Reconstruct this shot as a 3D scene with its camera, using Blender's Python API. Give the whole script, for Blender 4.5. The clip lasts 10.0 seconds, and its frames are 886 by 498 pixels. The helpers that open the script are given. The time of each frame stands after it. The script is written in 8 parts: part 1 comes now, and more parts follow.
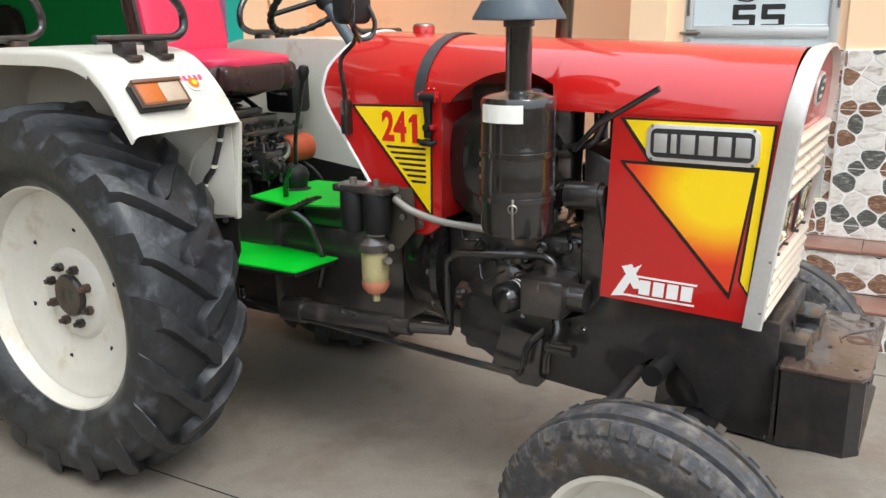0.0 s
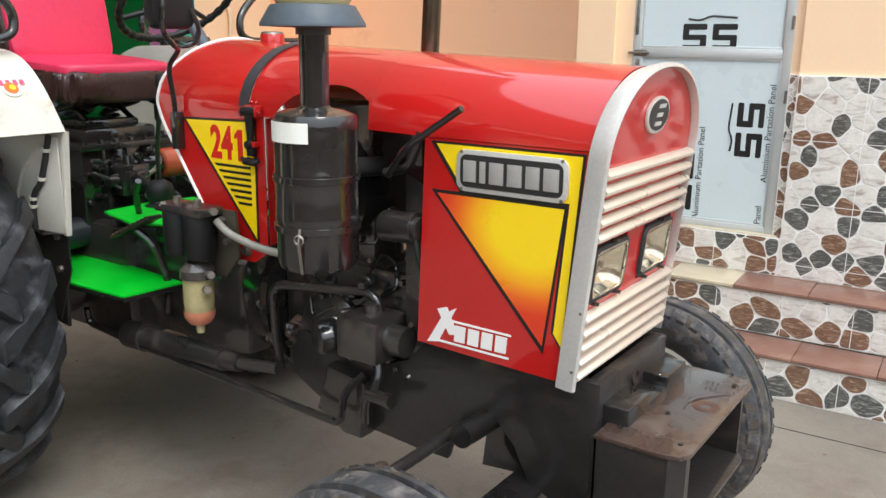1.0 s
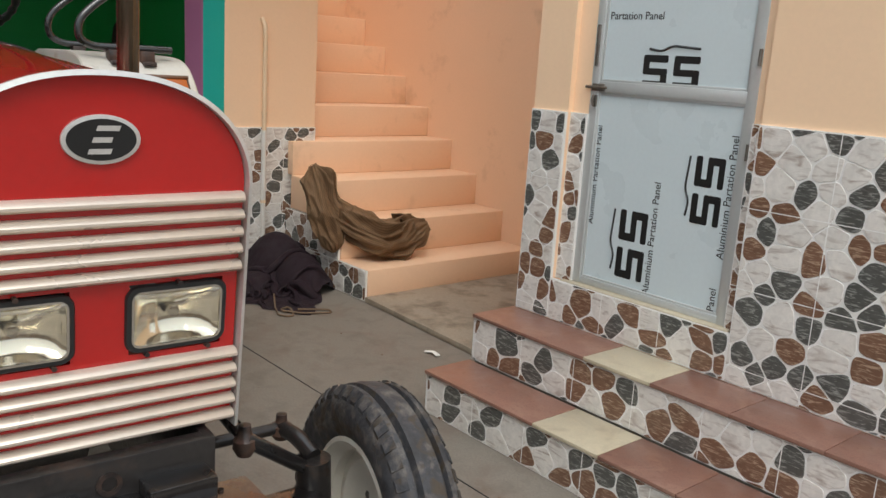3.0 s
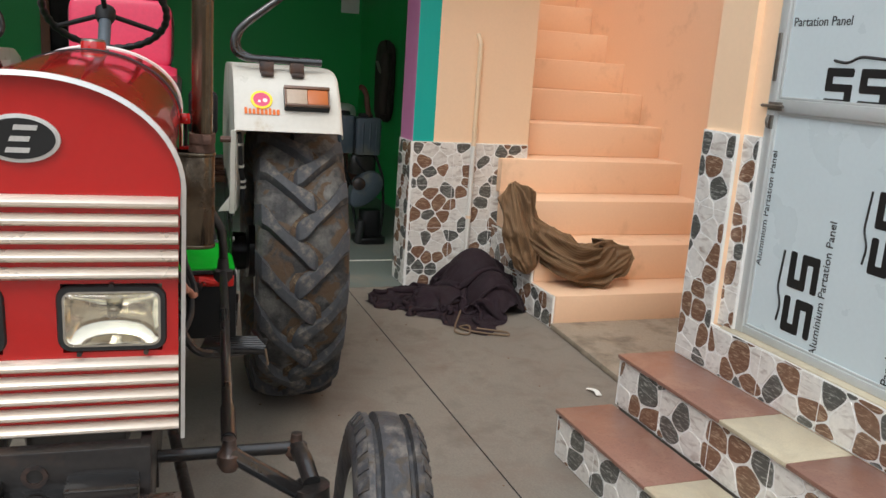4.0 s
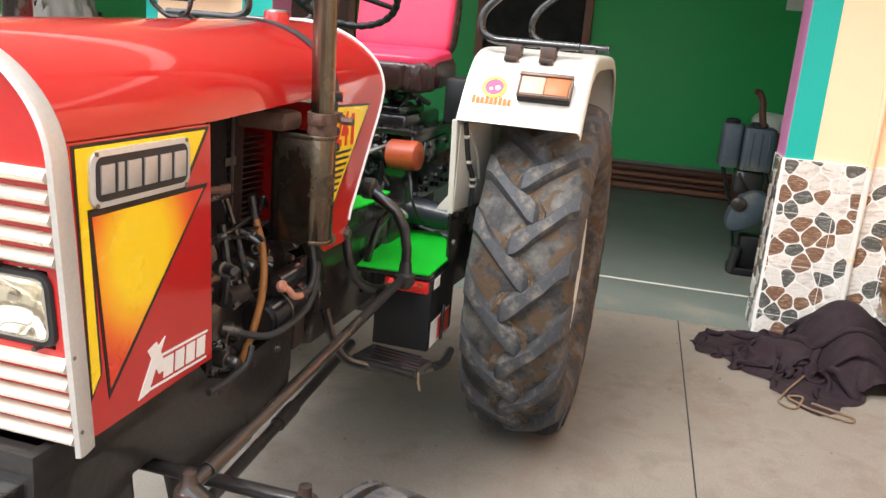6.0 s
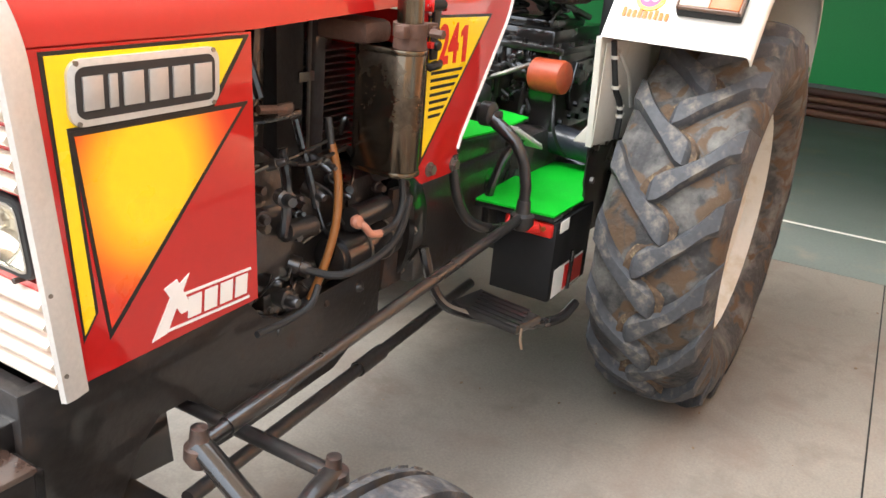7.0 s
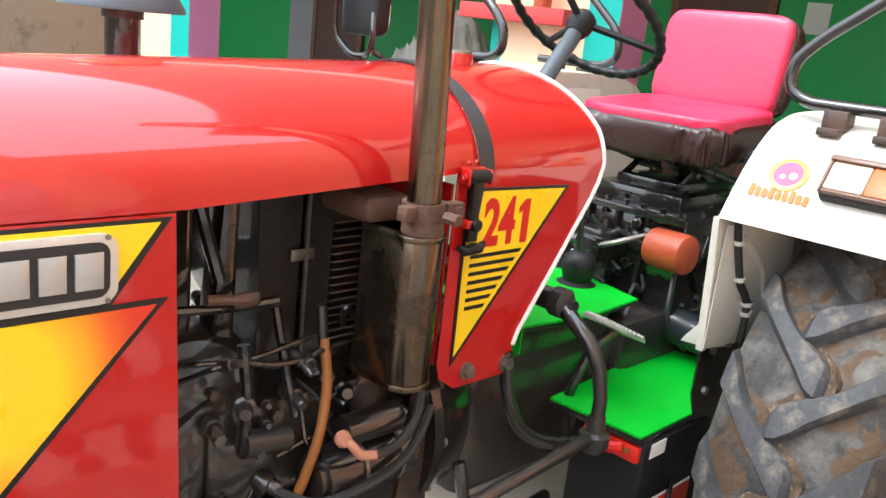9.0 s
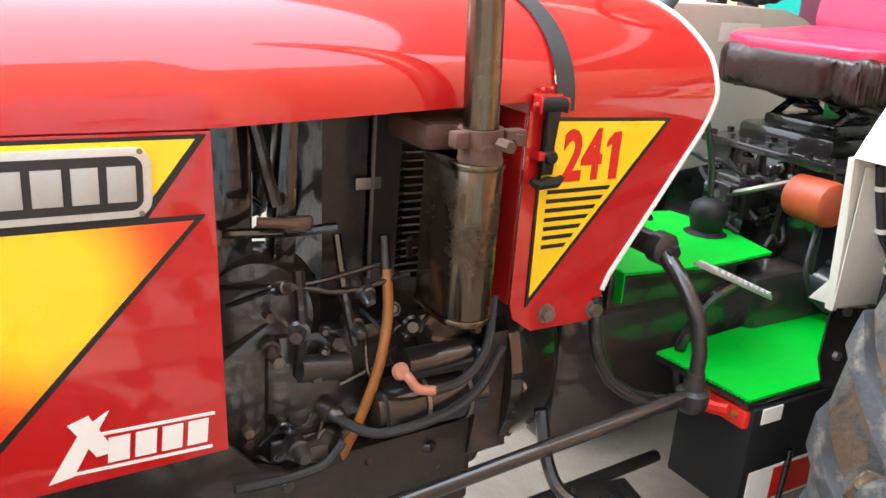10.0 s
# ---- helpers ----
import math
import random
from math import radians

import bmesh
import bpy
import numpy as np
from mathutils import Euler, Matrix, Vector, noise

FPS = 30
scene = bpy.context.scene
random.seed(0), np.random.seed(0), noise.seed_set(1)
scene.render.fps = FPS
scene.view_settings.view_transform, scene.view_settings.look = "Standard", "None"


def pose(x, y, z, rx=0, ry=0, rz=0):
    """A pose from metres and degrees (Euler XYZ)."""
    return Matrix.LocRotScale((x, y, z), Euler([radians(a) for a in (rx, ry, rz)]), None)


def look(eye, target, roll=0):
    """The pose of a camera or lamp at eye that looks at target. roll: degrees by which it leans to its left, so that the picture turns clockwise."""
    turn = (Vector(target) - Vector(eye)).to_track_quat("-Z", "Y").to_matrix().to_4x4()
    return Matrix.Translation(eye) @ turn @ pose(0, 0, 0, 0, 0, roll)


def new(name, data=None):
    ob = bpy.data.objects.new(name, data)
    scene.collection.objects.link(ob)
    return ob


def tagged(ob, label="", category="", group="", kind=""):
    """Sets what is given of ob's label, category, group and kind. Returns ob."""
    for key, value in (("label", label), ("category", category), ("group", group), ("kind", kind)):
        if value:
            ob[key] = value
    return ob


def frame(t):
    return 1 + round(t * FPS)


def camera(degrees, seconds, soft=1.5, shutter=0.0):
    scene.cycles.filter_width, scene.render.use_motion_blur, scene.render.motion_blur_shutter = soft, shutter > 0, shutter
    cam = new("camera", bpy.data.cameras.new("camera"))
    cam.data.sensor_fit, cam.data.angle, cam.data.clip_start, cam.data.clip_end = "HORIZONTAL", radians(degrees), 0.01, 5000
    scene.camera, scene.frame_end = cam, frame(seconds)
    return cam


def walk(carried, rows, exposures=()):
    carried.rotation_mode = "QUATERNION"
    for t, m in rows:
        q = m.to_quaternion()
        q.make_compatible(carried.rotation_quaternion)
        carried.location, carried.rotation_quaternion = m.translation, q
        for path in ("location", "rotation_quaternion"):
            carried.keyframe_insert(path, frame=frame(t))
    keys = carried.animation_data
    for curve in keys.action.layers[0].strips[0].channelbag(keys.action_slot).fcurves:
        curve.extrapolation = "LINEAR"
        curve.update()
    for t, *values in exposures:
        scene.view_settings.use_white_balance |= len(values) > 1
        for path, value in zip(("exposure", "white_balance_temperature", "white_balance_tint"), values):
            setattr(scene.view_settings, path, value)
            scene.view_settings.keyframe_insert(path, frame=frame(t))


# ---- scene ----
cam = camera(55.8, 10.0)
PATH = [
    (0, (2.431, -2.44, 1.552), (1.419, -0.797, 1.026), -0.8),
    (0.5, (2.591, -2.199, 1.511), (1.536, -0.582, 0.99), -0.7),
    (1, (2.813, -1.873, 1.53), (1.707, -0.28, 1.042), 0.7),
    (1.5, (2.977, -1.533, 1.509), (1.814, 0.02, 1.023), 2.6),
    (2, (3.244, -1.175, 1.501), (1.921, 0.252, 1.039), 2.7),
    (2.2, (3.364, -1.03, 1.513), (1.962, 0.326, 1.07), 2.4),
    (3.3, (3.641, -0.19, 1.529), (1.992, 0.861, 1.109), 4.0),
    (3.5, (3.676, -0.051, 1.519), (1.924, 0.821, 1.107), 3.8),
    (4, (3.716, 0.281, 1.541), (1.852, 0.863, 1.11), 3.9),
    (4.5, (3.541, 0.571, 1.532), (1.628, 0.974, 1.108), 5.3),
    (4.8, (3.479, 0.711, 1.549), (1.519, 0.787, 1.157), 2.7),
    (5, (3.45, 0.824, 1.527), (1.489, 0.691, 1.156), 1.8),
    (5.2, (3.406, 0.948, 1.543), (1.461, 0.686, 1.156), 2.3),
    (6.3, (3.019, 1.209, 1.51), (1.181, 0.626, 0.979), 5.6),
    (6.5, (2.927, 1.236, 1.535), (1.121, 0.581, 0.98), 5.8),
    (7, (2.747, 1.303, 1.501), (1.121, 0.387, 0.78), 5.1),
    (7.5, (2.565, 1.396, 1.417), (1.175, 0.269, 0.526), 4.0),
    (8, (2.447, 1.417, 1.525), (1.039, 0.167, 0.85), 4.6),
    (8.5, (2.284, 1.316, 1.574), (0.857, 0.005, 1.08), 6.0),
    (9, (2.176, 1.303, 1.587), (0.791, -0.047, 1.077), 6.4),
    (9.5, (2.051, 1.361, 1.584), (0.81, -0.091, 0.994), 6.1),
    (10, (1.954, 1.414, 1.543), (0.958, -0.197, 0.901), 4.3),
]
EXPOSURES = [(0, 0.06, 6200, 7), (0.5, 0.05, 6200, 7), (1, -0.06, 6200, 7), (1.5, -0.12, 6300, 7), (2, -0.35, 6400, 7), (3.5, -0.8, 6300, 8), (4, -0.5, 6250, 8), (4.5, -0.27, 6250, 8), (5, 0.03, 6350, 10), (6.5, 0.78, 6250, 9), (7, 0.9, 6200, 9), (7.5, 0.88, 6100, 9), (8.5, 0.77, 6100, 8), (10, 0.92, 5980, 8)]
walk(cam, [(t, look(eye, target, roll)) for t, eye, target, roll in PATH], EXPOSURES)

# ---- world and light ----
world = bpy.data.worlds.new("world")
scene.world = world
world.use_nodes = True
wn = world.node_tree
sky = wn.nodes.new("ShaderNodeTexSky")
sky.sky_type, sky.sun_disc = "NISHITA", False
SUN_EL, SUN_AZ = radians(52), radians(118)
sky.sun_elevation, sky.sun_rotation = SUN_EL, SUN_AZ
sky.air_density, sky.dust_density = 1.6, 4.0
# hazy, overcast sky: the clear-sky colours under a pale veil
veil = wn.nodes.new("ShaderNodeMix")
veil.data_type = "RGBA"
veil.inputs[0].default_value = 0.75
# an overcast veil is about three times as bright overhead as at the horizon
v_tc, v_sep, v_mr, v_sc = (wn.nodes.new(k) for k in ("ShaderNodeTexCoord", "ShaderNodeSeparateXYZ", "ShaderNodeMapRange", "ShaderNodeVectorMath"))
v_mr.inputs[3].default_value, v_mr.inputs[4].default_value = 1.05, 2.5
v_sc.operation = "SCALE"
v_sc.inputs[0].default_value = (8.4, 8.9, 9.6)
wn.links.new(v_tc.outputs["Generated"], v_sep.inputs[0]), wn.links.new(v_sep.outputs[2], v_mr.inputs[0])
wn.links.new(v_mr.outputs[0], v_sc.inputs["Scale"]), wn.links.new(v_sc.outputs[0], veil.inputs[7])
wn.links.new(sky.outputs[0], veil.inputs[6])
wn.links.new(veil.outputs[2], wn.nodes["Background"].inputs[0])
wn.nodes["Background"].inputs[1].default_value = 0.15
lamp = bpy.data.lights.new("sun", "SUN")
lamp.energy, lamp.angle, lamp.color = 1.8, radians(25), (1.0, 0.95, 0.88)
sun_dir = Vector((math.sin(SUN_AZ) * math.cos(SUN_EL), math.cos(SUN_AZ) * math.cos(SUN_EL), math.sin(SUN_EL)))
new("sun", lamp).matrix_world = look(sun_dir * 20, (0, 0, 0))


# ---- materials ----
def srgb(r, g, b):
    f = lambda c: c / 12.92 if c <= 0.04045 else ((c + 0.055) / 1.055) ** 2.4
    return (f(r / 255), f(g / 255), f(b / 255), 1)


def mat(name, col, rough=0.5, metal=0.0, vary=0.15, scale=6.0, fine=60.0, bump=0.0, bump_scale=80.0, coat=0.0,
        dirt=None, dirt_amount=0.0, dirt_scale=3.0, per_object=0.0, coords="Object", spec=0.5):
    """Principled surface with variation at two scales, optional dirt colour and relief."""
    m = bpy.data.materials.new(name)
    m.use_nodes = True
    nt = m.node_tree
    n, l = nt.nodes, nt.links
    p = n["Principled BSDF"]
    tc = n.new("ShaderNodeTexCoord")
    co = tc.outputs[coords]
    a, b = n.new("ShaderNodeTexNoise"), n.new("ShaderNodeTexNoise")
    a.inputs["Scale"].default_value, b.inputs["Scale"].default_value = scale, fine
    a.inputs["Detail"].default_value, b.inputs["Detail"].default_value = 5, 3
    l.new(co, a.inputs["Vector"]), l.new(co, b.inputs["Vector"])
    add = n.new("ShaderNodeMath")
    add.operation = "ADD"
    l.new(a.outputs[0], add.inputs[0]), l.new(b.outputs[0], add.inputs[1])
    mp = n.new("ShaderNodeMapRange")
    mp.inputs[1].default_value, mp.inputs[2].default_value = 0.6, 1.4
    mp.inputs[3].default_value, mp.inputs[4].default_value = 1 - vary, 1 + vary
    l.new(add.outputs[0], mp.inputs[0])
    mul = n.new("ShaderNodeVectorMath")
    mul.operation = "SCALE"
    mul.inputs[0].default_value = col[:3]
    l.new(mp.outputs[0], mul.inputs["Scale"])
    out = mul.outputs[0]
    if per_object:
        oi, sc, mm = n.new("ShaderNodeObjectInfo"), n.new("ShaderNodeVectorMath"), n.new("ShaderNodeMapRange")
        mm.inputs[3].default_value, mm.inputs[4].default_value = 1 - per_object, 1 + per_object
        sc.operation = "SCALE"
        l.new(oi.outputs["Random"], mm.inputs[0]), l.new(out, sc.inputs[0]), l.new(mm.outputs[0], sc.inputs["Scale"])
        out = sc.outputs[0]
    rgh = n.new("ShaderNodeMapRange")
    rgh.inputs[1].default_value, rgh.inputs[2].default_value = 0.3, 0.7
    rgh.inputs[3].default_value, rgh.inputs[4].default_value = max(0.02, rough * 0.8), min(1, rough * 1.2)
    l.new(a.outputs[0], rgh.inputs[0])
    rout = rgh.outputs[0]
    if dirt:
        d = n.new("ShaderNodeTexNoise")
        d.inputs["Scale"].default_value, d.inputs["Detail"].default_value = dirt_scale, 7
        d.inputs["Roughness"].default_value = 0.65
        l.new(co, d.inputs["Vector"])
        r = n.new("ShaderNodeMapRange")
        r.inputs[1].default_value, r.inputs[2].default_value = 0.62 - 0.3 * dirt_amount, 0.72 - 0.1 * dirt_amount
        l.new(d.outputs[0], r.inputs[0])
        mx = n.new("ShaderNodeMix")
        mx.data_type = "RGBA"
        l.new(r.outputs[0], mx.inputs[0]), l.new(out, mx.inputs[6])
        mx.inputs[7].default_value = dirt
        out = mx.outputs[2]
        mr = n.new("ShaderNodeMix")
        l.new(r.outputs[0], mr.inputs[0]), l.new(rout, mr.inputs[2])
        mr.inputs[3].default_value = 0.9
        rout = mr.outputs[0]
    l.new(out, p.inputs["Base Color"]), l.new(rout, p.inputs["Roughness"])
    p.inputs["Metallic"].default_value = metal
    p.inputs["Coat Weight"].default_value = coat
    p.inputs["Specular IOR Level"].default_value = spec
    p.inputs["Coat Roughness"].default_value = 0.05
    p.inputs["Coat IOR"].default_value = 1.5
    if bump:
        bn, bu = n.new("ShaderNodeTexNoise"), n.new("ShaderNodeBump")
        bn.inputs["Scale"].default_value, bn.inputs["Detail"].default_value = bump_scale, 4
        l.new(co, bn.inputs["Vector"]), l.new(bn.outputs[0], bu.inputs["Height"])
        bu.inputs["Strength"].default_value, bu.inputs["Distance"].default_value = bump, 0.01
        l.new(bu.outputs[0], p.inputs["Normal"])
    return m


def add_veins(m, col, scale=14.0, stretch=(1, 1, 4), width=0.12):
    """Streaked veins of another colour over a material's base colour."""
    nt = m.node_tree
    n, l = nt.nodes, nt.links
    p = n["Principled BSDF"]
    src = p.inputs["Base Color"].links[0].from_socket
    tc, mpg, w = n.new("ShaderNodeTexCoord"), n.new("ShaderNodeMapping"), n.new("ShaderNodeTexNoise")
    oi, va = n.new("ShaderNodeNewGeometry"), n.new("ShaderNodeVectorMath")
    va.operation = "MULTIPLY_ADD"
    mpg.inputs["Scale"].default_value = stretch
    mpg.inputs["Rotation"].default_value = (0.95, 0.85, 0.3)
    w.inputs["Scale"].default_value, w.inputs["Detail"].default_value = scale, 6
    w.inputs["Distortion"].default_value = 1.2
    l.new(tc.outputs["Object"], mpg.inputs[0])
    l.new(oi.outputs["Random Per Island"], va.inputs[0])
    va.inputs[1].default_value = (9, 7, 5)
    l.new(mpg.outputs[0], va.inputs[2])
    l.new(va.outputs[0], w.inputs["Vector"])
    r = n.new("ShaderNodeMapRange")
    r.inputs[1].default_value, r.inputs[2].default_value = 0.52, 0.52 + width
    l.new(w.outputs[0], r.inputs[0])
    mx = n.new("ShaderNodeMix")
    mx.data_type = "RGBA"
    l.new(r.outputs[0], mx.inputs[0]), l.new(src, mx.inputs[6])
    mx.inputs[7].default_value = col
    l.new(mx.outputs[2], p.inputs["Base Color"])
    return m


RED = mat("red_paint", srgb(184, 26, 24), 0.35, vary=0.05, scale=3, coat=0.9, spec=0.12)
BLACK = mat("black_paint", (0.0145, 0.013, 0.0125, 1), 0.3, vary=0.2, spec=0.15, coat=0.85, bump=0.03, bump_scale=40)
BLACK_DUSTY = mat("dusty_black_paint", (0.023, 0.0205, 0.0195, 1), 0.38, vary=0.3, coat=0.35, spec=0.25, dirt=srgb(62, 50, 43), dirt_amount=0.15, dirt_scale=9, bump=0.15, bump_scale=60)
CAST = mat("black_cast_iron", (0.025, 0.0218, 0.0202, 1), 0.32, vary=0.35, coat=0.65, dirt=srgb(74, 60, 52), dirt_amount=0.25, dirt_scale=12, bump=0.16, bump_scale=120)
RUSTY = mat("worn_black_steel", (0.020, 0.016, 0.0148, 1), 0.36, vary=0.3, coat=0.3, dirt=srgb(96, 70, 56), dirt_amount=0.55, dirt_scale=7, bump=0.15, bump_scale=50)
# black paint whose base is browned to carry the reflected sky on the top
WEIGHT_TOP = mat("black_steel_painted_sheen", srgb(66, 50, 43), 0.24, vary=0.2, coat=0.7, dirt=srgb(96, 82, 72), dirt_amount=0.2, dirt_scale=5)
RUBBER = mat("tyre_rubber", (0.034, 0.035, 0.037, 1), 0.62, vary=0.45, scale=14, dirt=srgb(96, 88, 74), dirt_amount=0.5, dirt_scale=12, bump=0.25, bump_scale=90)
RUBBER_LUG = mat("tyre_lug_rubber", (0.054, 0.056, 0.061, 1), 0.66, vary=0.3, scale=13, dirt=srgb(120, 113, 104), dirt_amount=0.3, dirt_scale=18, bump=0.18, bump_scale=110)
RUBBER_REAR = mat("rear_tyre_rubber", (0.036, 0.035, 0.035, 1), 0.72, vary=0.5, scale=16, dirt=srgb(116, 113, 107), dirt_amount=0.55, dirt_scale=7, bump=0.5, bump_scale=55)
add_veins(RUBBER_REAR, srgb(84, 66, 48), 11.0, (1, 1, 1), 0.08)
RUBBER_CLEAN = mat("clean_tyre_rubber", (0.021, 0.0215, 0.0235, 1), 0.42, vary=0.5, scale=14, dirt=srgb(84, 86, 90), dirt_amount=0.3, dirt_scale=12, bump=0.2, bump_scale=60)
MUD = mat("caked_brown_mud", srgb(80, 64, 49), 0.95, vary=0.5, scale=30, dirt=srgb(140, 124, 96), dirt_amount=0.3, dirt_scale=35, bump=0.8, bump_scale=70)
RUBBER_FRONT = mat("front_tyre_rubber", (0.044, 0.044, 0.048, 1), 0.6, vary=0.4, scale=16, dirt=srgb(112, 106, 100), dirt_amount=0.45, dirt_scale=26, bump=0.3, bump_scale=60)
add_veins(RUBBER_FRONT, srgb(70, 60, 48), 17.0, (1, 1, 1), 0.14)
CREAM = mat("cream_rim_paint", srgb(212, 208, 197), 0.4, vary=0.05, dirt=srgb(196, 184, 160), dirt_amount=0.25, dirt_scale=6)
WHITE = mat("white_fender_paint", srgb(204, 200, 189), 0.34, vary=0.05, coat=0.1, dirt=srgb(180, 165, 140), dirt_amount=0.08, dirt_scale=5)
ALU = mat("brushed_aluminium_trim", srgb(214, 211, 206), 0.38, metal=0.45, vary=0.1, fine=120)
SLAT = mat("silver_painted_slat", srgb(226, 212, 196), 0.32, metal=0.4, vary=0.06)
CHROME = mat("chrome", srgb(215, 212, 205), 0.12, metal=1.0, vary=0.08)
STEEL = mat("worn_steel", srgb(136, 130, 122), 0.4, metal=0.8, vary=0.2, dirt=srgb(96, 80, 62), dirt_amount=0.2)
RUST = mat("rusty_exhaust_iron", srgb(88, 62, 50), 0.7, vary=0.35, scale=14, bump=0.3, bump_scale=90)
EXHAUST = mat("scuffed_dark_exhaust", srgb(112, 100, 84), 0.24, metal=1.0, vary=0.2, dirt=srgb(40, 32, 28), dirt_amount=0.2, dirt_scale=5)
MUFFLER_BLACK = mat("burnt_black_silencer", srgb(104, 92, 78), 0.18, metal=0.95, vary=0.2, dirt=srgb(36, 28, 24), dirt_amount=0.3, dirt_scale=5)
REFLECTOR = mat("silvered_lamp_reflector", srgb(248, 243, 230), 0.12, metal=1.0, vary=0.06, fine=40)
YELLOW = mat("yellow_decal", srgb(250, 214, 10), 0.3, vary=0.02, coat=0.3)
DECAL_BLACK = mat("black_decal", (0.012, 0.01, 0.009, 1), 0.35, vary=0.05)
DECAL_RED = mat("red_decal", srgb(206, 32, 24), 0.35, vary=0.04)
DECAL_WHITE = mat("white_decal", srgb(238, 234, 230), 0.35, vary=0.03)
PLATE = mat("dark_nameplate", (0.022, 0.02, 0.02, 1), 0.5, vary=0.1)
PLATE_GREY = mat("grey_nameplate_relief", srgb(190, 188, 184), 0.35, metal=0.5, vary=0.08)
GREEN_MAT = mat("green_ribbed_mat", srgb(16, 190, 32), 0.55, vary=0.08, bump=0.2, bump_scale=150)
SEAT_RED = mat("pink_red_vinyl", srgb(205, 42, 80), 0.4, vary=0.1, scale=5, coat=0.12, bump=0.12, bump_scale=30)
SEAT_BROWN = mat("dark_brown_vinyl", srgb(52, 30, 28), 0.3, vary=0.2, bump=0.3, bump_scale=22)
LAMP_BROWN = mat("brown_lamp_plastic", srgb(98, 66, 44), 0.35, vary=0.15, coat=0.3)
AMBER = mat("amber_lens", srgb(176, 92, 28), 0.4, vary=0.05, coat=0.1)
CLEARISH = mat("pale_clear_lens", srgb(172, 152, 132), 0.35, vary=0.1, coat=0.1)
ORANGE_PRINT = mat("orange_sticker_print", srgb(214, 104, 26), 0.6, vary=0.1)
ORANGE_CAP = mat("orange_filter_can", srgb(172, 74, 42), 0.4, vary=0.2, dirt=srgb(130, 80, 50), dirt_amount=0.2, dirt_scale=14)
COPPER = mat("tan_fuel_hose", srgb(146, 92, 42), 0.4, vary=0.15)
PINK_CAP = mat("pinkish_terminal_boot", srgb(184, 124, 100), 0.5, vary=0.15)
RED_CAP = mat("red_plastic", srgb(214, 40, 30), 0.4, vary=0.06)
BOWL = mat("yellowed_plastic_bowl", srgb(166, 154, 112), 0.25, vary=0.1, coat=0.4)
STRAP = mat("dull_black_rubber", (0.035, 0.035, 0.038, 1), 0.5, vary=0.25, bump=0.1)
PLASTIC = mat("black_plastic", (0.0095, 0.0095, 0.01, 1), 0.5, vary=0.15, spec=0.35)
OLIVE = mat("dull_olive_steel", srgb(72, 66, 56), 0.5, metal=0.3, vary=0.2, dirt=srgb(70, 60, 48), dirt_amount=0.3)
LINE_GREY = mat("dull_grey_tubing", srgb(150, 146, 136), 0.45, metal=0.2, vary=0.1)
FUEL_RED = mat("pinkish_fuel", srgb(186, 116, 88), 0.3, vary=0.1, coat=0.4)
RUBBER_HOSE = mat("black_rubber_hose", (0.02, 0.02, 0.02, 1), 0.55, vary=0.2)
PAPER = mat("white_paper", srgb(232, 230, 222), 0.7, vary=0.03)
STICKER_RED = mat("pink_sticker_print", srgb(214, 70, 110), 0.5, vary=0.1)

PIPE_PALE = mat("white_plastic_pipe", srgb(226, 221, 212), 0.5, vary=0.08)
FLOOR = mat("worn_cement_floor", srgb(131, 123, 112), 0.72, vary=0.2, scale=1.1, fine=110, dirt=srgb(117, 107, 96), dirt_amount=0.3, dirt_scale=2.3, bump=0.12, bump_scale=45)
add_veins(FLOOR, srgb(117, 108, 98), 6.5, (1, 1, 1), 0.35)
add_veins(FLOOR, srgb(120, 104, 92), 2.6, (1, 1, 1), 0.3)
add_veins(FLOOR, srgb(138, 130, 120), 40.0, (1, 1, 1), 0.6)
APRON = mat("pale_stained_cement", srgb(158, 145, 127), 0.75, vary=0.2, scale=3, fine=90, dirt=srgb(122, 110, 95), dirt_amount=0.5, dirt_scale=5, bump=0.2, bump_scale=35)
ROOM_FLOOR = mat("grey_green_cement_floor", srgb(112, 118, 112), 0.6, vary=0.12, scale=1.5, dirt=srgb(140, 136, 124), dirt_amount=0.25, dirt_scale=2.2)
PEACH = mat("peach_wall_paint", srgb(250, 214, 176), 0.7, vary=0.025, scale=1.2, bump=0.06, bump_scale=30)
PEACH_DEEP = mat("deep_peach_stair_paint", srgb(243, 204, 168), 0.6, vary=0.03, scale=2, bump=0.05, bump_scale=30, dirt=srgb(228, 190, 154), dirt_amount=0.15)
TEAL = mat("teal_wall_paint", srgb(20, 172, 158), 0.6, vary=0.03)
PINK = mat("mauve_pink_wall_paint", srgb(204, 130, 172), 0.6, vary=0.03)
GREEN_WALL = mat("green_wall_paint", srgb(44, 170, 86), 0.55, vary=0.06, scale=1.0, bump=0.05, bump_scale=25)
RED_LEDGE = mat("red_oxide_ledge", srgb(196, 66, 66), 0.6, vary=0.08)
WOOD = mat("dark_red_wood", srgb(92, 56, 44), 0.5, vary=0.2, scale=8)
WOOD_LIGHT = mat("brown_door_frame_wood", srgb(122, 80, 58), 0.5, vary=0.15, scale=8)
# near-black for floor joints, and for shade painted into openings and holes
DARK = mat("painted_dark_gap", (0.01, 0.009, 0.009, 1), 0.8, vary=0.2)
CEIL = mat("white_ceiling", srgb(226, 222, 212), 0.8, vary=0.03)
TREAD_RED = mat("red_granite_tread", srgb(138, 101, 87), 0.35, vary=0.16, scale=20, fine=160, coat=0.15, per_object=0.08)
TREAD_BEIGE = mat("beige_granite_tread", srgb(196, 184, 158), 0.35, vary=0.12, scale=20, fine=160, coat=0.15)
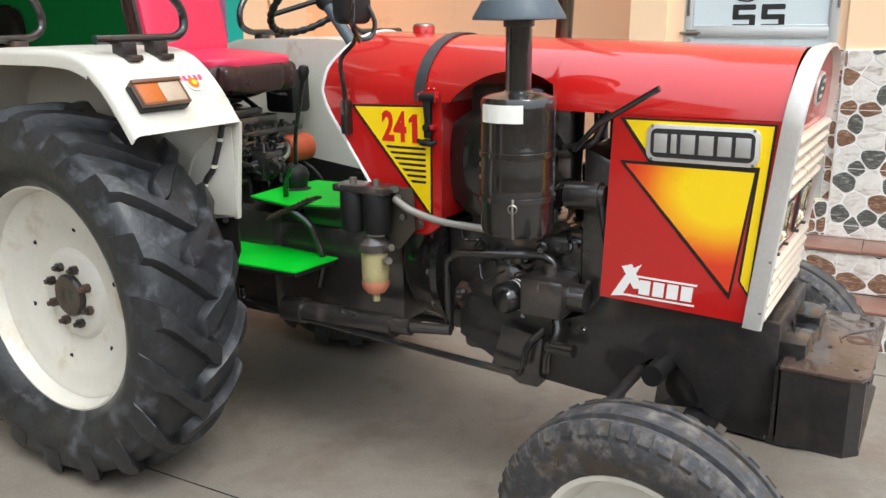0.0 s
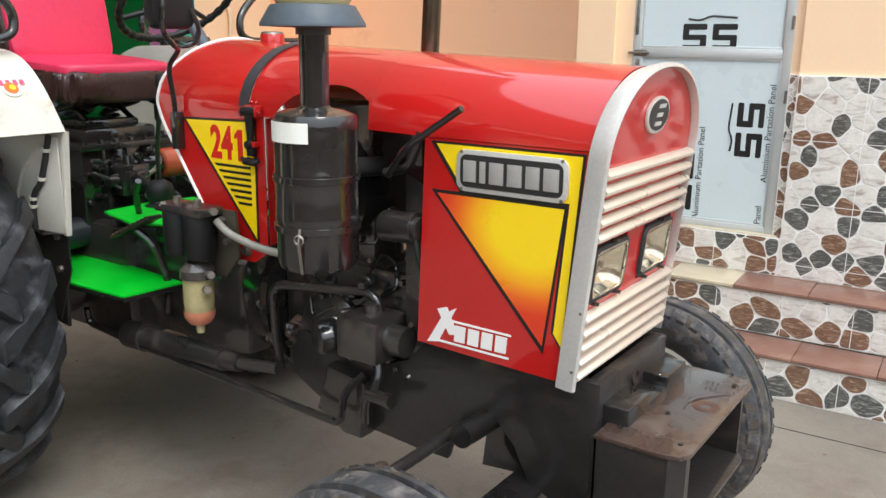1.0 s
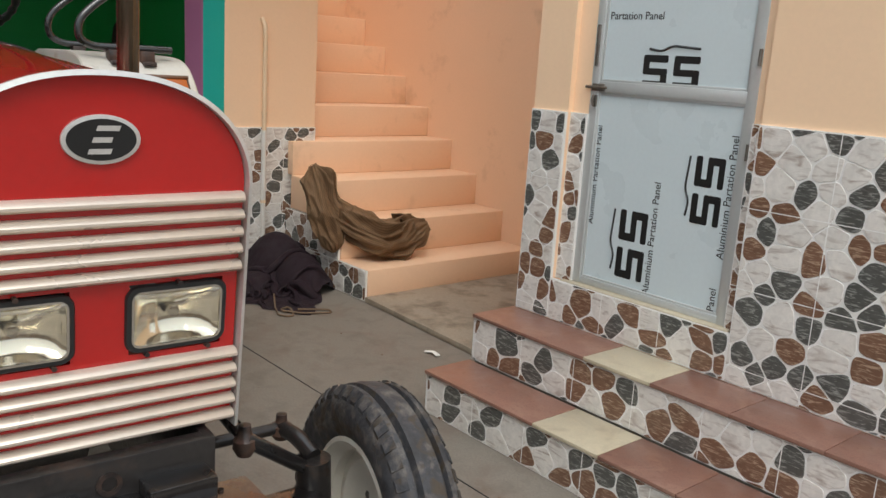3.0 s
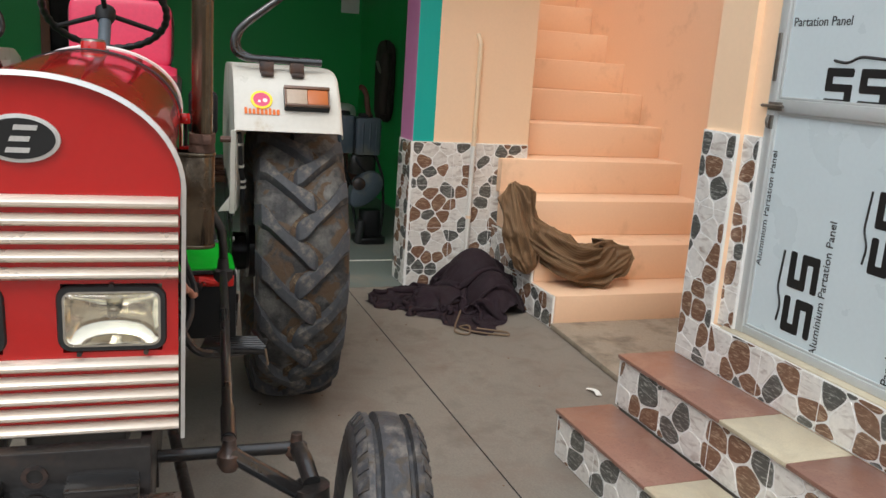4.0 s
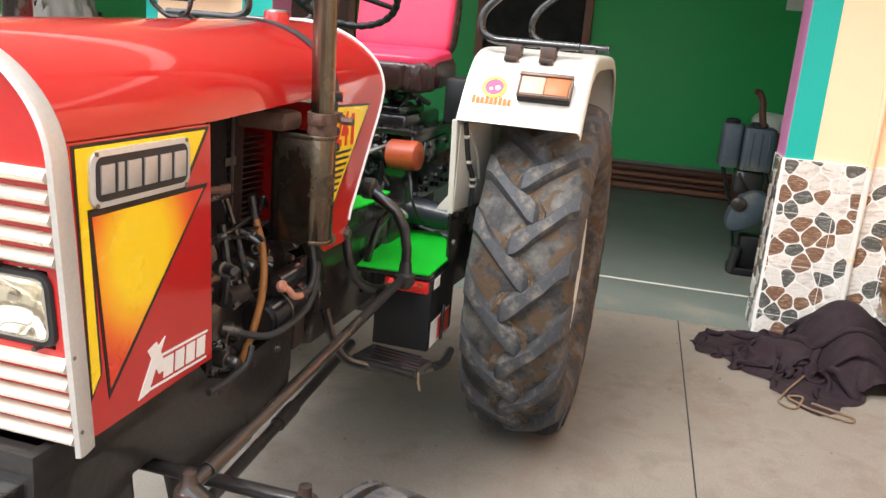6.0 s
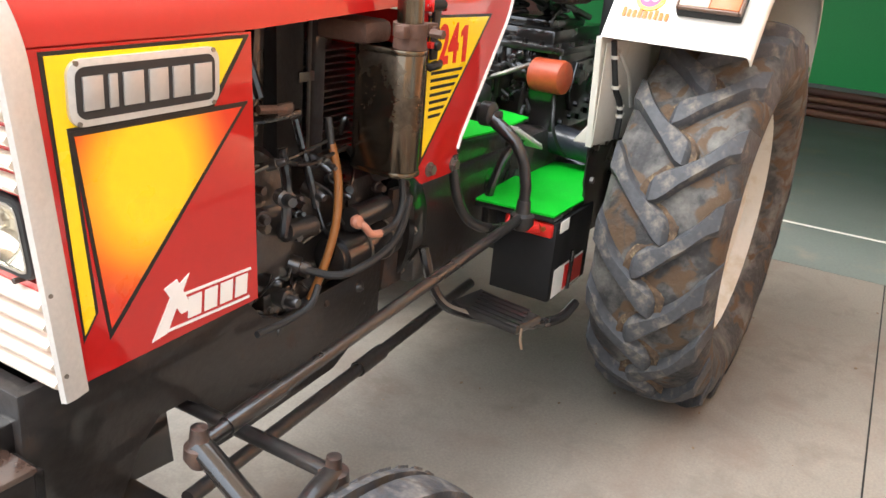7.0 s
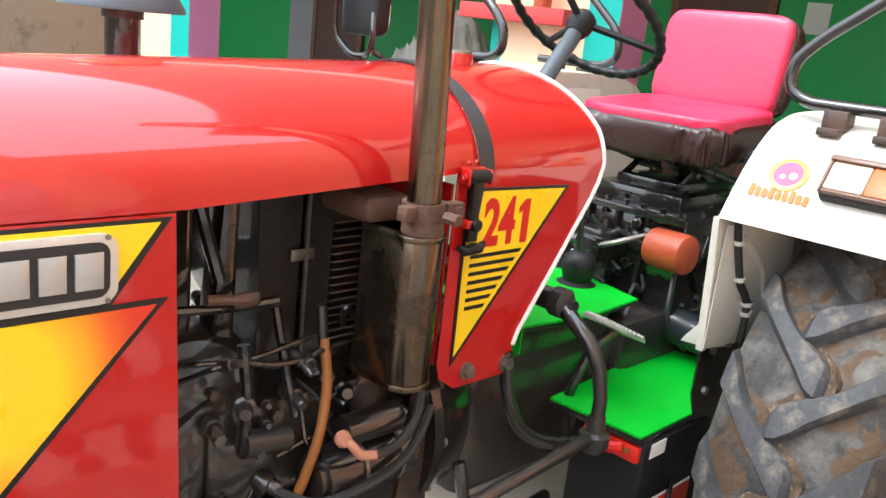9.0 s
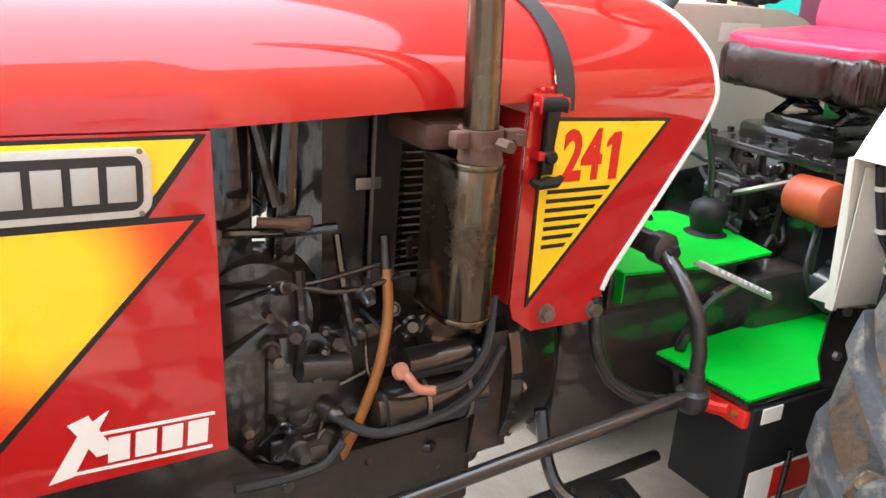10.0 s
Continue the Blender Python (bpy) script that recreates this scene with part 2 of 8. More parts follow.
add_veins(TREAD_RED, srgb(158, 124, 106), 5.0, (1, 1, 1), 0.25)
add_veins(TREAD_RED, srgb(122, 84, 70), 60.0, (1, 1, 1), 0.3)
add_veins(TREAD_BEIGE, srgb(168, 154, 130), 6.0, (1, 1, 1), 0.3)
TILE_BASE = mat("glossy_tile_body", srgb(241, 239, 234), 0.22, vary=0.05, coat=0.3)
STONE_WHITE = add_veins(mat("white_marble_stone_print", srgb(226, 221, 213), 0.2, vary=0.14, scale=9, coat=0.3), srgb(172, 158, 147), 9, (1, 1, 3.5), 0.2)
STONE_BROWN = add_veins(mat("brown_stone_print", srgb(122, 92, 74), 0.2, vary=0.2, coat=0.3), srgb(174, 146, 122), 22, (1, 1, 6), 0.12)
STONE_DARK = add_veins(mat("slate_grey_stone_print", srgb(88, 88, 84), 0.2, vary=0.2, coat=0.3), srgb(150, 150, 144), 22, (1, 1, 6), 0.12)
DOOR_FILM = mat("blue_grey_film_panel", srgb(208, 219, 221), 0.3, vary=0.03, scale=4, bump=0.05, bump_scale=10)
DOOR_FRAME = mat("milky_aluminium_frame", srgb(205, 208, 206), 0.35, metal=0.3, vary=0.04)
PRINT = mat("black_print", (0.016, 0.016, 0.016, 1), 0.4, vary=0.05)
CLOTH_PURPLE = mat("dark_purple_cloth", srgb(33, 16, 25), 0.9, vary=0.2, scale=14, bump=0.4, bump_scale=160)
CLOTH_BROWN = mat("dark_brown_cloth", srgb(58, 48, 42), 0.9, vary=0.2, scale=12, bump=0.3, bump_scale=120)
ROPE = mat("dirty_rope", srgb(120, 100, 80), 0.9, vary=0.2)
BLUE_BLACK = mat("dark_blue_black_paint", (0.017, 0.021, 0.028, 1), 0.4, vary=0.3, coat=0.3)
GREY_BLUE = mat("blue_grey_plastic", srgb(76, 86, 94), 0.5, vary=0.15, dirt=srgb(120, 116, 104), dirt_amount=0.3)
PIPE_WHITE = mat("cream_pvc_pipe", srgb(236, 208, 172), 0.4, vary=0.05)
YARD_WALL = mat("added_wall_plaster", srgb(142, 124, 108), 0.85, vary=0.15, scale=1.5, dirt=srgb(96, 86, 76), dirt_amount=0.3)
GREY_WALL = mat("grey_wall_paint", srgb(160, 158, 162), 0.7, vary=0.04)

# glowing yellow-to-orange print of the side panels
def sunburst(name, cx, cz, rx, rz):
    m = mat(name, srgb(250, 214, 10), 0.3, vary=0.02, coat=0.3)
    sn, sl = m.node_tree.nodes, m.node_tree.links
    s_tc, s_mp, s_gr, s_cr = sn.new("ShaderNodeTexCoord"), sn.new("ShaderNodeMapping"), sn.new("ShaderNodeTexGradient"), sn.new("ShaderNodeValToRGB")
    s_gr.gradient_type = "SPHERICAL"
    s_mp.vector_type = "TEXTURE"
    s_mp.inputs["Location"].default_value, s_mp.inputs["Scale"].default_value = (cx, 0, cz), (rx, 50, rz)
    s_cr.color_ramp.elements[0].position, s_cr.color_ramp.elements[0].color = 0.08, srgb(216, 58, 26)
    s_cr.color_ramp.elements[1].position, s_cr.color_ramp.elements[1].color = 0.62, srgb(252, 214, 12)
    s_cr.color_ramp.elements.new(0.25).color = srgb(234, 104, 24)
    s_cr.color_ramp.elements.new(0.42).color = srgb(246, 170, 18)
    sl.new(s_tc.outputs["Object"], s_mp.inputs[0]), sl.new(s_mp.outputs[0], s_gr.inputs[0]), sl.new(s_gr.outputs[0], s_cr.inputs[0])
    sl.new(s_cr.outputs[0], sn["Principled BSDF"].inputs["Base Color"])
    return m


SUNBURSTS = {1: sunburst("sunburst_decal", 1.865, 1.085, 0.195, 0.23), -1: sunburst("sunburst_decal", 1.93, 1.11, 0.26, 0.21)}
RED.node_tree.nodes["Principled BSDF"].inputs["Coat IOR"].default_value = 1.66
for m in (BLACK, BLACK_DUSTY, CAST):
    m.node_tree.nodes["Principled BSDF"].inputs["Coat IOR"].default_value = 1.72


LENS = bpy.data.materials.new("headlamp_glass")
LENS.use_nodes = True
ln_, ll_ = LENS.node_tree.nodes, LENS.node_tree.links
l_mix, l_tr, l_gl, l_fr = ln_.new("ShaderNodeMixShader"), ln_.new("ShaderNodeBsdfTransparent"), ln_.new("ShaderNodeBsdfGlossy"), ln_.new("ShaderNodeValue")
l_tr.inputs[0].default_value, l_gl.inputs["Roughness"].default_value, l_fr.outputs[0].default_value = (0.98, 0.97, 0.94, 1), 0.06, 0.07
ll_.new(l_fr.outputs[0], l_mix.inputs[0]), ll_.new(l_tr.outputs[0], l_mix.inputs[1]), ll_.new(l_gl.outputs[0], l_mix.inputs[2])
ll_.new(l_mix.outputs[0], ln_["Material Output"].inputs[0])
MIRROR = mat("mirror_glass", (0.8, 0.8, 0.8, 1), 0.03, metal=1.0, vary=0.01)


# ---- mesh tools ----
def finish(bm, angle=38):
    bmesh.ops.remove_doubles(bm, verts=bm.verts, dist=1e-5)
    bmesh.ops.recalc_face_normals(bm, faces=bm.faces)
    lim = radians(angle)
    for f in bm.faces:
        f.smooth = True
    for e in bm.edges:
        e.smooth = len(e.link_faces) == 2 and e.calc_face_angle(0) < lim
    return bm


PLACE = Matrix.Identity(4)


def part(name, bm, material, parent=None, label="", angle=38):
    finish(bm, angle)
    me = bpy.data.meshes.new(name)
    bm.to_mesh(me)
    bm.free()
    for m in (material if isinstance(material, (list, tuple)) else [material]):
        me.materials.append(m)
    ob = new(name, me)
    if parent is not None:
        ob.parent = parent
    else:
        ob.matrix_world = PLACE
    if label:
        tagged(ob, label)
    return ob


def thing(name, label, category, group="", kind="", at=(0, 0, 0)):
    ob = new(name)
    ob.empty_display_size = 0.1
    ob.matrix_world = PLACE @ Matrix.Translation(at)
    return tagged(ob, label, category, group, kind)


def B():
    return bmesh.new()


def box(bm, x0, x1, y0, y1, z0, z1, bev=0.0, seg=2):
    vs = [bm.verts.new((x, y, z)) for x in (x0, x1) for y in (y0, y1) for z in (z0, z1)]
    fs = [bm.faces.new([vs[i] for i in q]) for q in ((0, 1, 3, 2), (4, 6, 7, 5), (0, 4, 5, 1), (2, 3, 7, 6), (0, 2, 6, 4), (1, 5, 7, 3))]
    if bev:
        es = list({e for f in fs for e in f.edges})
        bmesh.ops.bevel(bm, geom=es, offset=bev, segments=seg, affect="EDGES", profile=0.5)
    return bm


def frame_of(d):
    d = Vector(d).normalized()
    u = d.cross(Vector((0, 0, 1)) if abs(d.z) < 0.9 else Vector((1, 0, 0))).normalized()
    return d, u, d.cross(u)


def cyl(bm, p0, p1, r0, r1=None, n=16, cap=True):
    p0, p1 = Vector(p0), Vector(p1)
    r1 = r0 if r1 is None else r1
    d, u, v = frame_of(p1 - p0)
    rings = []
    for p, r in ((p0, r0), (p1, r1)):
        rings.append([bm.verts.new(p + (u * math.cos(a) + v * math.sin(a)) * r) for a in (2 * math.pi * i / n for i in range(n))])
    for i in range(n):
        bm.faces.new((rings[0][i], rings[0][(i + 1) % n], rings[1][(i + 1) % n], rings[1][i]))
    if cap:
        bm.faces.new(rings[0][::-1]), bm.faces.new(rings[1])
    return bm


def round_path(pts, rad, seg=5):
    """Corners of a polyline rounded with the given radius."""
    pts = [Vector(p) for p in pts]
    if rad <= 0 or len(pts) < 3:
        return pts
    out = [pts[0]]
    for a, b, c in zip(pts, pts[1:], pts[2:]):
        da, dc = (a - b), (c - b)
        k = min(rad, da.length * 0.48, dc.length * 0.48)
        p, q = b + da.normalized() * k, b + dc.normalized() * k
        for i in range(seg + 1):
            t = i / seg
            out.append(p * (1 - t) ** 2 + b * 2 * t * (1 - t) + q * t * t)
    return out + [pts[-1]]


def tube(bm, pts, r, n=10, rad=0.0, cap=True, closed=False, squash=1.0):
    """A round bar swept along a polyline."""
    pts = round_path(pts, rad) if not closed else [Vector(p) for p in pts]
    m = len(pts)
    rings, u = [], None
    for i, p in enumerate(pts):
        a, b = pts[i - 1] if (i or closed) else p, pts[(i + 1) % m] if (i < m - 1 or closed) else p
        d = (b - a).normalized()
        if u is None:
            _, u, _ = frame_of(d)
        u = (u - d * u.dot(d)).normalized()
        v = d.cross(u)
        ri = r[i] if isinstance(r, list) else r
        rings.append([bm.verts.new(p + (u * math.cos(t) + v * math.sin(t) * squash) * ri) for t in (2 * math.pi * k / n for k in range(n))])
    for i in range(m if closed else m - 1):
        A, C = rings[i], rings[(i + 1) % m]
        for k in range(n):
            bm.faces.new((A[k], A[(k + 1) % n], C[(k + 1) % n], C[k]))
    if cap and not closed:
        bm.faces.new(rings[0][::-1]), bm.faces.new(rings[-1])
    return bm


def lathe(bm, profile, at=(0, 0, 0), axis=(0, 0, 1), n=32, closed=False):
    """Revolves (radius, height) pairs about an axis through a point."""
    at = Vector(at)
    d, u, v = frame_of(axis)
    rings = []
    for r, h in profile:
        if r < 1e-6:
            rings.append([bm.verts.new(at + d * h)])
        else:
            rings.append([bm.verts.new(at + d * h + (u * math.cos(a) + v * math.sin(a)) * r) for a in (2 * math.pi * i / n for i in range(n))])
    pairs = list(zip(rings, rings[1:])) + ([(rings[-1], rings[0])] if closed else [])
    for A, C in pairs:
        for i in range(n):
            j = (i + 1) % n
            if len(A) == 1 and len(C) > 1:
                bm.faces.new((A[0], C[j], C[i]))
            elif len(C) == 1 and len(A) > 1:
                bm.faces.new((A[i], A[j], C[0]))
            elif len(A) > 1:
                bm.faces.new((A[i], A[j], C[j], C[i]))
    return bm


def prism(bm, poly, a, b, plane="xz", bev=0.0):
    """A polygon given in a plane, made thick along the third axis from a to b."""
    def P(p, h):
        return {"xz": (p[0], h, p[1]), "xy": (p[0], p[1], h), "yz": (h, p[0], p[1])}[plane]
    lo, hi = [bm.verts.new(P(p, a)) for p in poly], [bm.verts.new(P(p, b)) for p in poly]
    n = len(poly)
    fs = [bm.faces.new(lo[::-1]), bm.faces.new(hi)]
    for i in range(n):
        fs.append(bm.faces.new((lo[i], lo[(i + 1) % n], hi[(i + 1) % n], hi[i])))
    if bev:
        bmesh.ops.recalc_face_normals(bm, faces=fs)
        bmesh.ops.bevel(bm, geom=list({e for f in fs[:2] for e in f.edges}), offset=bev, segments=2, affect="EDGES", profile=0.5)
    return bm


def grid(bm, rows, close=False):
    """Faces over rows of points."""
    V = [[bm.verts.new(p) for p in r] for r in rows]
    for A, C in zip(V, V[1:]):
        m = len(A)
        for i in range(m if close else m - 1):
            j = (i + 1) % m
            bm.faces.new((A[i], A[j], C[j], C[i]))
    return V


def thicken(bm, d):
    """Gives a sheet a second side."""
    bmesh.ops.recalc_face_normals(bm, faces=bm.faces)
    bmesh.ops.solidify(bm, geom=list(bm.faces), thickness=d)
    return bm


def rrect(cx, cz, w, h, r, n=5):
    pts = []
    for sx, sz, a0 in ((1, 1, 0), (-1, 1, 90), (-1, -1, 180), (1, -1, 270)):
        for i in range(n + 1):
            a = radians(a0 + 90 * i / n)
            pts.append((cx + sx * (w / 2 - r) + r * math.cos(a), cz + sz * (h / 2 - r) + r * math.sin(a)))
    return pts


def text_mesh(body, size, m, depth=0.0006, bold=0.0):
    """Letters of the built-in font as a bmesh, set by a matrix."""
    cu = bpy.data.curves.new("letters", "FONT")
    cu.body, cu.size, cu.extrude, cu.align_x, cu.align_y = body, size, depth, "CENTER", "CENTER"
    cu.resolution_u, cu.offset = 3, bold
    ob = new("letters", cu)
    me = bpy.data.meshes.new_from_object(ob.evaluated_get(bpy.context.evaluated_depsgraph_get()))
    bm = B()
    bm.from_mesh(me)
    bmesh.ops.transform(bm, matrix=m, verts=bm.verts)
    bpy.data.objects.remove(ob)
    bpy.data.meshes.remove(me)
    bpy.data.curves.remove(cu)
    return bm


def toothed(poly, pitch=0.011, deep=0.003):
    """A polygon whose edges carry the small teeth of a cut ribbed mat."""
    out = []
    n = len(poly)
    cx, cy = sum(p[0] for p in poly) / n, sum(p[1] for p in poly) / n
    for a, b in zip(poly, poly[1:] + poly[:1]):
        k = max(2, int(math.hypot(b[0] - a[0], b[1] - a[1]) / pitch))
        for i in range(k):
            for t, d in ((i / k, 0.0), ((i + 0.5) / k, 0.0), ((i + 0.5) / k + 0.02 / k, deep), ((i + 0.98) / k, deep)):
                x, y = a[0] + (b[0] - a[0]) * t, a[1] + (b[1] - a[1]) * t
                r = math.hypot(x - cx, y - cy)
                out.append((x - (x - cx) / r * d, y - (y - cy) / r * d))
    return out


# ---- the tractor ----
tractor = thing("tractor", "red farm tractor with cream wheels, yellow decals and pink vinyl seat", "tractor")

W = 0.255


def top_z(x):
    return 1.475 + (2.05 - x) * 0.034


def arch(x, s, hw=W, rise=0.19):
    """Point of the bonnet's round top; s from -1 (right) over 0 (ridge) to 1 (left)."""
    a = s * math.pi / 2
    return Vector((x, hw * math.sin(a), top_z(x) - rise + rise * math.cos(a)))


def low_left(x):
    return 1.303 + max(0.0, 1.634 - x) * 0.052


def low_right(x):
    if 1.125 < x < 1.455:
        t = (x - 1.125) / 0.33
        return 1.31 + 0.1 * max(0.0, math.sin(math.pi * min(1, t * 0.82 + 0.02))) ** 0.7
    return 1.303 + max(0.0, 1.634 - x) * 0.02


def section(x, n=20):
    zs = top_z(x) - 0.19
    pts = []
    for side, low in ((-1, low_right(x)), (1, low_left(x))):
        half = []
        # the arc is cut where the lower edge lies above its foot
        if low < zs:
            half += [Vector((x, side * W, low + (zs - low) * i / 2)) for i in range(2)]
            a0 = 1.0
        else:
            a0 = math.acos(min(1, (low - zs) / 0.19)) / (math.pi / 2)
            p = arch(x, side * a0)
            half += [p, arch(x, side * (a0 - 0.002)), arch(x, side * (a0 - 0.004))]
        half += [arch(x, side * a0 * (1 - i / n)) for i in range(1 if low >= zs else 0, n)]
        pts.append(half)
    return pts[0] + [arch(x, 0)] + pts[1][::-1]


bm = B()
xs = [1.029 + 0.01225 * i for i in range(36)] + [1.47 + (2.072 - 1.47) * i / 12 for i in range(13)]
rows = [section(x) for x in xs]
grid(bm, rows)
thicken(bm, 0.003)
bonnet = part("bonnet", bm, RED, tractor, "glossy red sheet metal bonnet")

# rear cowl over the fuel tank
def x_rear(z):
    return float(np.interp(z, [0.893, 0.91, 0.966, 1.28, 1.33, 1.40, 1.47, 1.52], [0.858, 0.858, 0.863, 0.646, 0.628, 0.64, 0.675, 0.71]))


def x_front(z):
    return float(np.interp(z, [0.893, 0.925, 0.95, 1.345, 1.349], [1.03, 1.076, 1.084, 1.084, 1.026]))


def cowl_rows(side, n=26):
    rows = []
    zs0 = top_z(0.9) - 0.19
    prof = [(W, 0.893 + (zs0 - 0.893) * i / 14) for i in range(14)] + [(W * math.sin(a), zs0 + 0.19 * math.cos(a)) for a in (math.pi / 2 * (1 - i / n) for i in range(n + 1))]
    for y, z in prof:
        xr, xf = x_rear(z), x_front(z)
        rows.append([Vector((xr + (xf - xr) * k / 8, side * (y + 0.002), z + (0.9 - (xr + (xf - xr) * k / 8)) * 0.036 * min(1, max(0, (z - 1.28) / 0.1)))) for k in range(9)])
    return rows


bm = B()
for side in (-1, 1):
    grid(bm, cowl_rows(side))
bmesh.ops.remove_doubles(bm, verts=bm.verts, dist=1e-4)
thicken(bm, 0.003)
cowl = part("rear_cowl", bm, RED, tractor, "red cowl over the fuel tank")
edge = [p for p in [r[0] for r in cowl_rows(-1)] + [r[0] for r in cowl_rows(1)][::-1] if p.z > 0.945]
part("cowl_edge_trim", tube(B(), edge, 0.0055, 8), DECAL_WHITE, cowl, "white rubber edge trim")
# strap round the front edge of the cowl, rubber latches
bm = B()
strip = []
for i in range(33):
    s = -1 + i / 16
    p, q = arch(0.993, s, W + 0.009, 0.195), arch(1.031, s, W + 0.009, 0.195)
    strip.append([Vector((v.x, v.y, v.z + 0.0055)) for v in (p, q)])
strip = [[Vector((p.x, p.y, p.z - 0.006)) for p in strip[0]]] + strip + [[Vector((p.x, p.y, p.z - 0.006)) for p in strip[-1]]]
grid(bm, strip)
thicken(bm, 0.004)
part("bonnet_strap", bm, STRAP, cowl, "black rubber sealing strap")
for side in (-1, 1):
    bm = B()
    prism(bm, [(1.030, 1.334), (1.062, 1.334), (1.058, 1.255), (1.062, 1.235), (1.060, 1.205), (1.036, 1.205), (1.034, 1.235), (1.038, 1.255)], *sorted((side * 0.268, side * 0.279)), "xz", 0.003)
    lathe(bm, [(0.0, 0.014), (0.011, 0.011), (0.014, 0.0), (0.011, -0.011), (0.0, -0.014)], (1.047, side * 0.277, 1.238), (0, side, 0), 14)
    tube(bm, [(1.010, side * 0.272, 1.197), (1.026, side * 0.277, 1.190), (1.045, side * 0.279, 1.192), (1.064, side * 0.277, 1.188), (1.078, side * 0.272, 1.196)], [0.006, 0.010, 0.012, 0.010, 0.006], 8)
    part("rubber_latch", bm, PLASTIC, cowl, "black rubber bonnet latch")
    bm = box(B(), 1.078, 1.083, *sorted((side * 0.257, side * 0.286)), 1.315, 1.345, 0.002)
    box(bm, 1.020, 1.025, *sorted((side * 0.257, side * 0.286)), 1.315, 1.342, 0.002)
    box(bm, 1.020, 1.083, *sorted((side * 0.257, side * 0.264)), 1.322, 1.346, 0.002)
    cyl(bm, (1.018, side * 0.275, 1.329), (1.090, side * 0.275, 1.329), 0.0055, n=10)
    part("latch_bracket", bm, RED, cowl, "red latch bracket")
    part("latch_keeper", box(B(), 1.052, 1.072, *sorted((side * 0.257, side * 0.281)), 1.232, 1.247, 0.002), RED, cowl, "red latch keeper")
    part("latch_pin", cyl(B(), (1.024, side * 0.275, 1.329), (1.079, side * 0.275, 1.329), 0.0125, n=16), PLASTIC, cowl, "black rubber latch eye")
    for x, z in ((1.062, 1.352), (1.043, 1.353), (1.086, 1.329)):
        part("bracket_rivet", lathe(B(), [(0.0, 0.005), (0.004, 0.003), (0.0055, 0.0)], (x, side * 0.259 if z > 1.34 else side * 0.275, z), (0, side, 0), 10), RED if z > 1.34 else STEEL, cowl)
    for x, z in ((0.998, 0.925), (0.878, 0.916)):
        bm = cyl(B(), (x, side * 0.256, z), (x, side * 0.272, z), 0.014, n=6)
        cyl(bm, (x, side * 0.254, z), (x, side * 0.261, z), 0.019, n=16)
        part("cowl_bolt", bm, STEEL, cowl, "dull steel bolt")
# fuel cap
bm = lathe(B(), [(0.0, 0.028), (0.034, 0.028), (0.037, 0.024), (0.037, 0.0)], (0.865, 0.0, top_z(0.865) - 0.006), n=28)
cap = part("filler_neck", bm, RED, cowl, "red fuel filler neck")
part("fuel_cap", lathe(B(), [(0.0, 0.036), (0.024, 0.036), (0.033, 0.033), (0.035, 0.028), (0.0, 0.028)], (0.865, 0.0, top_z(0.865) - 0.006), n=28), STEEL, cap, "dull chrome fuel cap")

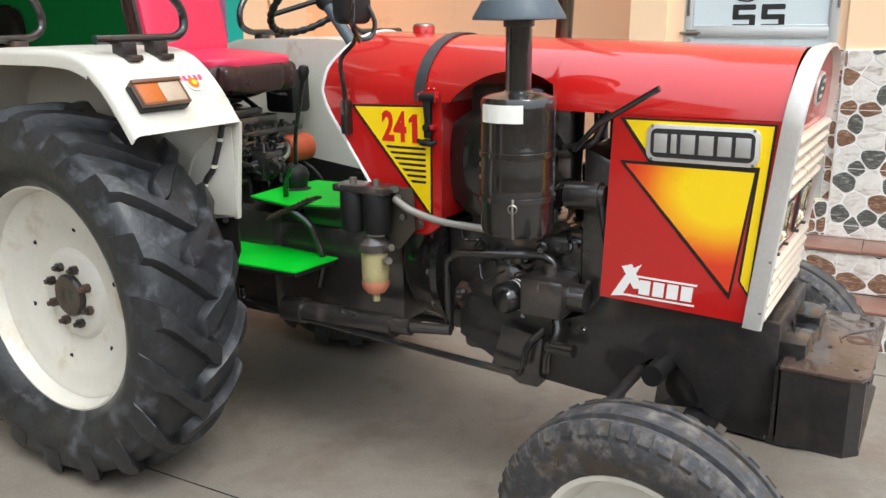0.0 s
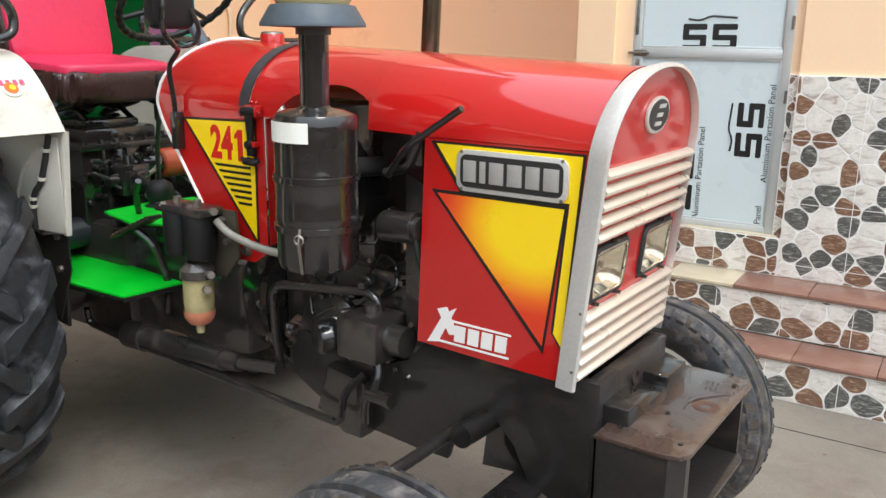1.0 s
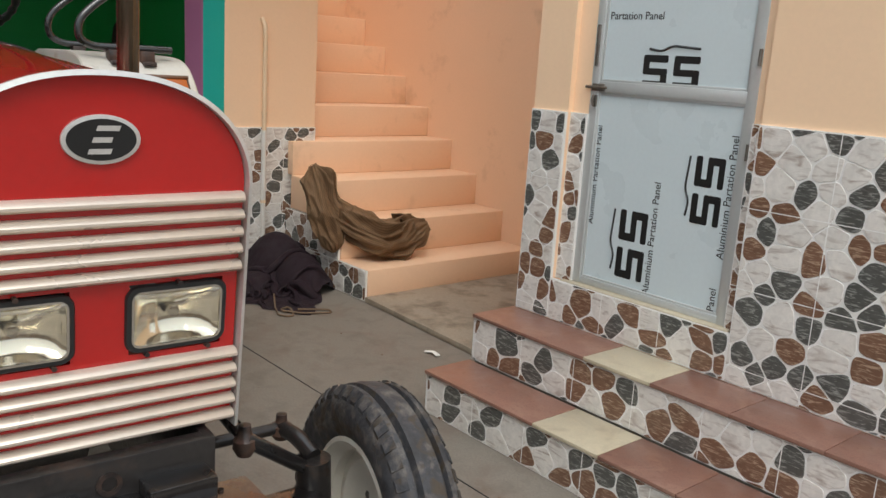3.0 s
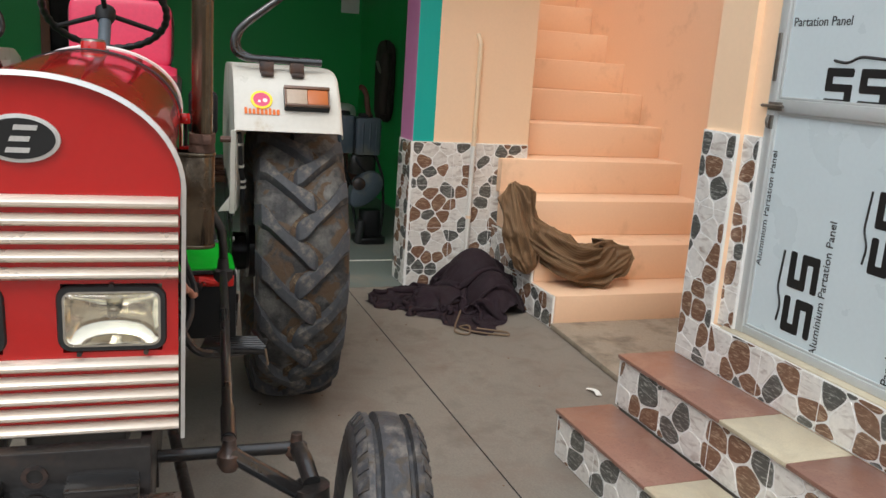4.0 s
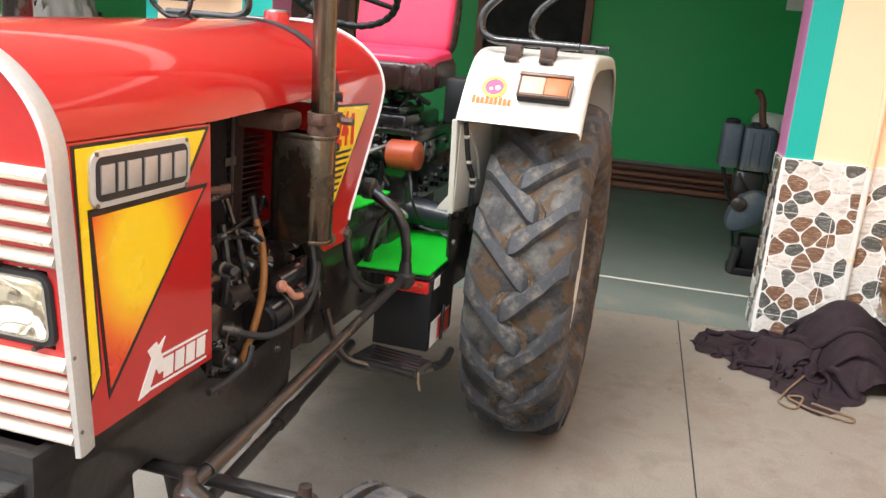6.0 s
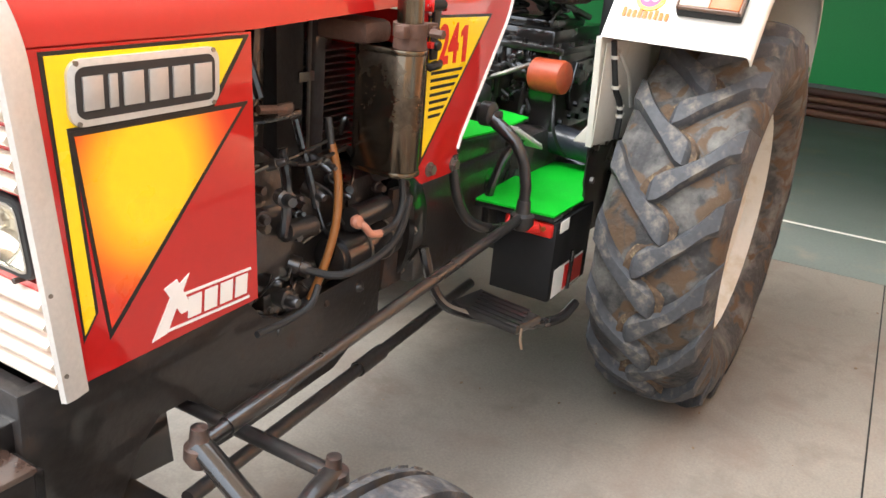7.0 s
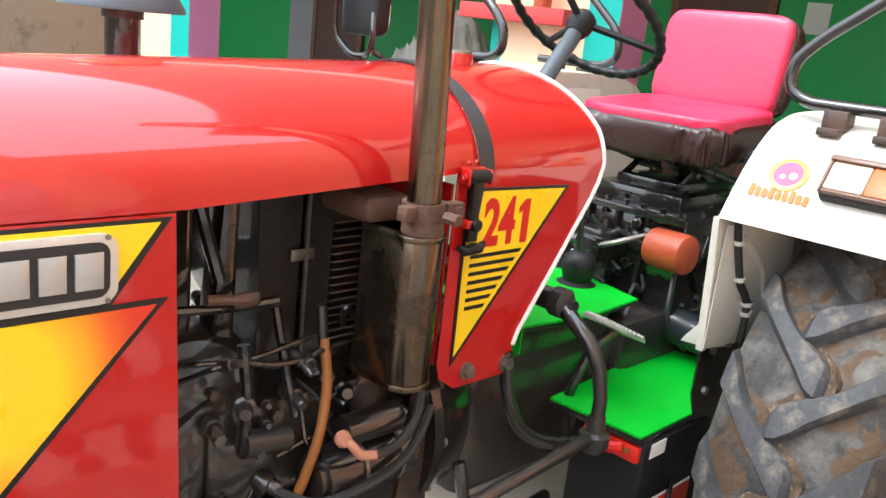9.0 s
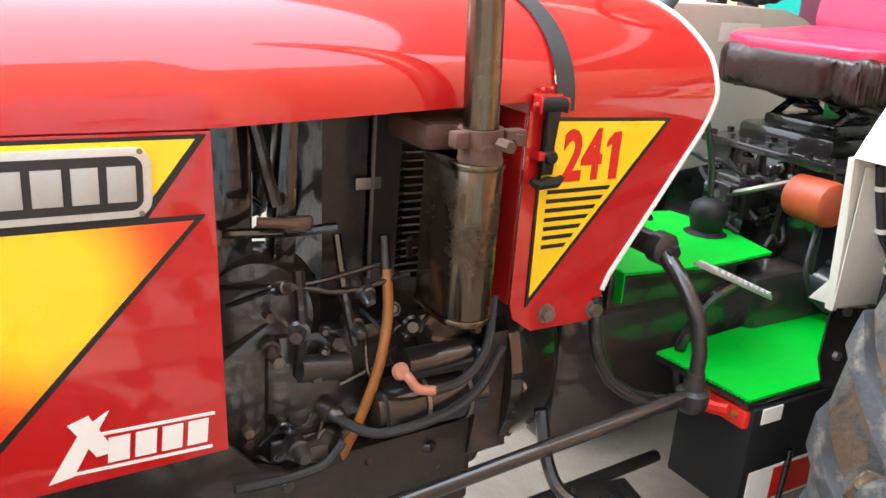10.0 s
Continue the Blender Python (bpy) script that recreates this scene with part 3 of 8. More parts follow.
# side panels with their decals
def side_panel(side):
    y = side * W
    o = lambda d: side * (W + d)
    dx = 0.005 if side < 0 else -0.008
    p = part("side_panel", prism(B(), [(1.614, 0.782), (2.033, 0.770), (2.083, 1.3), (1.634, 1.3)], min(y, o(-0.003)), max(y, o(-0.003))), RED, tractor, "red front side panel with yellow sunburst decals")
    part("seam_strip", box(B(), 1.64, 2.07, *sorted((o(-0.014), o(-0.008))), 1.26, 1.312), RED, p, "red seam strip behind the panel edge")

    def flat(name, poly, d, material, label):
        return part(name, prism(B(), [(x + dx, z) for x, z in poly], min(o(0), o(d)), max(o(0), o(d))), material, p, label)
    flat("decal_outline", [(1.647, 1.296), (2.052, 1.296), (2.016, 0.840), (1.986, 0.885), (2.01, 1.178), (1.757, 1.178), (1.757, 1.20), (1.665, 1.2925)][:6] + [(1.733, 1.178)], 0.0010, DECAL_BLACK, "black decal outline")
    flat("yellow_decal", [(1.664, 1.29), (2.044, 1.29), (2.0135, 0.854), (1.9925, 0.884), (2.018, 1.186), (1.742, 1.186)], 0.0022, YELLOW, "yellow angular decal")
    flat("decal_outline", [(1.65, 1.18), (2.013, 1.18), (1.968, 0.828)], 0.0014, DECAL_BLACK, "black decal outline")
    flat("sunburst_decal", [(1.668, 1.172), (2.006, 1.172), (1.9645, 0.848)], 0.0026, SUNBURSTS[side], "orange decal with a yellow glow")
    # name plate with plain relief blocks in place of the maker's name
    f = part("plate_frame", prism(B(), rrect(1.87 + dx, 1.234, 0.290, 0.098, 0.024), min(o(0), o(0.008)), max(o(0), o(0.008)), bev=0.0015), ALU, p, "silver nameplate frame")
    part("plate_field", prism(B(), rrect(1.87 + dx, 1.234, 0.266, 0.076, 0.017), min(o(0), o(0.0095)), max(o(0), o(0.0095))), PLATE, f, "dark nameplate field")
    xx = 1.747 + dx
    for w in (0.034, 0.015, 0.037, 0.037, 0.034, 0.037):
        s = xx if side < 0 else 2 * (1.87 + dx) - xx - w
        part("relief_block", prism(B(), [(s, 1.209), (s + w, 1.209), (s + w, 1.2585), (s, 1.2585)], min(o(0.008), o(0.013)), max(o(0.008), o(0.013)), bev=0.0012), PLATE_GREY, f)
        xx += w + 0.0105
    for x, z in ((1.74 + dx, 1.2775), (2.0 + dx, 1.2775), (1.74 + dx, 1.1905), (2.0 + dx, 1.1905)):
        part("plate_rivet", cyl(B(), (x, o(0.006), z), (x, o(0.0105), z), 0.004, n=8), STEEL, f, "plate rivet")
    # white model mark kept as plain slanted bars
    X = lambda u: 1.655 + 1.5 * u if side < 0 else 1.868 - 1.5 * u
    bars = [([(0.026, 0.845), (0.052, 0.862), (0.016, 0.792), (-0.006, 0.788)], "a"), ([(0.014, 0.853), (0.033, 0.86), (0.056, 0.812), (0.038, 0.81)], "a"),
            ([(0.03, 0.838), (0.155, 0.836), (0.155, 0.8325), (0.03, 0.8345)], "a"), ([(0.012, 0.7965), (0.152, 0.7945), (0.152, 0.791), (0.01, 0.793)], "a")]
    for i in range(4):
        u = 0.05 + i * 0.026
        bars.append(([(u, 0.8295), (u + 0.0205, 0.8295), (u + 0.0185, 0.8), (u - 0.002, 0.8)], "b"))
    for i, (q, _) in enumerate(bars):
        poly = [(X(u), 0.792 + (z - 0.79) * 1.4) for u, z in q]
        part("model_mark", prism(B(), poly, *sorted((o(0.0004 + 0.0001 * i), o(0.0022 + 0.0001 * i)))), DECAL_WHITE, p, "white slanted mark")
    return p


for side in (-1, 1):
    side_panel(side)
    # yellow triangle with the model number on the cowl
    o = lambda d: side * (W + 0.004 + d)
    part("triangle_outline", prism(B(), [(0.745, 1.296), (1.055, 1.304), (1.050, 0.945)], *sorted((o(-0.002), o(0.001)))), DECAL_BLACK, cowl, "black decal outline")
    part("triangle_decal", prism(B(), [(0.762, 1.290), (1.049, 1.2975), (1.0445, 0.965)], *sorted((o(-0.002), o(0.0018)))), YELLOW, cowl, "yellow triangle decal with a red model number")
    rot = pose(0, 0, 0, 90, 0, 0) if side < 0 else pose(0, 0, 0, 90, 0, 180)
    bm = text_mesh("24", 0.105, Matrix.Translation((0.936 + side * 0.022, o(0.0026), 1.228)) @ rot @ Matrix.Diagonal((0.88, 1.22, 1, 1)), 0.0006, 0.0035)
    prism(bm, [(0.936 - side * u, z) for u, z in ((0.046, 1.184), (0.066, 1.184), (0.066, 1.274), (0.050, 1.274), (0.034, 1.258), (0.034, 1.246), (0.046, 1.252))], *sorted((o(0.0014), o(0.0032))))
    part("model_number", bm, DECAL_RED, cowl, "red number 241")
    for i in range(7):
        bm = B()
        z = 1.172 - i * 0.0175
        xl = max(0.0, 0.762 + (1.290 - z) / (1.290 - 0.965) * 0.283) + 0.016
        prism(bm, [(xl, z), (1.03, z), (1.03, z - 0.0075), (xl + 0.006, z - 0.0075)], *sorted((o(0.001), o(0.003))))
        part("decal_bar", bm, DECAL_BLACK, cowl, "black bar under the number")

# nose with trim, slats, lamps and badge; its face leans forward a little
def nose_part(name, bm, material, parent, label="", angle=38):
    for v in bm.verts:
        v.co.x += 0.014 + 0.1 * (v.co.z - 0.77)
    return part(name, bm, material, parent, label, angle)


bm = B()
pts = [(s * math.pi / 2) for s in (-1 + i / 20 for i in range(41))]
arc_sin = lambda a: math.copysign(abs(math.sin(a)) ** 0.9, a)
prism(bm, [(-0.262, 1.094)] + [(0.267 * arc_sin(a), 1.278 + 0.197 * math.cos(a)) for a in pts] + [(0.262, 1.094)], 2.0, 2.03, "yz")
box(bm, 2.0, 2.03, -0.262, 0.262, 0.775, 0.954)
for y0, y1 in ((-0.262, -0.232), (-0.052, 0.052), (0.232, 0.262)):
    box(bm, 2.0, 2.03, y0, y1, 0.954, 1.094)
nose = nose_part("nose_panel", bm, RED, tractor, "red front panel behind aluminium slats")
line = [(-0.274, 0.762)] + [(0.277 * arc_sin(a), 1.278 + 0.206 * math.cos(a)) for a in pts] + [(0.274, 0.762)]
inn = [(-0.266, 0.762)] + [(0.269 * arc_sin(a), 1.278 + 0.197 * math.cos(a)) for a in pts] + [(0.266, 0.762)]
bm = B()
grid(bm, [[Vector((x, p[0], p[1])) for p in q] for x, q in ((2.032, line), (2.046, line), (2.05, inn), (2.0, inn), (2.032, line))])
trim = nose_part("nose_trim", bm, ALU, nose, "aluminium edge trim")
for side in (-1, 1):
    for z in (0.81, 0.95, 1.1, 1.22):
        bm = cyl(B(), (2.038, side * 0.268, z), (2.038, side * 0.2755, z), 0.004, n=10)
        nose_part("trim_rivet", bm, STEEL, nose, "trim rivet")
for z0, n in ((1.266, 5), (0.942, 5)):
    for i in range(n):
        z = z0 - i * 0.0345
        bm = prism(B(), [(2.031, z), (2.046, z - 0.003), (2.053, z - 0.011), (2.053, z - 0.016), (2.046, z - 0.0215), (2.031, z - 0.024)], -0.2625, 0.2625, "xz", bev=0.0006)
        nose_part("slat", bm, SLAT, nose)
for side in (-1, 1):
    c = (side * 0.142, 1.024)
    bm = B()
    q1, q2 = rrect(*c, 0.197, 0.135, 0.026), rrect(*c, 0.174, 0.112, 0.018)
    grid(bm, [[Vector((x, p[0], p[1])) for p in q] for x, q in ((2.028, q1), (2.032, q1), (2.037, rrect(*c, 0.191, 0.129, 0.023)), (2.037, q2), (2.0, q2))], close=True)
    hl = nose_part("headlamp_surround", bm, RUBBER_HOSE, nose, "black rubber headlamp surround")
    # reflector bowl and ribbed lens
    bm = B()
    o1, o2 = rrect(*c, 0.175, 0.113, 0.018), rrect(*c, 0.166, 0.104, 0.013)
    grid(bm, [[Vector((x, p[0], p[1])) for p in q] for x, q in ((2.034, o1), (2.039, o1), (2.039, o2), (2.034, o2))], close=True)
    nose_part("bezel", bm, CHROME, hl, "thin chrome bezel")
    bm = B()
    rows = []
    for i in range(13):
        v = -1 + i / 6
        rows.append([Vector((2.038 - 0.045 * max(0, 1 - u * u * 0.95) ** 0.6 * max(0, 1 - v * v * 0.95) ** 0.6 + (0.0022 * (j % 2) if abs(u) > 0.3 and v < 0.4 else 0), c[0] + u * 0.084, c[1] + v * 0.053)) for j, u in ((j, -1 + j / 12) for j in range(25))])
    grid(bm, rows)
    nose_part("reflector", bm, REFLECTOR, hl, "bright lamp reflector")
    bm = B()
    lathe(bm, [(0.0, 0.014), (0.011, 0.01), (0.013, 0.0)], (2.006, c[0], c[1] + 0.004), (1, 0, 0), 16)
    nose_part("bulb_shield", bm, CHROME, hl, "bulb shield")
    bm = B()
    rows = []
    for i in range(9):
        v = -1 + i / 4
        rows.append([Vector((2.0385 + 0.006 * (1 - u * u) * (1 - v * v) + 0.0007 * (j % 2), c[0] + u * 0.084, c[1] + v * 0.053)) for j, u in ((j, -1 + j / 20) for j in range(41))])
    grid(bm, rows)
    thicken(bm, 0.0015)
    ln = nose_part("lens", bm, LENS, hl, "ribbed clear glass lens", angle=180)
    ln.visible_shadow = False
    for dy, dz in ((0, 0.069), (0.06, -0.069), (-0.06, -0.069)):
        bm = cyl(B(), (2.03, c[0] + dy, c[1] + dz), (2.047, c[0] + dy, c[1] + dz), 0.005, n=8)
        nose_part("lamp_screw", bm, RUSTY, hl, "lamp screw")
bm = B()
ell = lambda a, b: [(a * math.cos(2 * math.pi * i / 40), 1.366 + b * math.sin(2 * math.pi * i / 40)) for i in range(40)]
badge = nose_part("badge", prism(bm, ell(0.066, 0.043), 2.03, 2.038, "yz", bev=0.0015), ALU, nose, "oval bright rim of the badge")
nose_part("badge_field", prism(B(), ell(0.058, 0.036), 2.03, 2.0395, "yz"), PRINT, badge, "dark badge field")
for k, z in enumerate((1.386, 1.366, 1.346)):
    bm = B()
    s = (z - 1.366) * 0.35
    w = 0.024 if k != 1 else 0.018
    prism(bm, [(-0.017 + s, z - 0.0045), (w - 0.003 + s, z - 0.0045), (w + s, z + 0.0045), (-0.014 + s, z + 0.0045)], 2.038, 2.0415, "yz")
    nose_part("badge_bar", bm, ALU, badge, "plain slanted bright bar")

# chassis rails, front bracket and weight
for side in (-1, 1):
    poly = [(1.12, 0.56), (1.30, 0.47), (1.58, 0.452), (1.68, 0.452), (1.71, 0.56), (1.76, 0.60), (1.83, 0.60), (1.88, 0.55), (1.92, 0.47), (2.0, 0.43), (2.085, 0.43), (2.09, 0.768), (1.62, 0.782), (1.55, 0.70), (1.47, 0.67), (1.38, 0.69), (1.12, 0.70)]
    part("chassis_rail", prism(B(), poly, side * 0.2 - 0.011, side * 0.2 + 0.011, bev=0.003), BLACK_DUSTY, tractor, "satin black steel chassis rail")
bm = box(B(), 2.06, 2.10, -0.21, 0.21, 0.44, 0.768, 0.004)
front = part("front_bracket", bm, BLACK_DUSTY, tractor, "black front bracket plate")
for y0, y1, x1, z0, z1 in ((-0.19, -0.055, 2.165, 0.60, 0.716), (0.055, 0.19, 2.165, 0.60, 0.716), (-0.055, 0.055, 2.165, 0.60, 0.69)):
    part("hitch_block", box(B(), 2.095, x1, y0, y1, z0, z1, 0.006), BLACK, front, "glossy black hitch block")
part("tow_hole_ring", lathe(B(), [(0.024, 0.0), (0.024, 0.006), (0.015, 0.006), (0.015, 0.0)], (2.099, 0.0, 0.72), (1, 0, 0), 20), RUSTY, front, "rusty tow hole rim")
bm = B()
wtop = part("front_weight", prism(B(), [(2.115, -0.265), (2.28, -0.265), (2.31, -0.255), (2.325, -0.225), (2.325, 0.235), (2.305, 0.265), (2.115, 0.268)], 0.662, 0.674, "xy", bev=0.003), WEIGHT_TOP, tractor, "glossy black steel front weight carrier, sky sheen painted in as brown")
part("end_plate", prism(B(), [(2.115, -0.262), (2.285, -0.262), (2.318, -0.235), (2.318, -0.21), (2.30, -0.20), (2.28, -0.245), (2.115, -0.245)], 0.462, 0.664, "xy"), BLACK_DUSTY, wtop, "black curved end plate")
part("end_plate", prism(B(), [(2.115, 0.266), (2.30, 0.266), (2.30, 0.25), (2.115, 0.25)], 0.462, 0.664, "xy"), BLACK_DUSTY, wtop, "black end plate")
part("bottom_plate", prism(B(), [(2.115, -0.262), (2.285, -0.262), (2.32, -0.225), (2.32, 0.235), (2.30, 0.266), (2.115, 0.268)], 0.45, 0.464, "xy", bev=0.003), BLACK_DUSTY, wtop, "worn bottom plate")
part("back_plate", box(B(), 2.105, 2.12, -0.262, 0.268, 0.45, 0.664), BLACK, wtop, "black back plate")
bm = B()
lathe(bm, [(0.034, -0.001), (0.033, 0.0012), (0.022, 0.0016), (0.014, 0.0008), (0.010, -0.002), (0.0, -0.002)], (2.272, 0.03, 0.674), (0, 0, 1), 24)
part("pin_hole", bm, RUST, wtop, "rusty plugged pin hole")
part("weld_bead", tube(B(), [(2.232, -0.01, 0.675), (2.226, 0.025, 0.6755), (2.24, 0.07, 0.6755), (2.275, 0.115, 0.675), (2.30, 0.14, 0.6745)], [0.002, 0.004, 0.0045, 0.004, 0.002], 6), WEIGHT_TOP, wtop, "curved weld bead")
for x, y in ((2.15, -0.2), (2.29, -0.2), (2.15, 0.2), (2.29, 0.2), (2.21, -0.06), (2.15, 0.05)):
    part("plate_bolt", cyl(B(), (x, y, 0.672), (x, y, 0.677), 0.006, n=8), DECAL_BLACK, wtop, "small bolt")

# wheels
def rear_tyre_profile():
    return [(0.388, 0.10), (0.405, 0.13), (0.44, 0.163), (0.475, 0.181), (0.53, 0.188), (0.588, 0.172), (0.610, 0.145), (0.619, 0.10), (0.624, 0.05), (0.626, 0.0)]


BAR = [(-0.050, 0.010, -0.030, 0.0), (-0.040, 0.024, -0.016, 0.026), (-0.030, 0.034, -0.006, 0.036), (-0.010, 0.037, 0.014, 0.038), (0.012, 0.033, 0.040, 0.038), (0.038, 0.027, 0.074, 0.038), (0.07, 0.0235, 0.118, 0.038),
       (0.10, 0.0235, 0.165, 0.038), (0.125, 0.027, 0.212, 0.037), (0.146, 0.034, 0.258, 0.036), (0.160, 0.039, 0.292, 0.034), (0.170, 0.039, 0.318, 0.028), (0.180, 0.032, 0.345, 0.002)]


def lug(bm, a0, hand, mud=False):
    """One bone-shaped tread bar from the middle of the tread out over the shoulder, or the mud caked round its nose."""
    rings = []
    for k, (w, half, da, rise) in enumerate(BAR[:7] if mud else BAR):
        base = float(np.interp(w, [0, 0.10, 0.14, 0.158, 0.168, 0.172], [0.622, 0.618, 0.610, 0.597, 0.572, 0.535]))
        push = 0.010 if w > 0.15 else 0.0
        if mud:
            fade = 1 - k / 6
            sec = [(-half - 0.012 - 0.022 * fade, -0.004), (-half - 0.012, 0.012 * fade), (-half - 0.003, 0.021 * fade), (0.0, 0.022 * fade), (half + 0.003, 0.021 * fade), (half + 0.012, 0.012 * fade), (half + 0.012 + 0.022 * fade, -0.004)]
            w -= 0.014 * fade
        else:
            sec = [(-half - 0.016, -0.008), (-half - 0.005, rise * 0.72), (-half + 0.002, rise), (0.0, rise * 1.02), (half - 0.002, rise), (half + 0.005, rise * 0.72), (half + 0.016, -0.008)]
        ring = []
        for m, (s, h) in enumerate(sec):
            q = Vector((w * 34, m * 0.8, a0 * 3 + hand * 5 + (9 if mud else 0)))
            wob = noise.noise(q) * (0.014 if mud else 0.0045)
            r = base + h + noise.noise(q * 1.7) * (0.008 if mud else 0.0016)
            ang = a0 + da + (s + wob) / 0.63
            ring.append(bm.verts.new((r * math.cos(ang), hand * (w + push), r * math.sin(ang))))
        rings.append(ring)
    for A, C in zip(rings, rings[1:]):
        for i in range(6):
            bm.faces.new((A[i], A[i + 1], C[i + 1], C[i]))
    bm.faces.new(rings[0]), bm.faces.new(rings[-1][::-1])


def rear_wheel(cx, cy, cz, out):
    hubob = thing("rear_wheel", "", "")
    for k in ("label", "category"):
        if k in hubob:
            del hubob[k]
    hubob.parent = tractor
    hubob["label"] = "large rear wheel with chevron lugs and a cream rim"
    hubob.location = (cx, cy, cz)
    prof = rear_tyre_profile()
    full = [(r, -h) for r, h in prof] + [(r, h) for r, h in prof[::-1]][1:]
    tyre = part("tyre", lathe(B(), full, axis=(0, 1, 0), n=96), RUBBER_REAR if out > 0 else RUBBER_CLEAN, hubob, "dusty black tractor tyre")
    N = 18
    for hand, off in ((1, 0.0), (-1, 0.5)):
        for mud, name, material in ((False, "tread_lug", RUBBER_LUG if out > 0 else RUBBER_CLEAN), (True, "caked_mud", MUD))[:2 if out > 0 else 1]:
            shapes = []
            for i in range(N):
                if i < 3:
                    bm = B()
                    lug(bm, 0.4 * i, hand, mud)
                    bmesh.ops.rotate(bm, verts=bm.verts, matrix=Matrix.Rotation(0.4 * i, 3, "Y"))
                    ob = part(name, bm, material, hubob, "brown mud caked round a lug" if mud else "", angle=28)
                    shapes.append(ob.data)
                else:
                    ob = new(name, shapes[i * 7 % 3])
                    ob.parent = hubob
                ob.rotation_euler = (0, 2 * math.pi * (i + off) / N, 0)
    s = out
    rim = part("rim", lathe(B(), [(0.405, -0.122), (0.398, -0.13), (0.385, -0.12), (0.375, -0.085), (0.345, -0.06), (0.345, 0.03), (0.375, 0.065), (0.381, 0.097), (0.39, 0.116), (0.401, 0.114), (0.402, 0.097)], axis=(0, s, 0), n=56), CREAM, hubob, "cream painted steel rim")
    part("wheel_disc", lathe(B(), [(0.37, 0.062), (0.352, 0.06), (0.335, 0.052), (0.30, 0.052), (0.27, 0.04), (0.20, 0.018), (0.165, 0.016), (0.155, 0.028), (0.145, 0.034), (0.08, 0.034), (0.0, 0.034)], axis=(0, s, 0), n=56), CREAM, hubob, "cream dished wheel disc")
    part("hub_cap", lathe(B(), [(0.076, 0.03), (0.076, 0.046), (0.068, 0.054), (0.02, 0.056), (0.0, 0.05)], axis=(0, s, 0), n=28), BLACK_DUSTY, hubob, "black axle end")
    for i in range(8):
        a = 2 * math.pi * (i + 0.5) / 8
        x, z = 0.104 * math.cos(a), 0.104 * math.sin(a)
        bm = cyl(B(), (x, s * 0.033, z), (x, s * 0.054, z), 0.0165, n=6)
        cyl(bm, (x, s * 0.054, z), (x, s * 0.068, z), 0.009, n=10)
        part("wheel_nut", bm, RUSTY, hubob)
    for i in range(6):
        a = 2 * math.pi * i / 6 + 0.3
        bm = cyl(B(), (0.245 * math.cos(a), s * 0.028, 0.245 * math.sin(a)), (0.245 * math.cos(a), s * 0.0335, 0.245 * math.sin(a)), 0.009, n=10)
        # no hole is cut: a dark disc paints its shade
        part("disc_hole", bm, DARK, hubob, "small dark disc painting the shade of a bolt hole")
    # raised sidewall marks, left as plain blocks
    bm = B()
    for i in range(7):
        a = -1.0 + i * 0.085
        for r0, r1, h in ((0.452, 0.498, 0.1655),):
            vs = []
            for hh in (h - 0.012, h + 0.0015):
                for rr, aa in ((r0, a), (r1, a), (r1, a + 0.055), (r0, a + 0.055)):
                    vs.append(bm.verts.new((rr * math.cos(aa), s * hh, rr * math.sin(aa))))
            for q in ((0, 1, 2, 3), (4, 5, 6, 7), (0, 1, 5, 4), (1, 2, 6, 5), (2, 3, 7, 6), (3, 0, 4, 7)):
                bm.faces.new([vs[k] for k in q])
    part("sidewall_marks", bm, RUBBER, hubob, "raised sidewall marks")["kind"] = "stuff"
    return hubob


RX, RY, RZ = -0.10, 0.722, 0.650
rear_wheel(RX - 0.025, -RY, RZ, -1)
rear_wheel(RX + 0.01, RY, RZ, 1)


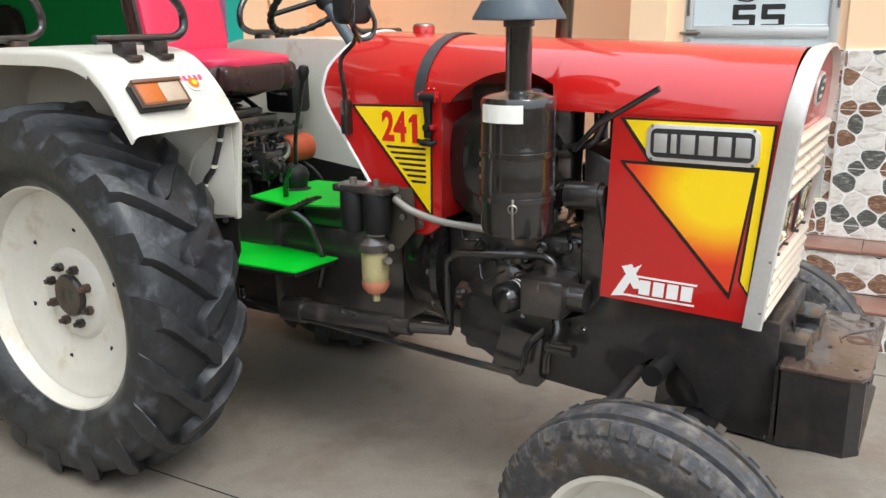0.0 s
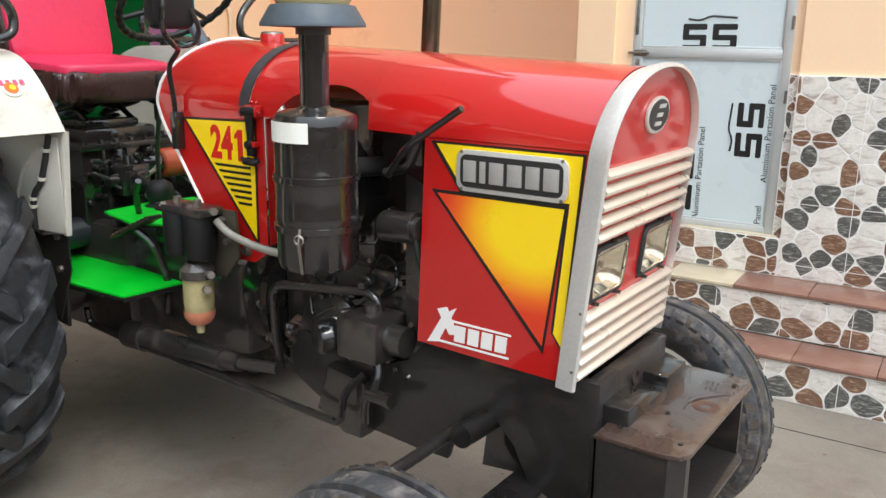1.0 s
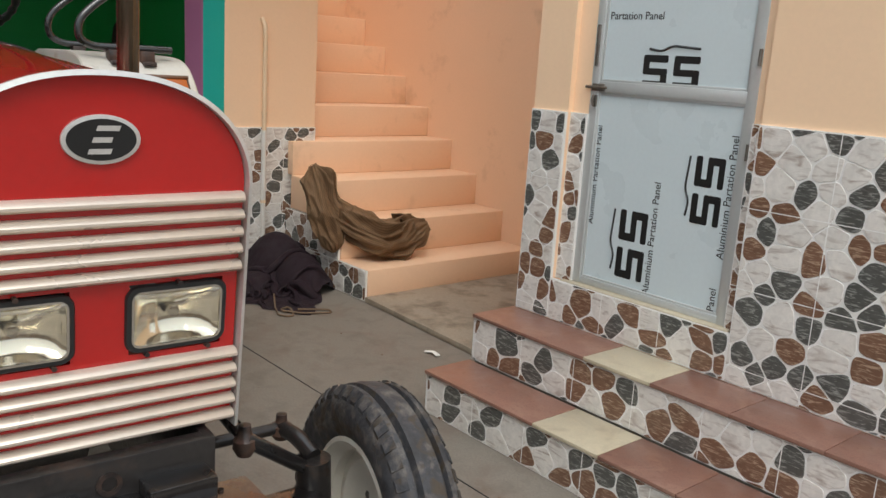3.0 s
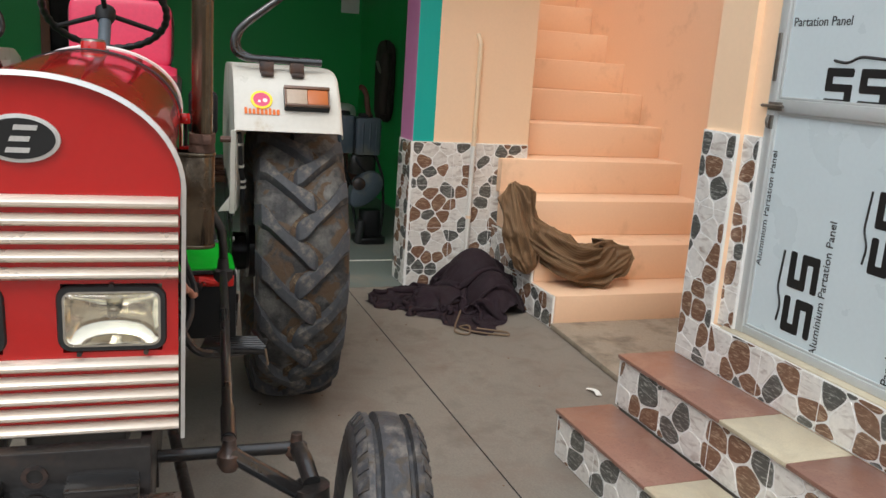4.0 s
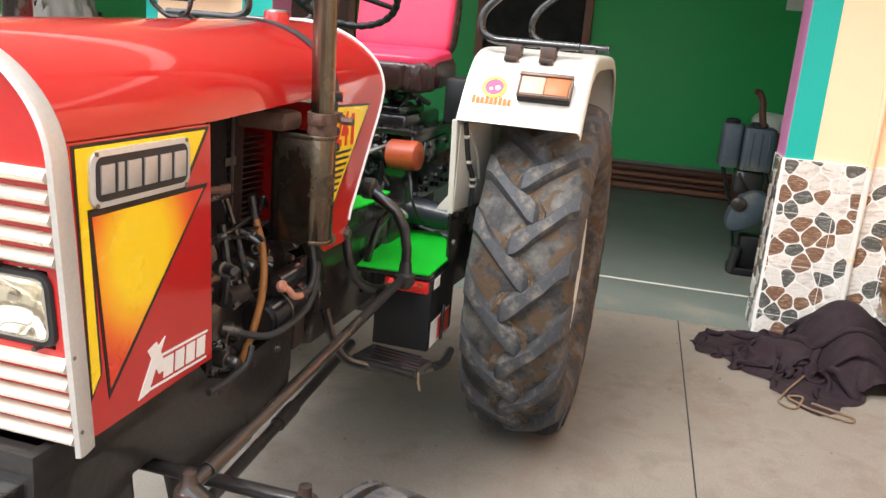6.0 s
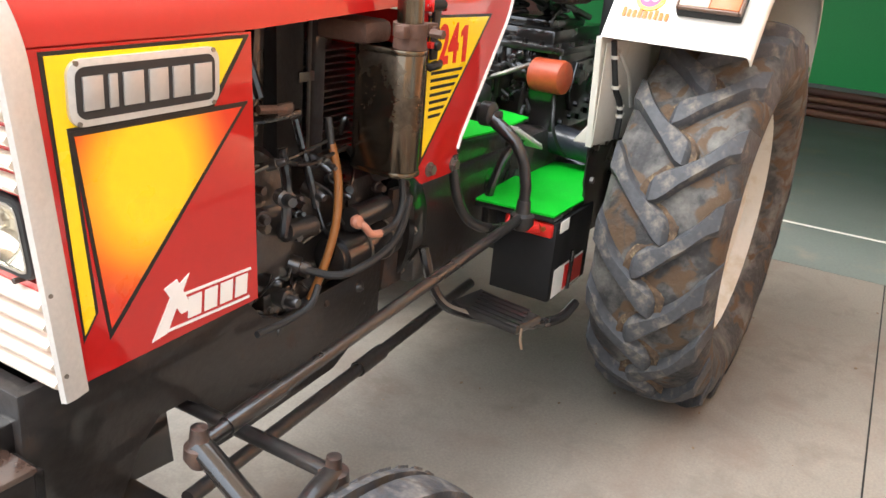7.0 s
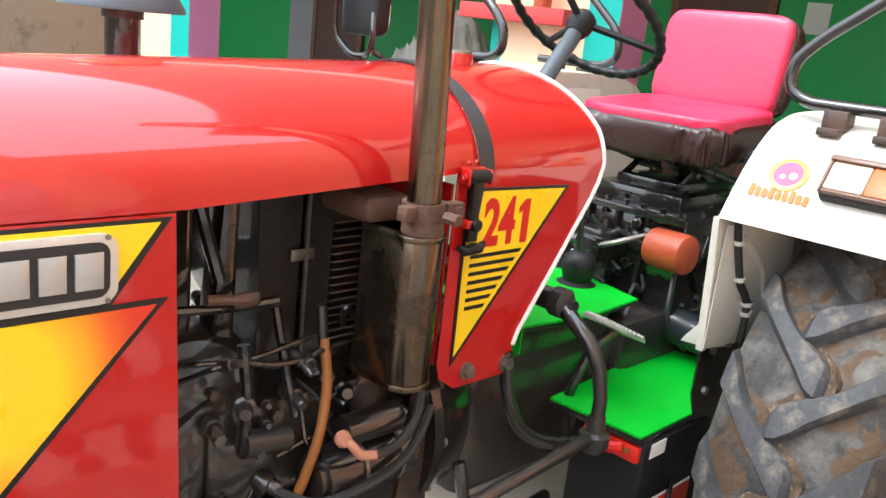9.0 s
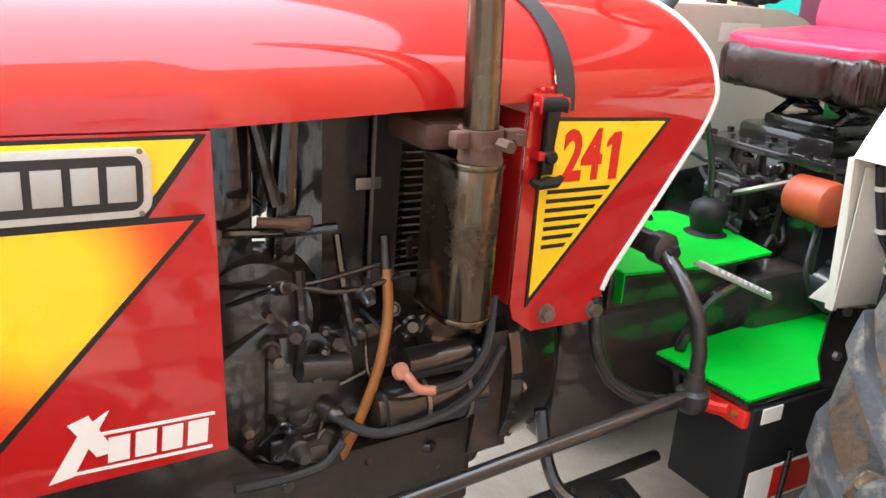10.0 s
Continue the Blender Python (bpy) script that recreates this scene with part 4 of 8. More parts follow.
def front_wheel(cx, cy, cz, out, turn=0.0, camber=0.0):
    w = thing("front_wheel", "", "")
    w.parent = tractor
    w["label"] = "small ribbed front wheel with a cream rim"
    w.location = (cx, cy, cz)
    w.rotation_euler = (radians(camber), 0, radians(turn))
    half2 = [(0.205, 0.055), (0.215, 0.07), (0.25, 0.086), (0.285, 0.089), (0.31, 0.08), (0.324, 0.07), (0.331, 0.062), (0.333, 0.047), (0.317, 0.043), (0.317, 0.034), (0.336, 0.028), (0.338, 0.0)]
    full = [(r, -h) for r, h in half2] + [(r, h) for r, h in half2[::-1]][1:]
    w.scale = (1.104, 1.004, 1.104)

    def pressed(bm):
        # the loaded tyre is flattened where it stands on the floor
        for v in bm.verts:
            v.co.z = max(v.co.z, -(cz - 0.004) / 1.104)
        return bm
    part("tyre", pressed(lathe(B(), full, axis=(0, 1, 0), n=64)), RUBBER_FRONT, w, "dusty three-rib tyre")
    # small blocks notched along both shoulders
    bm = B()
    N = 44
    for i in range(N):
        for sd in (-1, 1):
            a, b = 2 * math.pi * i / N, 2 * math.pi * (i + 0.62) / N
            vs = []
            for ang in (a, b):
                for r, h in ((0.295, 0.082), (0.312, 0.0835), (0.335, 0.063), (0.32, 0.055)):
                    vs.append(bm.verts.new((r * math.cos(ang), sd * h, r * math.sin(ang))))
            for q in ((0, 1, 2, 3), (4, 5, 6, 7), (0, 1, 5, 4), (1, 2, 6, 5), (2, 3, 7, 6), (3, 0, 4, 7)):
                bm.faces.new([vs[k] for k in q])
    part("shoulder_tread", pressed(bm), RUBBER_FRONT, w, "notched shoulder tread")["kind"] = "stuff"
    bm = B()
    for i in range(14):
        a = 2 * math.pi * i / 14
        vs = []
        for hh in (0.078, 0.0895):
            for dr, da in ((-0.014, 0), (0, 0.045), (0.014, 0), (0, -0.045)):
                vs.append(bm.verts.new(((0.272 + dr) * math.cos(a + da), out * hh, (0.272 + dr) * math.sin(a + da))))
        for q in ((0, 1, 2, 3), (4, 5, 6, 7), (0, 1, 5, 4), (1, 2, 6, 5), (2, 3, 7, 6), (3, 0, 4, 7)):
            bm.faces.new([vs[k] for k in q])
    part("diamond_marks", pressed(bm), RUBBER_FRONT, w, "raised diamond marks")["kind"] = "stuff"
    part("rim", lathe(B(), [(0.212, -0.068), (0.20, -0.07), (0.19, -0.045), (0.178, -0.03), (0.178, 0.02), (0.19, 0.045), (0.2, 0.068), (0.213, 0.07), (0.212, 0.058)], axis=(0, out, 0), n=44), CREAM, w, "cream painted rim")
    part("wheel_disc", lathe(B(), [(0.182, 0.0), (0.15, -0.008), (0.12, 0.01), (0.08, 0.014), (0.06, 0.012), (0.0, 0.012)], axis=(0, out, 0), n=44), CREAM, w, "cream wheel disc")
    part("hub", lathe(B(), [(0.05, -0.09), (0.05, 0.03), (0.042, 0.05), (0.03, 0.058), (0.0, 0.06)], axis=(0, out, 0), n=24), BLACK_DUSTY, w, "black wheel hub")
    for i in range(5):
        a = 2 * math.pi * i / 5
        part("wheel_nut", cyl(B(), (0.068 * math.cos(a), out * 0.012, 0.068 * math.sin(a)), (0.068 * math.cos(a), out * 0.034, 0.068 * math.sin(a)), 0.012, n=6), RUSTY, w)
    return w


FX, FY, FZ = 1.915, 0.722, 0.324
front_wheel(FX, -FY, FZ, -1, -5.2, 3.5)
front_wheel(FX, FY, FZ, 1, -6.8, -3.3)


# ---- gearbox, engine and running gear ----
def bolt(parent, p0, p1, r, material=STEEL, n=6, name="bolt"):
    return part(name, cyl(B(), p0, p1, r, n=n), material, parent)


bm = B()
box(bm, -0.30, 0.30, -0.19, 0.19, 0.46, 0.88, 0.03)
box(bm, 0.25, 0.86, -0.15, 0.15, 0.52, 0.84, 0.03)
for side in (-1, 1):
    lathe(bm, [(0.15, 0.0), (0.14, 0.06), (0.095, 0.2), (0.085, 0.36), (0.12, 0.37), (0.12, 0.4)], (RX, side * 0.17, RZ), (0, side, 0), 24)
gearbox = part("gearbox_housing", bm, CAST, tractor, "black cast gearbox and rear axle housing")
bm = B()
box(bm, -0.46, 0.10, -0.20, 0.20, 0.86, 1.135, 0.012)
for y in (-0.12, -0.02, 0.085):
    prism(bm, [(0.085, 0.87), (0.145, 0.87), (0.112, 1.13), (0.085, 1.13)], y - 0.008, y + 0.008, "xz", 0.003)
lift = part("lift_housing", bm, BLACK, tractor, "black hydraulic lift housing under the seat")
part("top_cover", box(box(B(), -0.47, 0.125, -0.215, 0.215, 1.13, 1.152, 0.005), -0.40, 0.06, -0.15, 0.15, 1.145, 1.20, 0.016), BLACK, lift, "black cast lift cover")
for k in range(7):
    y = -0.186 + 0.062 * k
    bolt(lift, (0.107, y, 1.15), (0.107, y, 1.166), 0.0105, BLACK)
for k in range(6):
    for sd in (-1, 1):
        bolt(lift, (-0.40 + 0.085 * k, sd * 0.199, 1.15), (-0.40 + 0.085 * k, sd * 0.199, 1.166), 0.0105, BLACK)
# control valve and fittings on the front face
bm = box(B(), 0.095, 0.185, -0.10, 0.02, 0.965, 1.075, 0.008)
box(bm, 0.18, 0.205, -0.085, 0.0, 0.985, 1.055, 0.005)
cyl(bm, (0.14, -0.04, 1.07), (0.14, -0.04, 1.105), 0.022, 0.018, 14)
cyl(bm, (0.15, -0.10, 1.02), (0.15, -0.135, 1.02), 0.02, n=12)
valve = part("control_valve", bm, BLACK, lift, "black cast hydraulic control valve")
for y, z in ((-0.07, 0.998), (-0.07, 1.042), (-0.015, 0.998), (-0.015, 1.042)):
    part("valve_bolt", cyl(B(), (0.205, y, z), (0.215, y, z), 0.009, n=6), BLACK, valve)
rng = random.Random(31)
for i in range(26):
    y, z = rng.uniform(-0.19, 0.10), rng.uniform(0.93, 1.12)
    r, L = rng.uniform(0.007, 0.015), rng.uniform(0.015, 0.05)
    d = Vector((1, rng.uniform(-0.4, 0.5), rng.uniform(-0.2, 0.5))).normalized()
    bm = lathe(B(), [(0.0, -0.02), (r, -0.02), (r, L * 0.5), (r * 0.65, L * 0.55), (r * 0.65, L), (0.0, L)], (0.105, y, z), d, rng.choice((6, 8, 12)))
    part("valve_fitting", bm, rng.choice((BLACK, BLACK, BLACK)), lift, "black valve fitting")
for i in range(7):
    y, z = rng.uniform(-0.18, 0.1), rng.uniform(0.95, 1.1)
    pts = [(0.11, y, z)]
    for k in range(4):
        pts.append((min(0.22, pts[-1][0] + rng.uniform(0.0, 0.035)), pts[-1][1] + rng.uniform(-0.05, 0.07), max(0.93, pts[-1][2] + rng.uniform(-0.06, 0.04))))
    part("hydraulic_pipe", tube(B(), pts, rng.uniform(0.004, 0.007), 7, 0.02), RUBBER_HOSE, lift, "thin black hydraulic pipe")
for k in range(7):
    bolt(lift, (-0.40 + 0.075 * k, 0.198, 0.895 + 0.012 * (k % 2)), (-0.40 + 0.075 * k, 0.214, 0.895 + 0.012 * (k % 2)), 0.011, BLACK)
part("side_cover", prism(B(), [(-0.32, 0.93), (0.0, 0.93), (0.04, 1.0), (0.0, 1.10), (-0.28, 1.11)], 0.198, 0.221, "xz", 0.006), BLACK, lift, "black cast side cover")
for x, z in ((-0.29, 0.955), (-0.14, 0.95), (-0.015, 0.955), (0.01, 1.04), (-0.02, 1.085), (-0.14, 1.09), (-0.26, 1.085)):
    bolt(lift, (x, 0.216, z), (x, 0.236, z), 0.011, BLACK)
part("hydraulic_pipe", tube(B(), [(0.125, 0.20, 1.0), (0.17, 0.225, 0.96), (0.20, 0.24, 0.91), (0.18, 0.26, 0.84), (0.12, 0.27, 0.80)], 0.006, 8, 0.04), RUBBER_HOSE, lift, "thin black hydraulic pipe")
bm = lathe(B(), [(0.0, 0.0), (0.048, 0.0), (0.055, 0.006), (0.056, 0.018), (0.057, 0.108), (0.054, 0.12), (0.046, 0.125), (0.0, 0.126)], (0.112, 0.112, 1.056), (0.12, 1, 0.03), 32)
can = part("hydraulic_filter", bm, ORANGE_CAP, lift, "chipped orange spin-on filter")
part("filter_head", cyl(B(), (0.09, 0.04, 1.058), (0.112, 0.115, 1.056), 0.04, n=20), BLACK, lift, "black filter head")
part("feed_pipe", tube(B(), [(0.20, -0.02, 1.03), (0.20, 0.03, 1.05), (0.165, 0.08, 1.075), (0.13, 0.10, 1.085)], 0.0085, 8, 0.02), STEEL, lift, "bare steel feed pipe")
for side in (-1, 1):
    bm = cyl(B(), (0.05, side * 0.16, 0.84), (0.05, side * 0.36, 0.82), 0.055, 0.05, 20)
    part("brake_housing", bm, BLUE_BLACK, gearbox, "dark blue-grey brake housing")

# bell housing and engine block
bm = lathe(B(), [(0.0, 0.0), (0.15, 0.0), (0.20, 0.04), (0.222, 0.07), (0.235, 0.16), (0.245, 0.165), (0.245, 0.19), (0.22, 0.19), (0.0, 0.19)], (0.86, 0, 0.76), (1, 0, 0), 40)
bell = part("bell_housing", bm, BLACK, tractor, "black bell housing")
for i in range(12):
    a = 2 * math.pi * i / 12
    bolt(bell, (1.02, 0.236 * math.cos(a), 0.76 + 0.236 * math.sin(a)), (1.012, 0.236 * math.cos(a), 0.76 + 0.236 * math.sin(a)), 0.011, STEEL)
bm = B()
box(bm, 1.05, 1.52, -0.165, 0.165, 0.55, 0.92, 0.02)
box(bm, 1.08, 1.5, -0.13, 0.13, 0.47, 0.58, 0.03)
prism(bm, [(1.44, 0.56), (1.60, 0.58), (1.62, 0.72), (1.60, 0.88), (1.50, 0.95), (1.42, 0.92)], -0.15, 0.15, "xz", 0.012)
engine = part("engine_block", bm, CAST, tractor, "black cast iron engine block")
part("sump_guard", box(B(), 1.30, 1.52, 0.11, 0.185, 0.585, 0.73, 0.008), BLACK, engine, "black timing cover")
part("maker_plate", box(B(), 1.41, 1.462, 0.1855, 0.188, 0.675, 0.70), STEEL, engine, "small grey metal plate")
# finned cylinders
for cx in (1.168, 1.306):
    bm = cyl(B(), (cx, 0.0, 0.9), (cx, 0.0, 1.24), 0.055, n=24)
    box(bm, cx - 0.062, cx + 0.062, -0.09, 0.09, 1.235, 1.29, 0.01)
    jug = part("finned_cylinder", bm, CAST, tractor, "black air-cooled cylinder with fins")
    fin = part("fin", box(B(), cx - 0.067, cx + 0.067, -0.10, 0.10, 0.965, 0.9695, 0.001, 1), CAST, jug)
    for i in range(1, 17):
        ob = new("fin", fin.data)
        ob.parent, ob.location = jug, (0, 0, i * 0.0155)
bm = B()
prism(bm, [(1.258, 0.98), (1.312, 0.98), (1.315, 1.29), (1.255, 1.29)], 0.115, 0.12)
part("air_shroud", bm, BLACK_DUSTY, engine, "grey sheet metal air shroud")
part("baffle_plate", prism(B(), [(1.318, 0.97), (1.398, 0.97), (1.406, 1.30), (1.318, 1.30)], 0.106, 0.11), BLACK_DUSTY, engine, "black sheet metal baffle")
part("baffle_side", box(B(), 1.377, 1.381, -0.10, 0.105, 0.975, 1.298), BLACK_DUSTY, engine, "black side of the air baffle")
part("shroud_edge", box(B(), 1.310, 1.3155, 0.12, 0.126, 0.98, 1.29), STEEL, engine, "bright folded shroud edge")
part("shroud_tab", box(B(), 1.295, 1.345, 0.12, 0.124, 1.158, 1.18, 0.002), STEEL, engine, "small bolted tab")
bm = prism(B(), [(1.452, 0.95), (1.50, 0.95), (1.478, 1.31), (1.448, 1.31)], 0.07, 0.12, "xz", 0.006)
part("air_duct", bm, BLACK, engine, "black air duct")
bm = box(B(), 1.52, 1.60, 0.02, 0.10, 0.98, 1.30, 0.01)
part("air_duct", bm, BLACK, engine, "black air duct")
# blower housing on the other side
bm = lathe(B(), [(0.0, 0.06), (0.05, 0.06), (0.14, 0.05), (0.175, 0.03), (0.18, 0.0), (0.18, -0.09), (0.0, -0.09)], (1.21, -0.15, 1.12), (0, -1, 0), 40)
part("blower_housing", bm, BLACK, engine, "black round blower housing")
bm = lathe(B(), [(0.0, 0.09), (0.03, 0.09), (0.095, 0.085), (0.11, 0.06), (0.115, 0.0), (0.0, 0.0)], (1.50, 0.05, 0.94), (0.3, 1, 0.1), 30)
part("fuel_pump_body", bm, CAST, engine, "black round pump body")
part("pump_barrel", cyl(B(), (1.475, 0.20, 0.872), (1.385, 0.20, 0.862), 0.024, n=18), BLACK_DUSTY, engine, "dark steel pump barrel")
for pts, r in (([(1.58, 0.12, 1.10), (1.47, 0.16, 1.105), (1.40, 0.17, 1.11)], 0.009), ([(1.60, 0.10, 1.0), (1.46, 0.19, 1.02), (1.30, 0.18, 1.04)], 0.005), ([(1.58, 0.14, 0.98), (1.5, 0.2, 1.03), (1.4, 0.2, 1.0), (1.27, 0.2, 1.02)], 0.005),
               ([(1.475, 0.19, 1.05), (1.47, 0.205, 0.95), (1.475, 0.2, 0.86)], 0.011), ([(1.53, 0.12, 1.29), (1.50, 0.15, 1.15)], 0.012), ([(1.39, 0.15, 1.09), (1.385, 0.19, 0.97), (1.37, 0.2, 0.9)], 0.009)):
    part("injector_pipe", tube(B(), pts, r, 8, 0.04), BLACK, engine, "thin black engine pipe")
part("throttle_link", tube(B(), [(1.545, 0.19, 1.138), (1.51, 0.198, 1.136), (1.48, 0.2, 1.132)], 0.009, 8), RUST, engine, "brassy throttle linkage")
part("link_end", box(B(), 1.455, 1.505, 0.196, 0.206, 1.12, 1.146, 0.008), RUSTY, engine, "steel link end")
rng = random.Random(5)
for i in range(26):
    x, y, z = rng.uniform(1.1, 1.58), 0.165 + rng.uniform(0.0, 0.02), rng.uniform(0.60, 0.98)
    bolt(engine, (x, y - 0.01, z), (x, y + 0.012, z), rng.uniform(0.007, 0.012), rng.choice((CAST, CAST, BLACK_DUSTY, STEEL)))
for i in range(22):
    x, y, z = rng.uniform(1.1, 1.6), -0.165 - rng.uniform(0.0, 0.02), rng.uniform(0.58, 0.98)
    bolt(engine, (x, y + 0.01, z), (x, y - 0.012, z), rng.uniform(0.007, 0.012), rng.choice((CAST, STEEL, CAST)))
for side in (-1, 1):
    for i in range(26):
        x, z = rng.uniform(1.10, 1.60), rng.uniform(0.60, 1.02)
        y = side * (0.165 + rng.uniform(0.0, 0.03))
        r = rng.uniform(0.009, 0.024)
        L = rng.uniform(0.02, 0.06)
        d = Vector((rng.uniform(-0.6, 0.6), side, rng.uniform(-0.5, 0.5))).normalized()
        bm = lathe(B(), [(0.0, -0.01), (r, -0.01), (r, L * 0.4), (r * 0.7, L * 0.45), (r * 0.7, L * 0.8), (r * 0.5, L), (0.0, L)], (x, y, z), d, 14)
        part("engine_fitting", bm, rng.choice((CAST, BLACK, BLACK, RUSTY)), engine)
    for i in range(12):
        x, z = rng.uniform(1.15, 1.58), rng.uniform(0.66, 1.05)
        y = side * rng.uniform(0.175, 0.205)
        pts = [(x, y - side * 0.03, z)]
        for q in range(3):
            pts.append((pts[-1][0] + rng.uniform(-0.08, 0.06), y + side * rng.uniform(-0.01, 0.02), pts[-1][2] + rng.uniform(-0.07, 0.07)))
        part("engine_pipe", tube(B(), pts, rng.uniform(0.003, 0.007), 7, 0.03), rng.choice((BLACK, RUBBER_HOSE, BLACK)), engine)
part("bulkhead", box(B(), 1.078, 1.083, -0.245, 0.245, 0.95, 1.31, 0.001, 1), RED, tractor, "red bulkhead behind the engine")
# starter with terminal boot
bm = cyl(B(), (1.12, 0.22, 0.775), (1.33, 0.22, 0.775), 0.052, n=24)
cyl(bm, (1.33, 0.22, 0.775), (1.345, 0.22, 0.775), 0.044, n=20)
starter = part("starter_motor", bm, BLACK, engine, "black starter motor")
part("solenoid", cyl(B(), (1.16, 0.235, 0.86), (1.29, 0.235, 0.86), 0.03, n=20), BLACK, engine, "black starter solenoid")
for x in (1.16, 1.25):
    part("starter_strap", lathe(B(), [(0.054, -0.004), (0.056, -0.004), (0.056, 0.004), (0.054, 0.004)], (x, 0.22, 0.775), (1, 0, 0), 24, True), STEEL, engine, "bright starter strap")
part("terminal_boot", tube(B(), [(1.312, 0.262, 0.868), (1.305, 0.285, 0.862), (1.29, 0.292, 0.838), (1.258, 0.30, 0.835)], 0.009, 10, 0.012), PINK_CAP, engine, "pinkish rubber terminal boot")
part("boot_cap", lathe(B(), [(0, 0.012), (0.013, 0.008), (0.0165, 0.0), (0.013, -0.01), (0, -0.012)], (1.315, 0.272, 0.87), (0, 1, 0.3), 16), PINK_CAP, engine, "pinkish boot cap")
part("starter_cable", tube(B(), [(1.262, 0.30, 0.835), (1.2, 0.30, 0.84), (1.14, 0.28, 0.88), (1.11, 0.24, 0.97)], 0.009, 8, 0.06), RUBBER_HOSE, engine, "black battery cable")
part("starter_cable", tube(B(), [(1.40, 0.2, 0.76), (1.36, 0.26, 0.745), (1.26, 0.29, 0.765), (1.16, 0.29, 0.80), (1.10, 0.27, 0.88)], 0.0095, 8, 0.08), RUBBER_HOSE, engine, "thick black cable")
part("cable", tube(B(), [(1.60, 0.24, 0.69), (1.52, 0.24, 0.685), (1.44, 0.25, 0.70), (1.405, 0.24, 0.735)], 0.008, 8, 0.05), RUBBER_HOSE, engine, "black cable along the rail")
part("fuel_hose", tube(B(), [(1.311, 0.19, 1.03), (1.314, 0.215, 0.96), (1.334, 0.232, 0.87), (1.362, 0.225, 0.77), (1.392, 0.20, 0.67), (1.40, 0.188, 0.615)], 0.0098, 10, 0.1), COPPER, engine, "tan rubber breather hose")
part("hose_pipe", tube(B(), [(1.311, 0.19, 1.02), (1.313, 0.178, 1.09)], 0.0105, 10), BLACK, engine, "black breather pipe")
part("engine_mount", prism(B(), [(1.03, 0.62), (1.12, 0.62), (1.09, 0.88), (1.05, 0.88)], 0.2, 0.215), RUSTY, engine, "worn steel bracket")
part("skid_box", box(B(), 1.10, 1.40, 0.1, 0.2, 0.5, 0.68, 0.008), BLACK, engine, "black sump side")

# exhaust: oval silencer, its narrow round end outwards
MX, MY = 1.222, 0.272
bm = B()
rr = rrect(MX, MY, 0.092, 0.165, 0.044, 8)
prism(bm, rr, 0.975, 1.25, "xy", 0.01)
muffler = part("muffler", bm, MUFFLER_BLACK, tractor, "scuffed black and bare-metal exhaust silencer")
part("muffler_seam", prism(B(), rrect(MX, MY, 0.097, 0.17, 0.046, 8), 0.972, 0.984, "xy", 0.003), EXHAUST, muffler, "folded bottom seam")
part("muffler_seam", prism(B(), rrect(MX, MY, 0.097, 0.17, 0.046, 8), 1.238, 1.25, "xy", 0.003), EXHAUST, muffler, "folded top seam")
pipe_x = lambda z: 1.222 + (z - 1.28) * 0.05
part("exhaust_neck", cyl(B(), (pipe_x(1.23), 0.318, 1.246), (pipe_x(1.29), 0.318, 1.295), 0.038, 0.032, 24), RUST, muffler, "rusty exhaust neck")
part("exhaust_pipe", cyl(B(), (pipe_x(1.29), 0.318, 1.29), (pipe_x(2.3), 0.318, 2.3), 0.029, n=28), EXHAUST, muffler, "tall dark exhaust pipe")
bm = lathe(B(), [(0.03, -0.014), (0.037, -0.014), (0.037, 0.014), (0.03, 0.014)], (pipe_x(1.29), 0.318, 1.29), (0.05, 0, 1), 24, True)
box(bm, pipe_x(1.29) - 0.075, pipe_x(1.29) - 0.035, 0.318, 0.342, 1.276, 1.302, 0.003)
box(bm, pipe_x(1.29) + 0.035, pipe_x(1.29) + 0.06, 0.318, 0.342, 1.276, 1.302, 0.003)
part("pipe_clamp", bm, RUST, muffler, "rusty pipe clamp")
for dx, dy in ((-0.055, 0.0), (-0.005, 0.045)):
    bolt(muffler, (pipe_x(1.29) + dx, 0.333 + dy - 0.01, 1.288), (pipe_x(1.29) + dx, 0.363 + dy - 0.01, 1.288), 0.010, RUST)
bm = box(B(), 1.185, 1.285, 0.10, 0.25, 1.25, 1.30, 0.015)
part("exhaust_manifold", bm, RUST, muffler, "rusty exhaust manifold")

# air cleaner with pre-cleaner
AX, AY = 1.42, -0.404
bm = lathe(B(), [(0.0, 1.374), (0.034, 1.374), (0.04, 1.368), (0.07, 1.364), (0.096, 1.354), (0.102, 1.342), (0.1, 1.318), (0.1, 1.22), (0.102, 1.212), (0.1, 1.205), (0.1, 1.12), (0.102, 1.11), (0.1, 1.1), (0.1, 1.0), (0.094, 0.985), (0.0, 0.98)], (AX, AY, 0), (0, 0, 1), 40)
ac = part("air_cleaner", bm, BLACK, tractor, "glossy black oil bath air cleaner")
for z in (1.205, 1.085):
    part("clamp_band", lathe(B(), [(0.1005, -0.009), (0.1055, -0.007), (0.1055, 0.007), (0.1005, 0.009)], (AX, AY, z), (0, 0, 1), 40), BLACK, ac, "black clamp band")
part("intake_neck", cyl(B(), (AX, AY, 1.355), (AX, AY, 1.56), 0.035, n=28), BLACK, ac, "black intake pipe")
part("neck_band", lathe(B(), [(0.036, 1.535), (0.041, 1.535), (0.041, 1.553), (0.036, 1.553)], (AX, AY, 0), (0, 0, 1), 24), RUSTY, ac, "clamp on the intake pipe")
part("precleaner_base", lathe(B(), [(0.036, 1.55), (0.122, 1.553), (0.122, 1.56), (0.098, 1.60), (0.088, 1.602), (0.0, 1.602)], (AX, AY, 0), (0, 0, 1), 36), GREY_BLUE, ac, "dark skirt of the pre-cleaner")
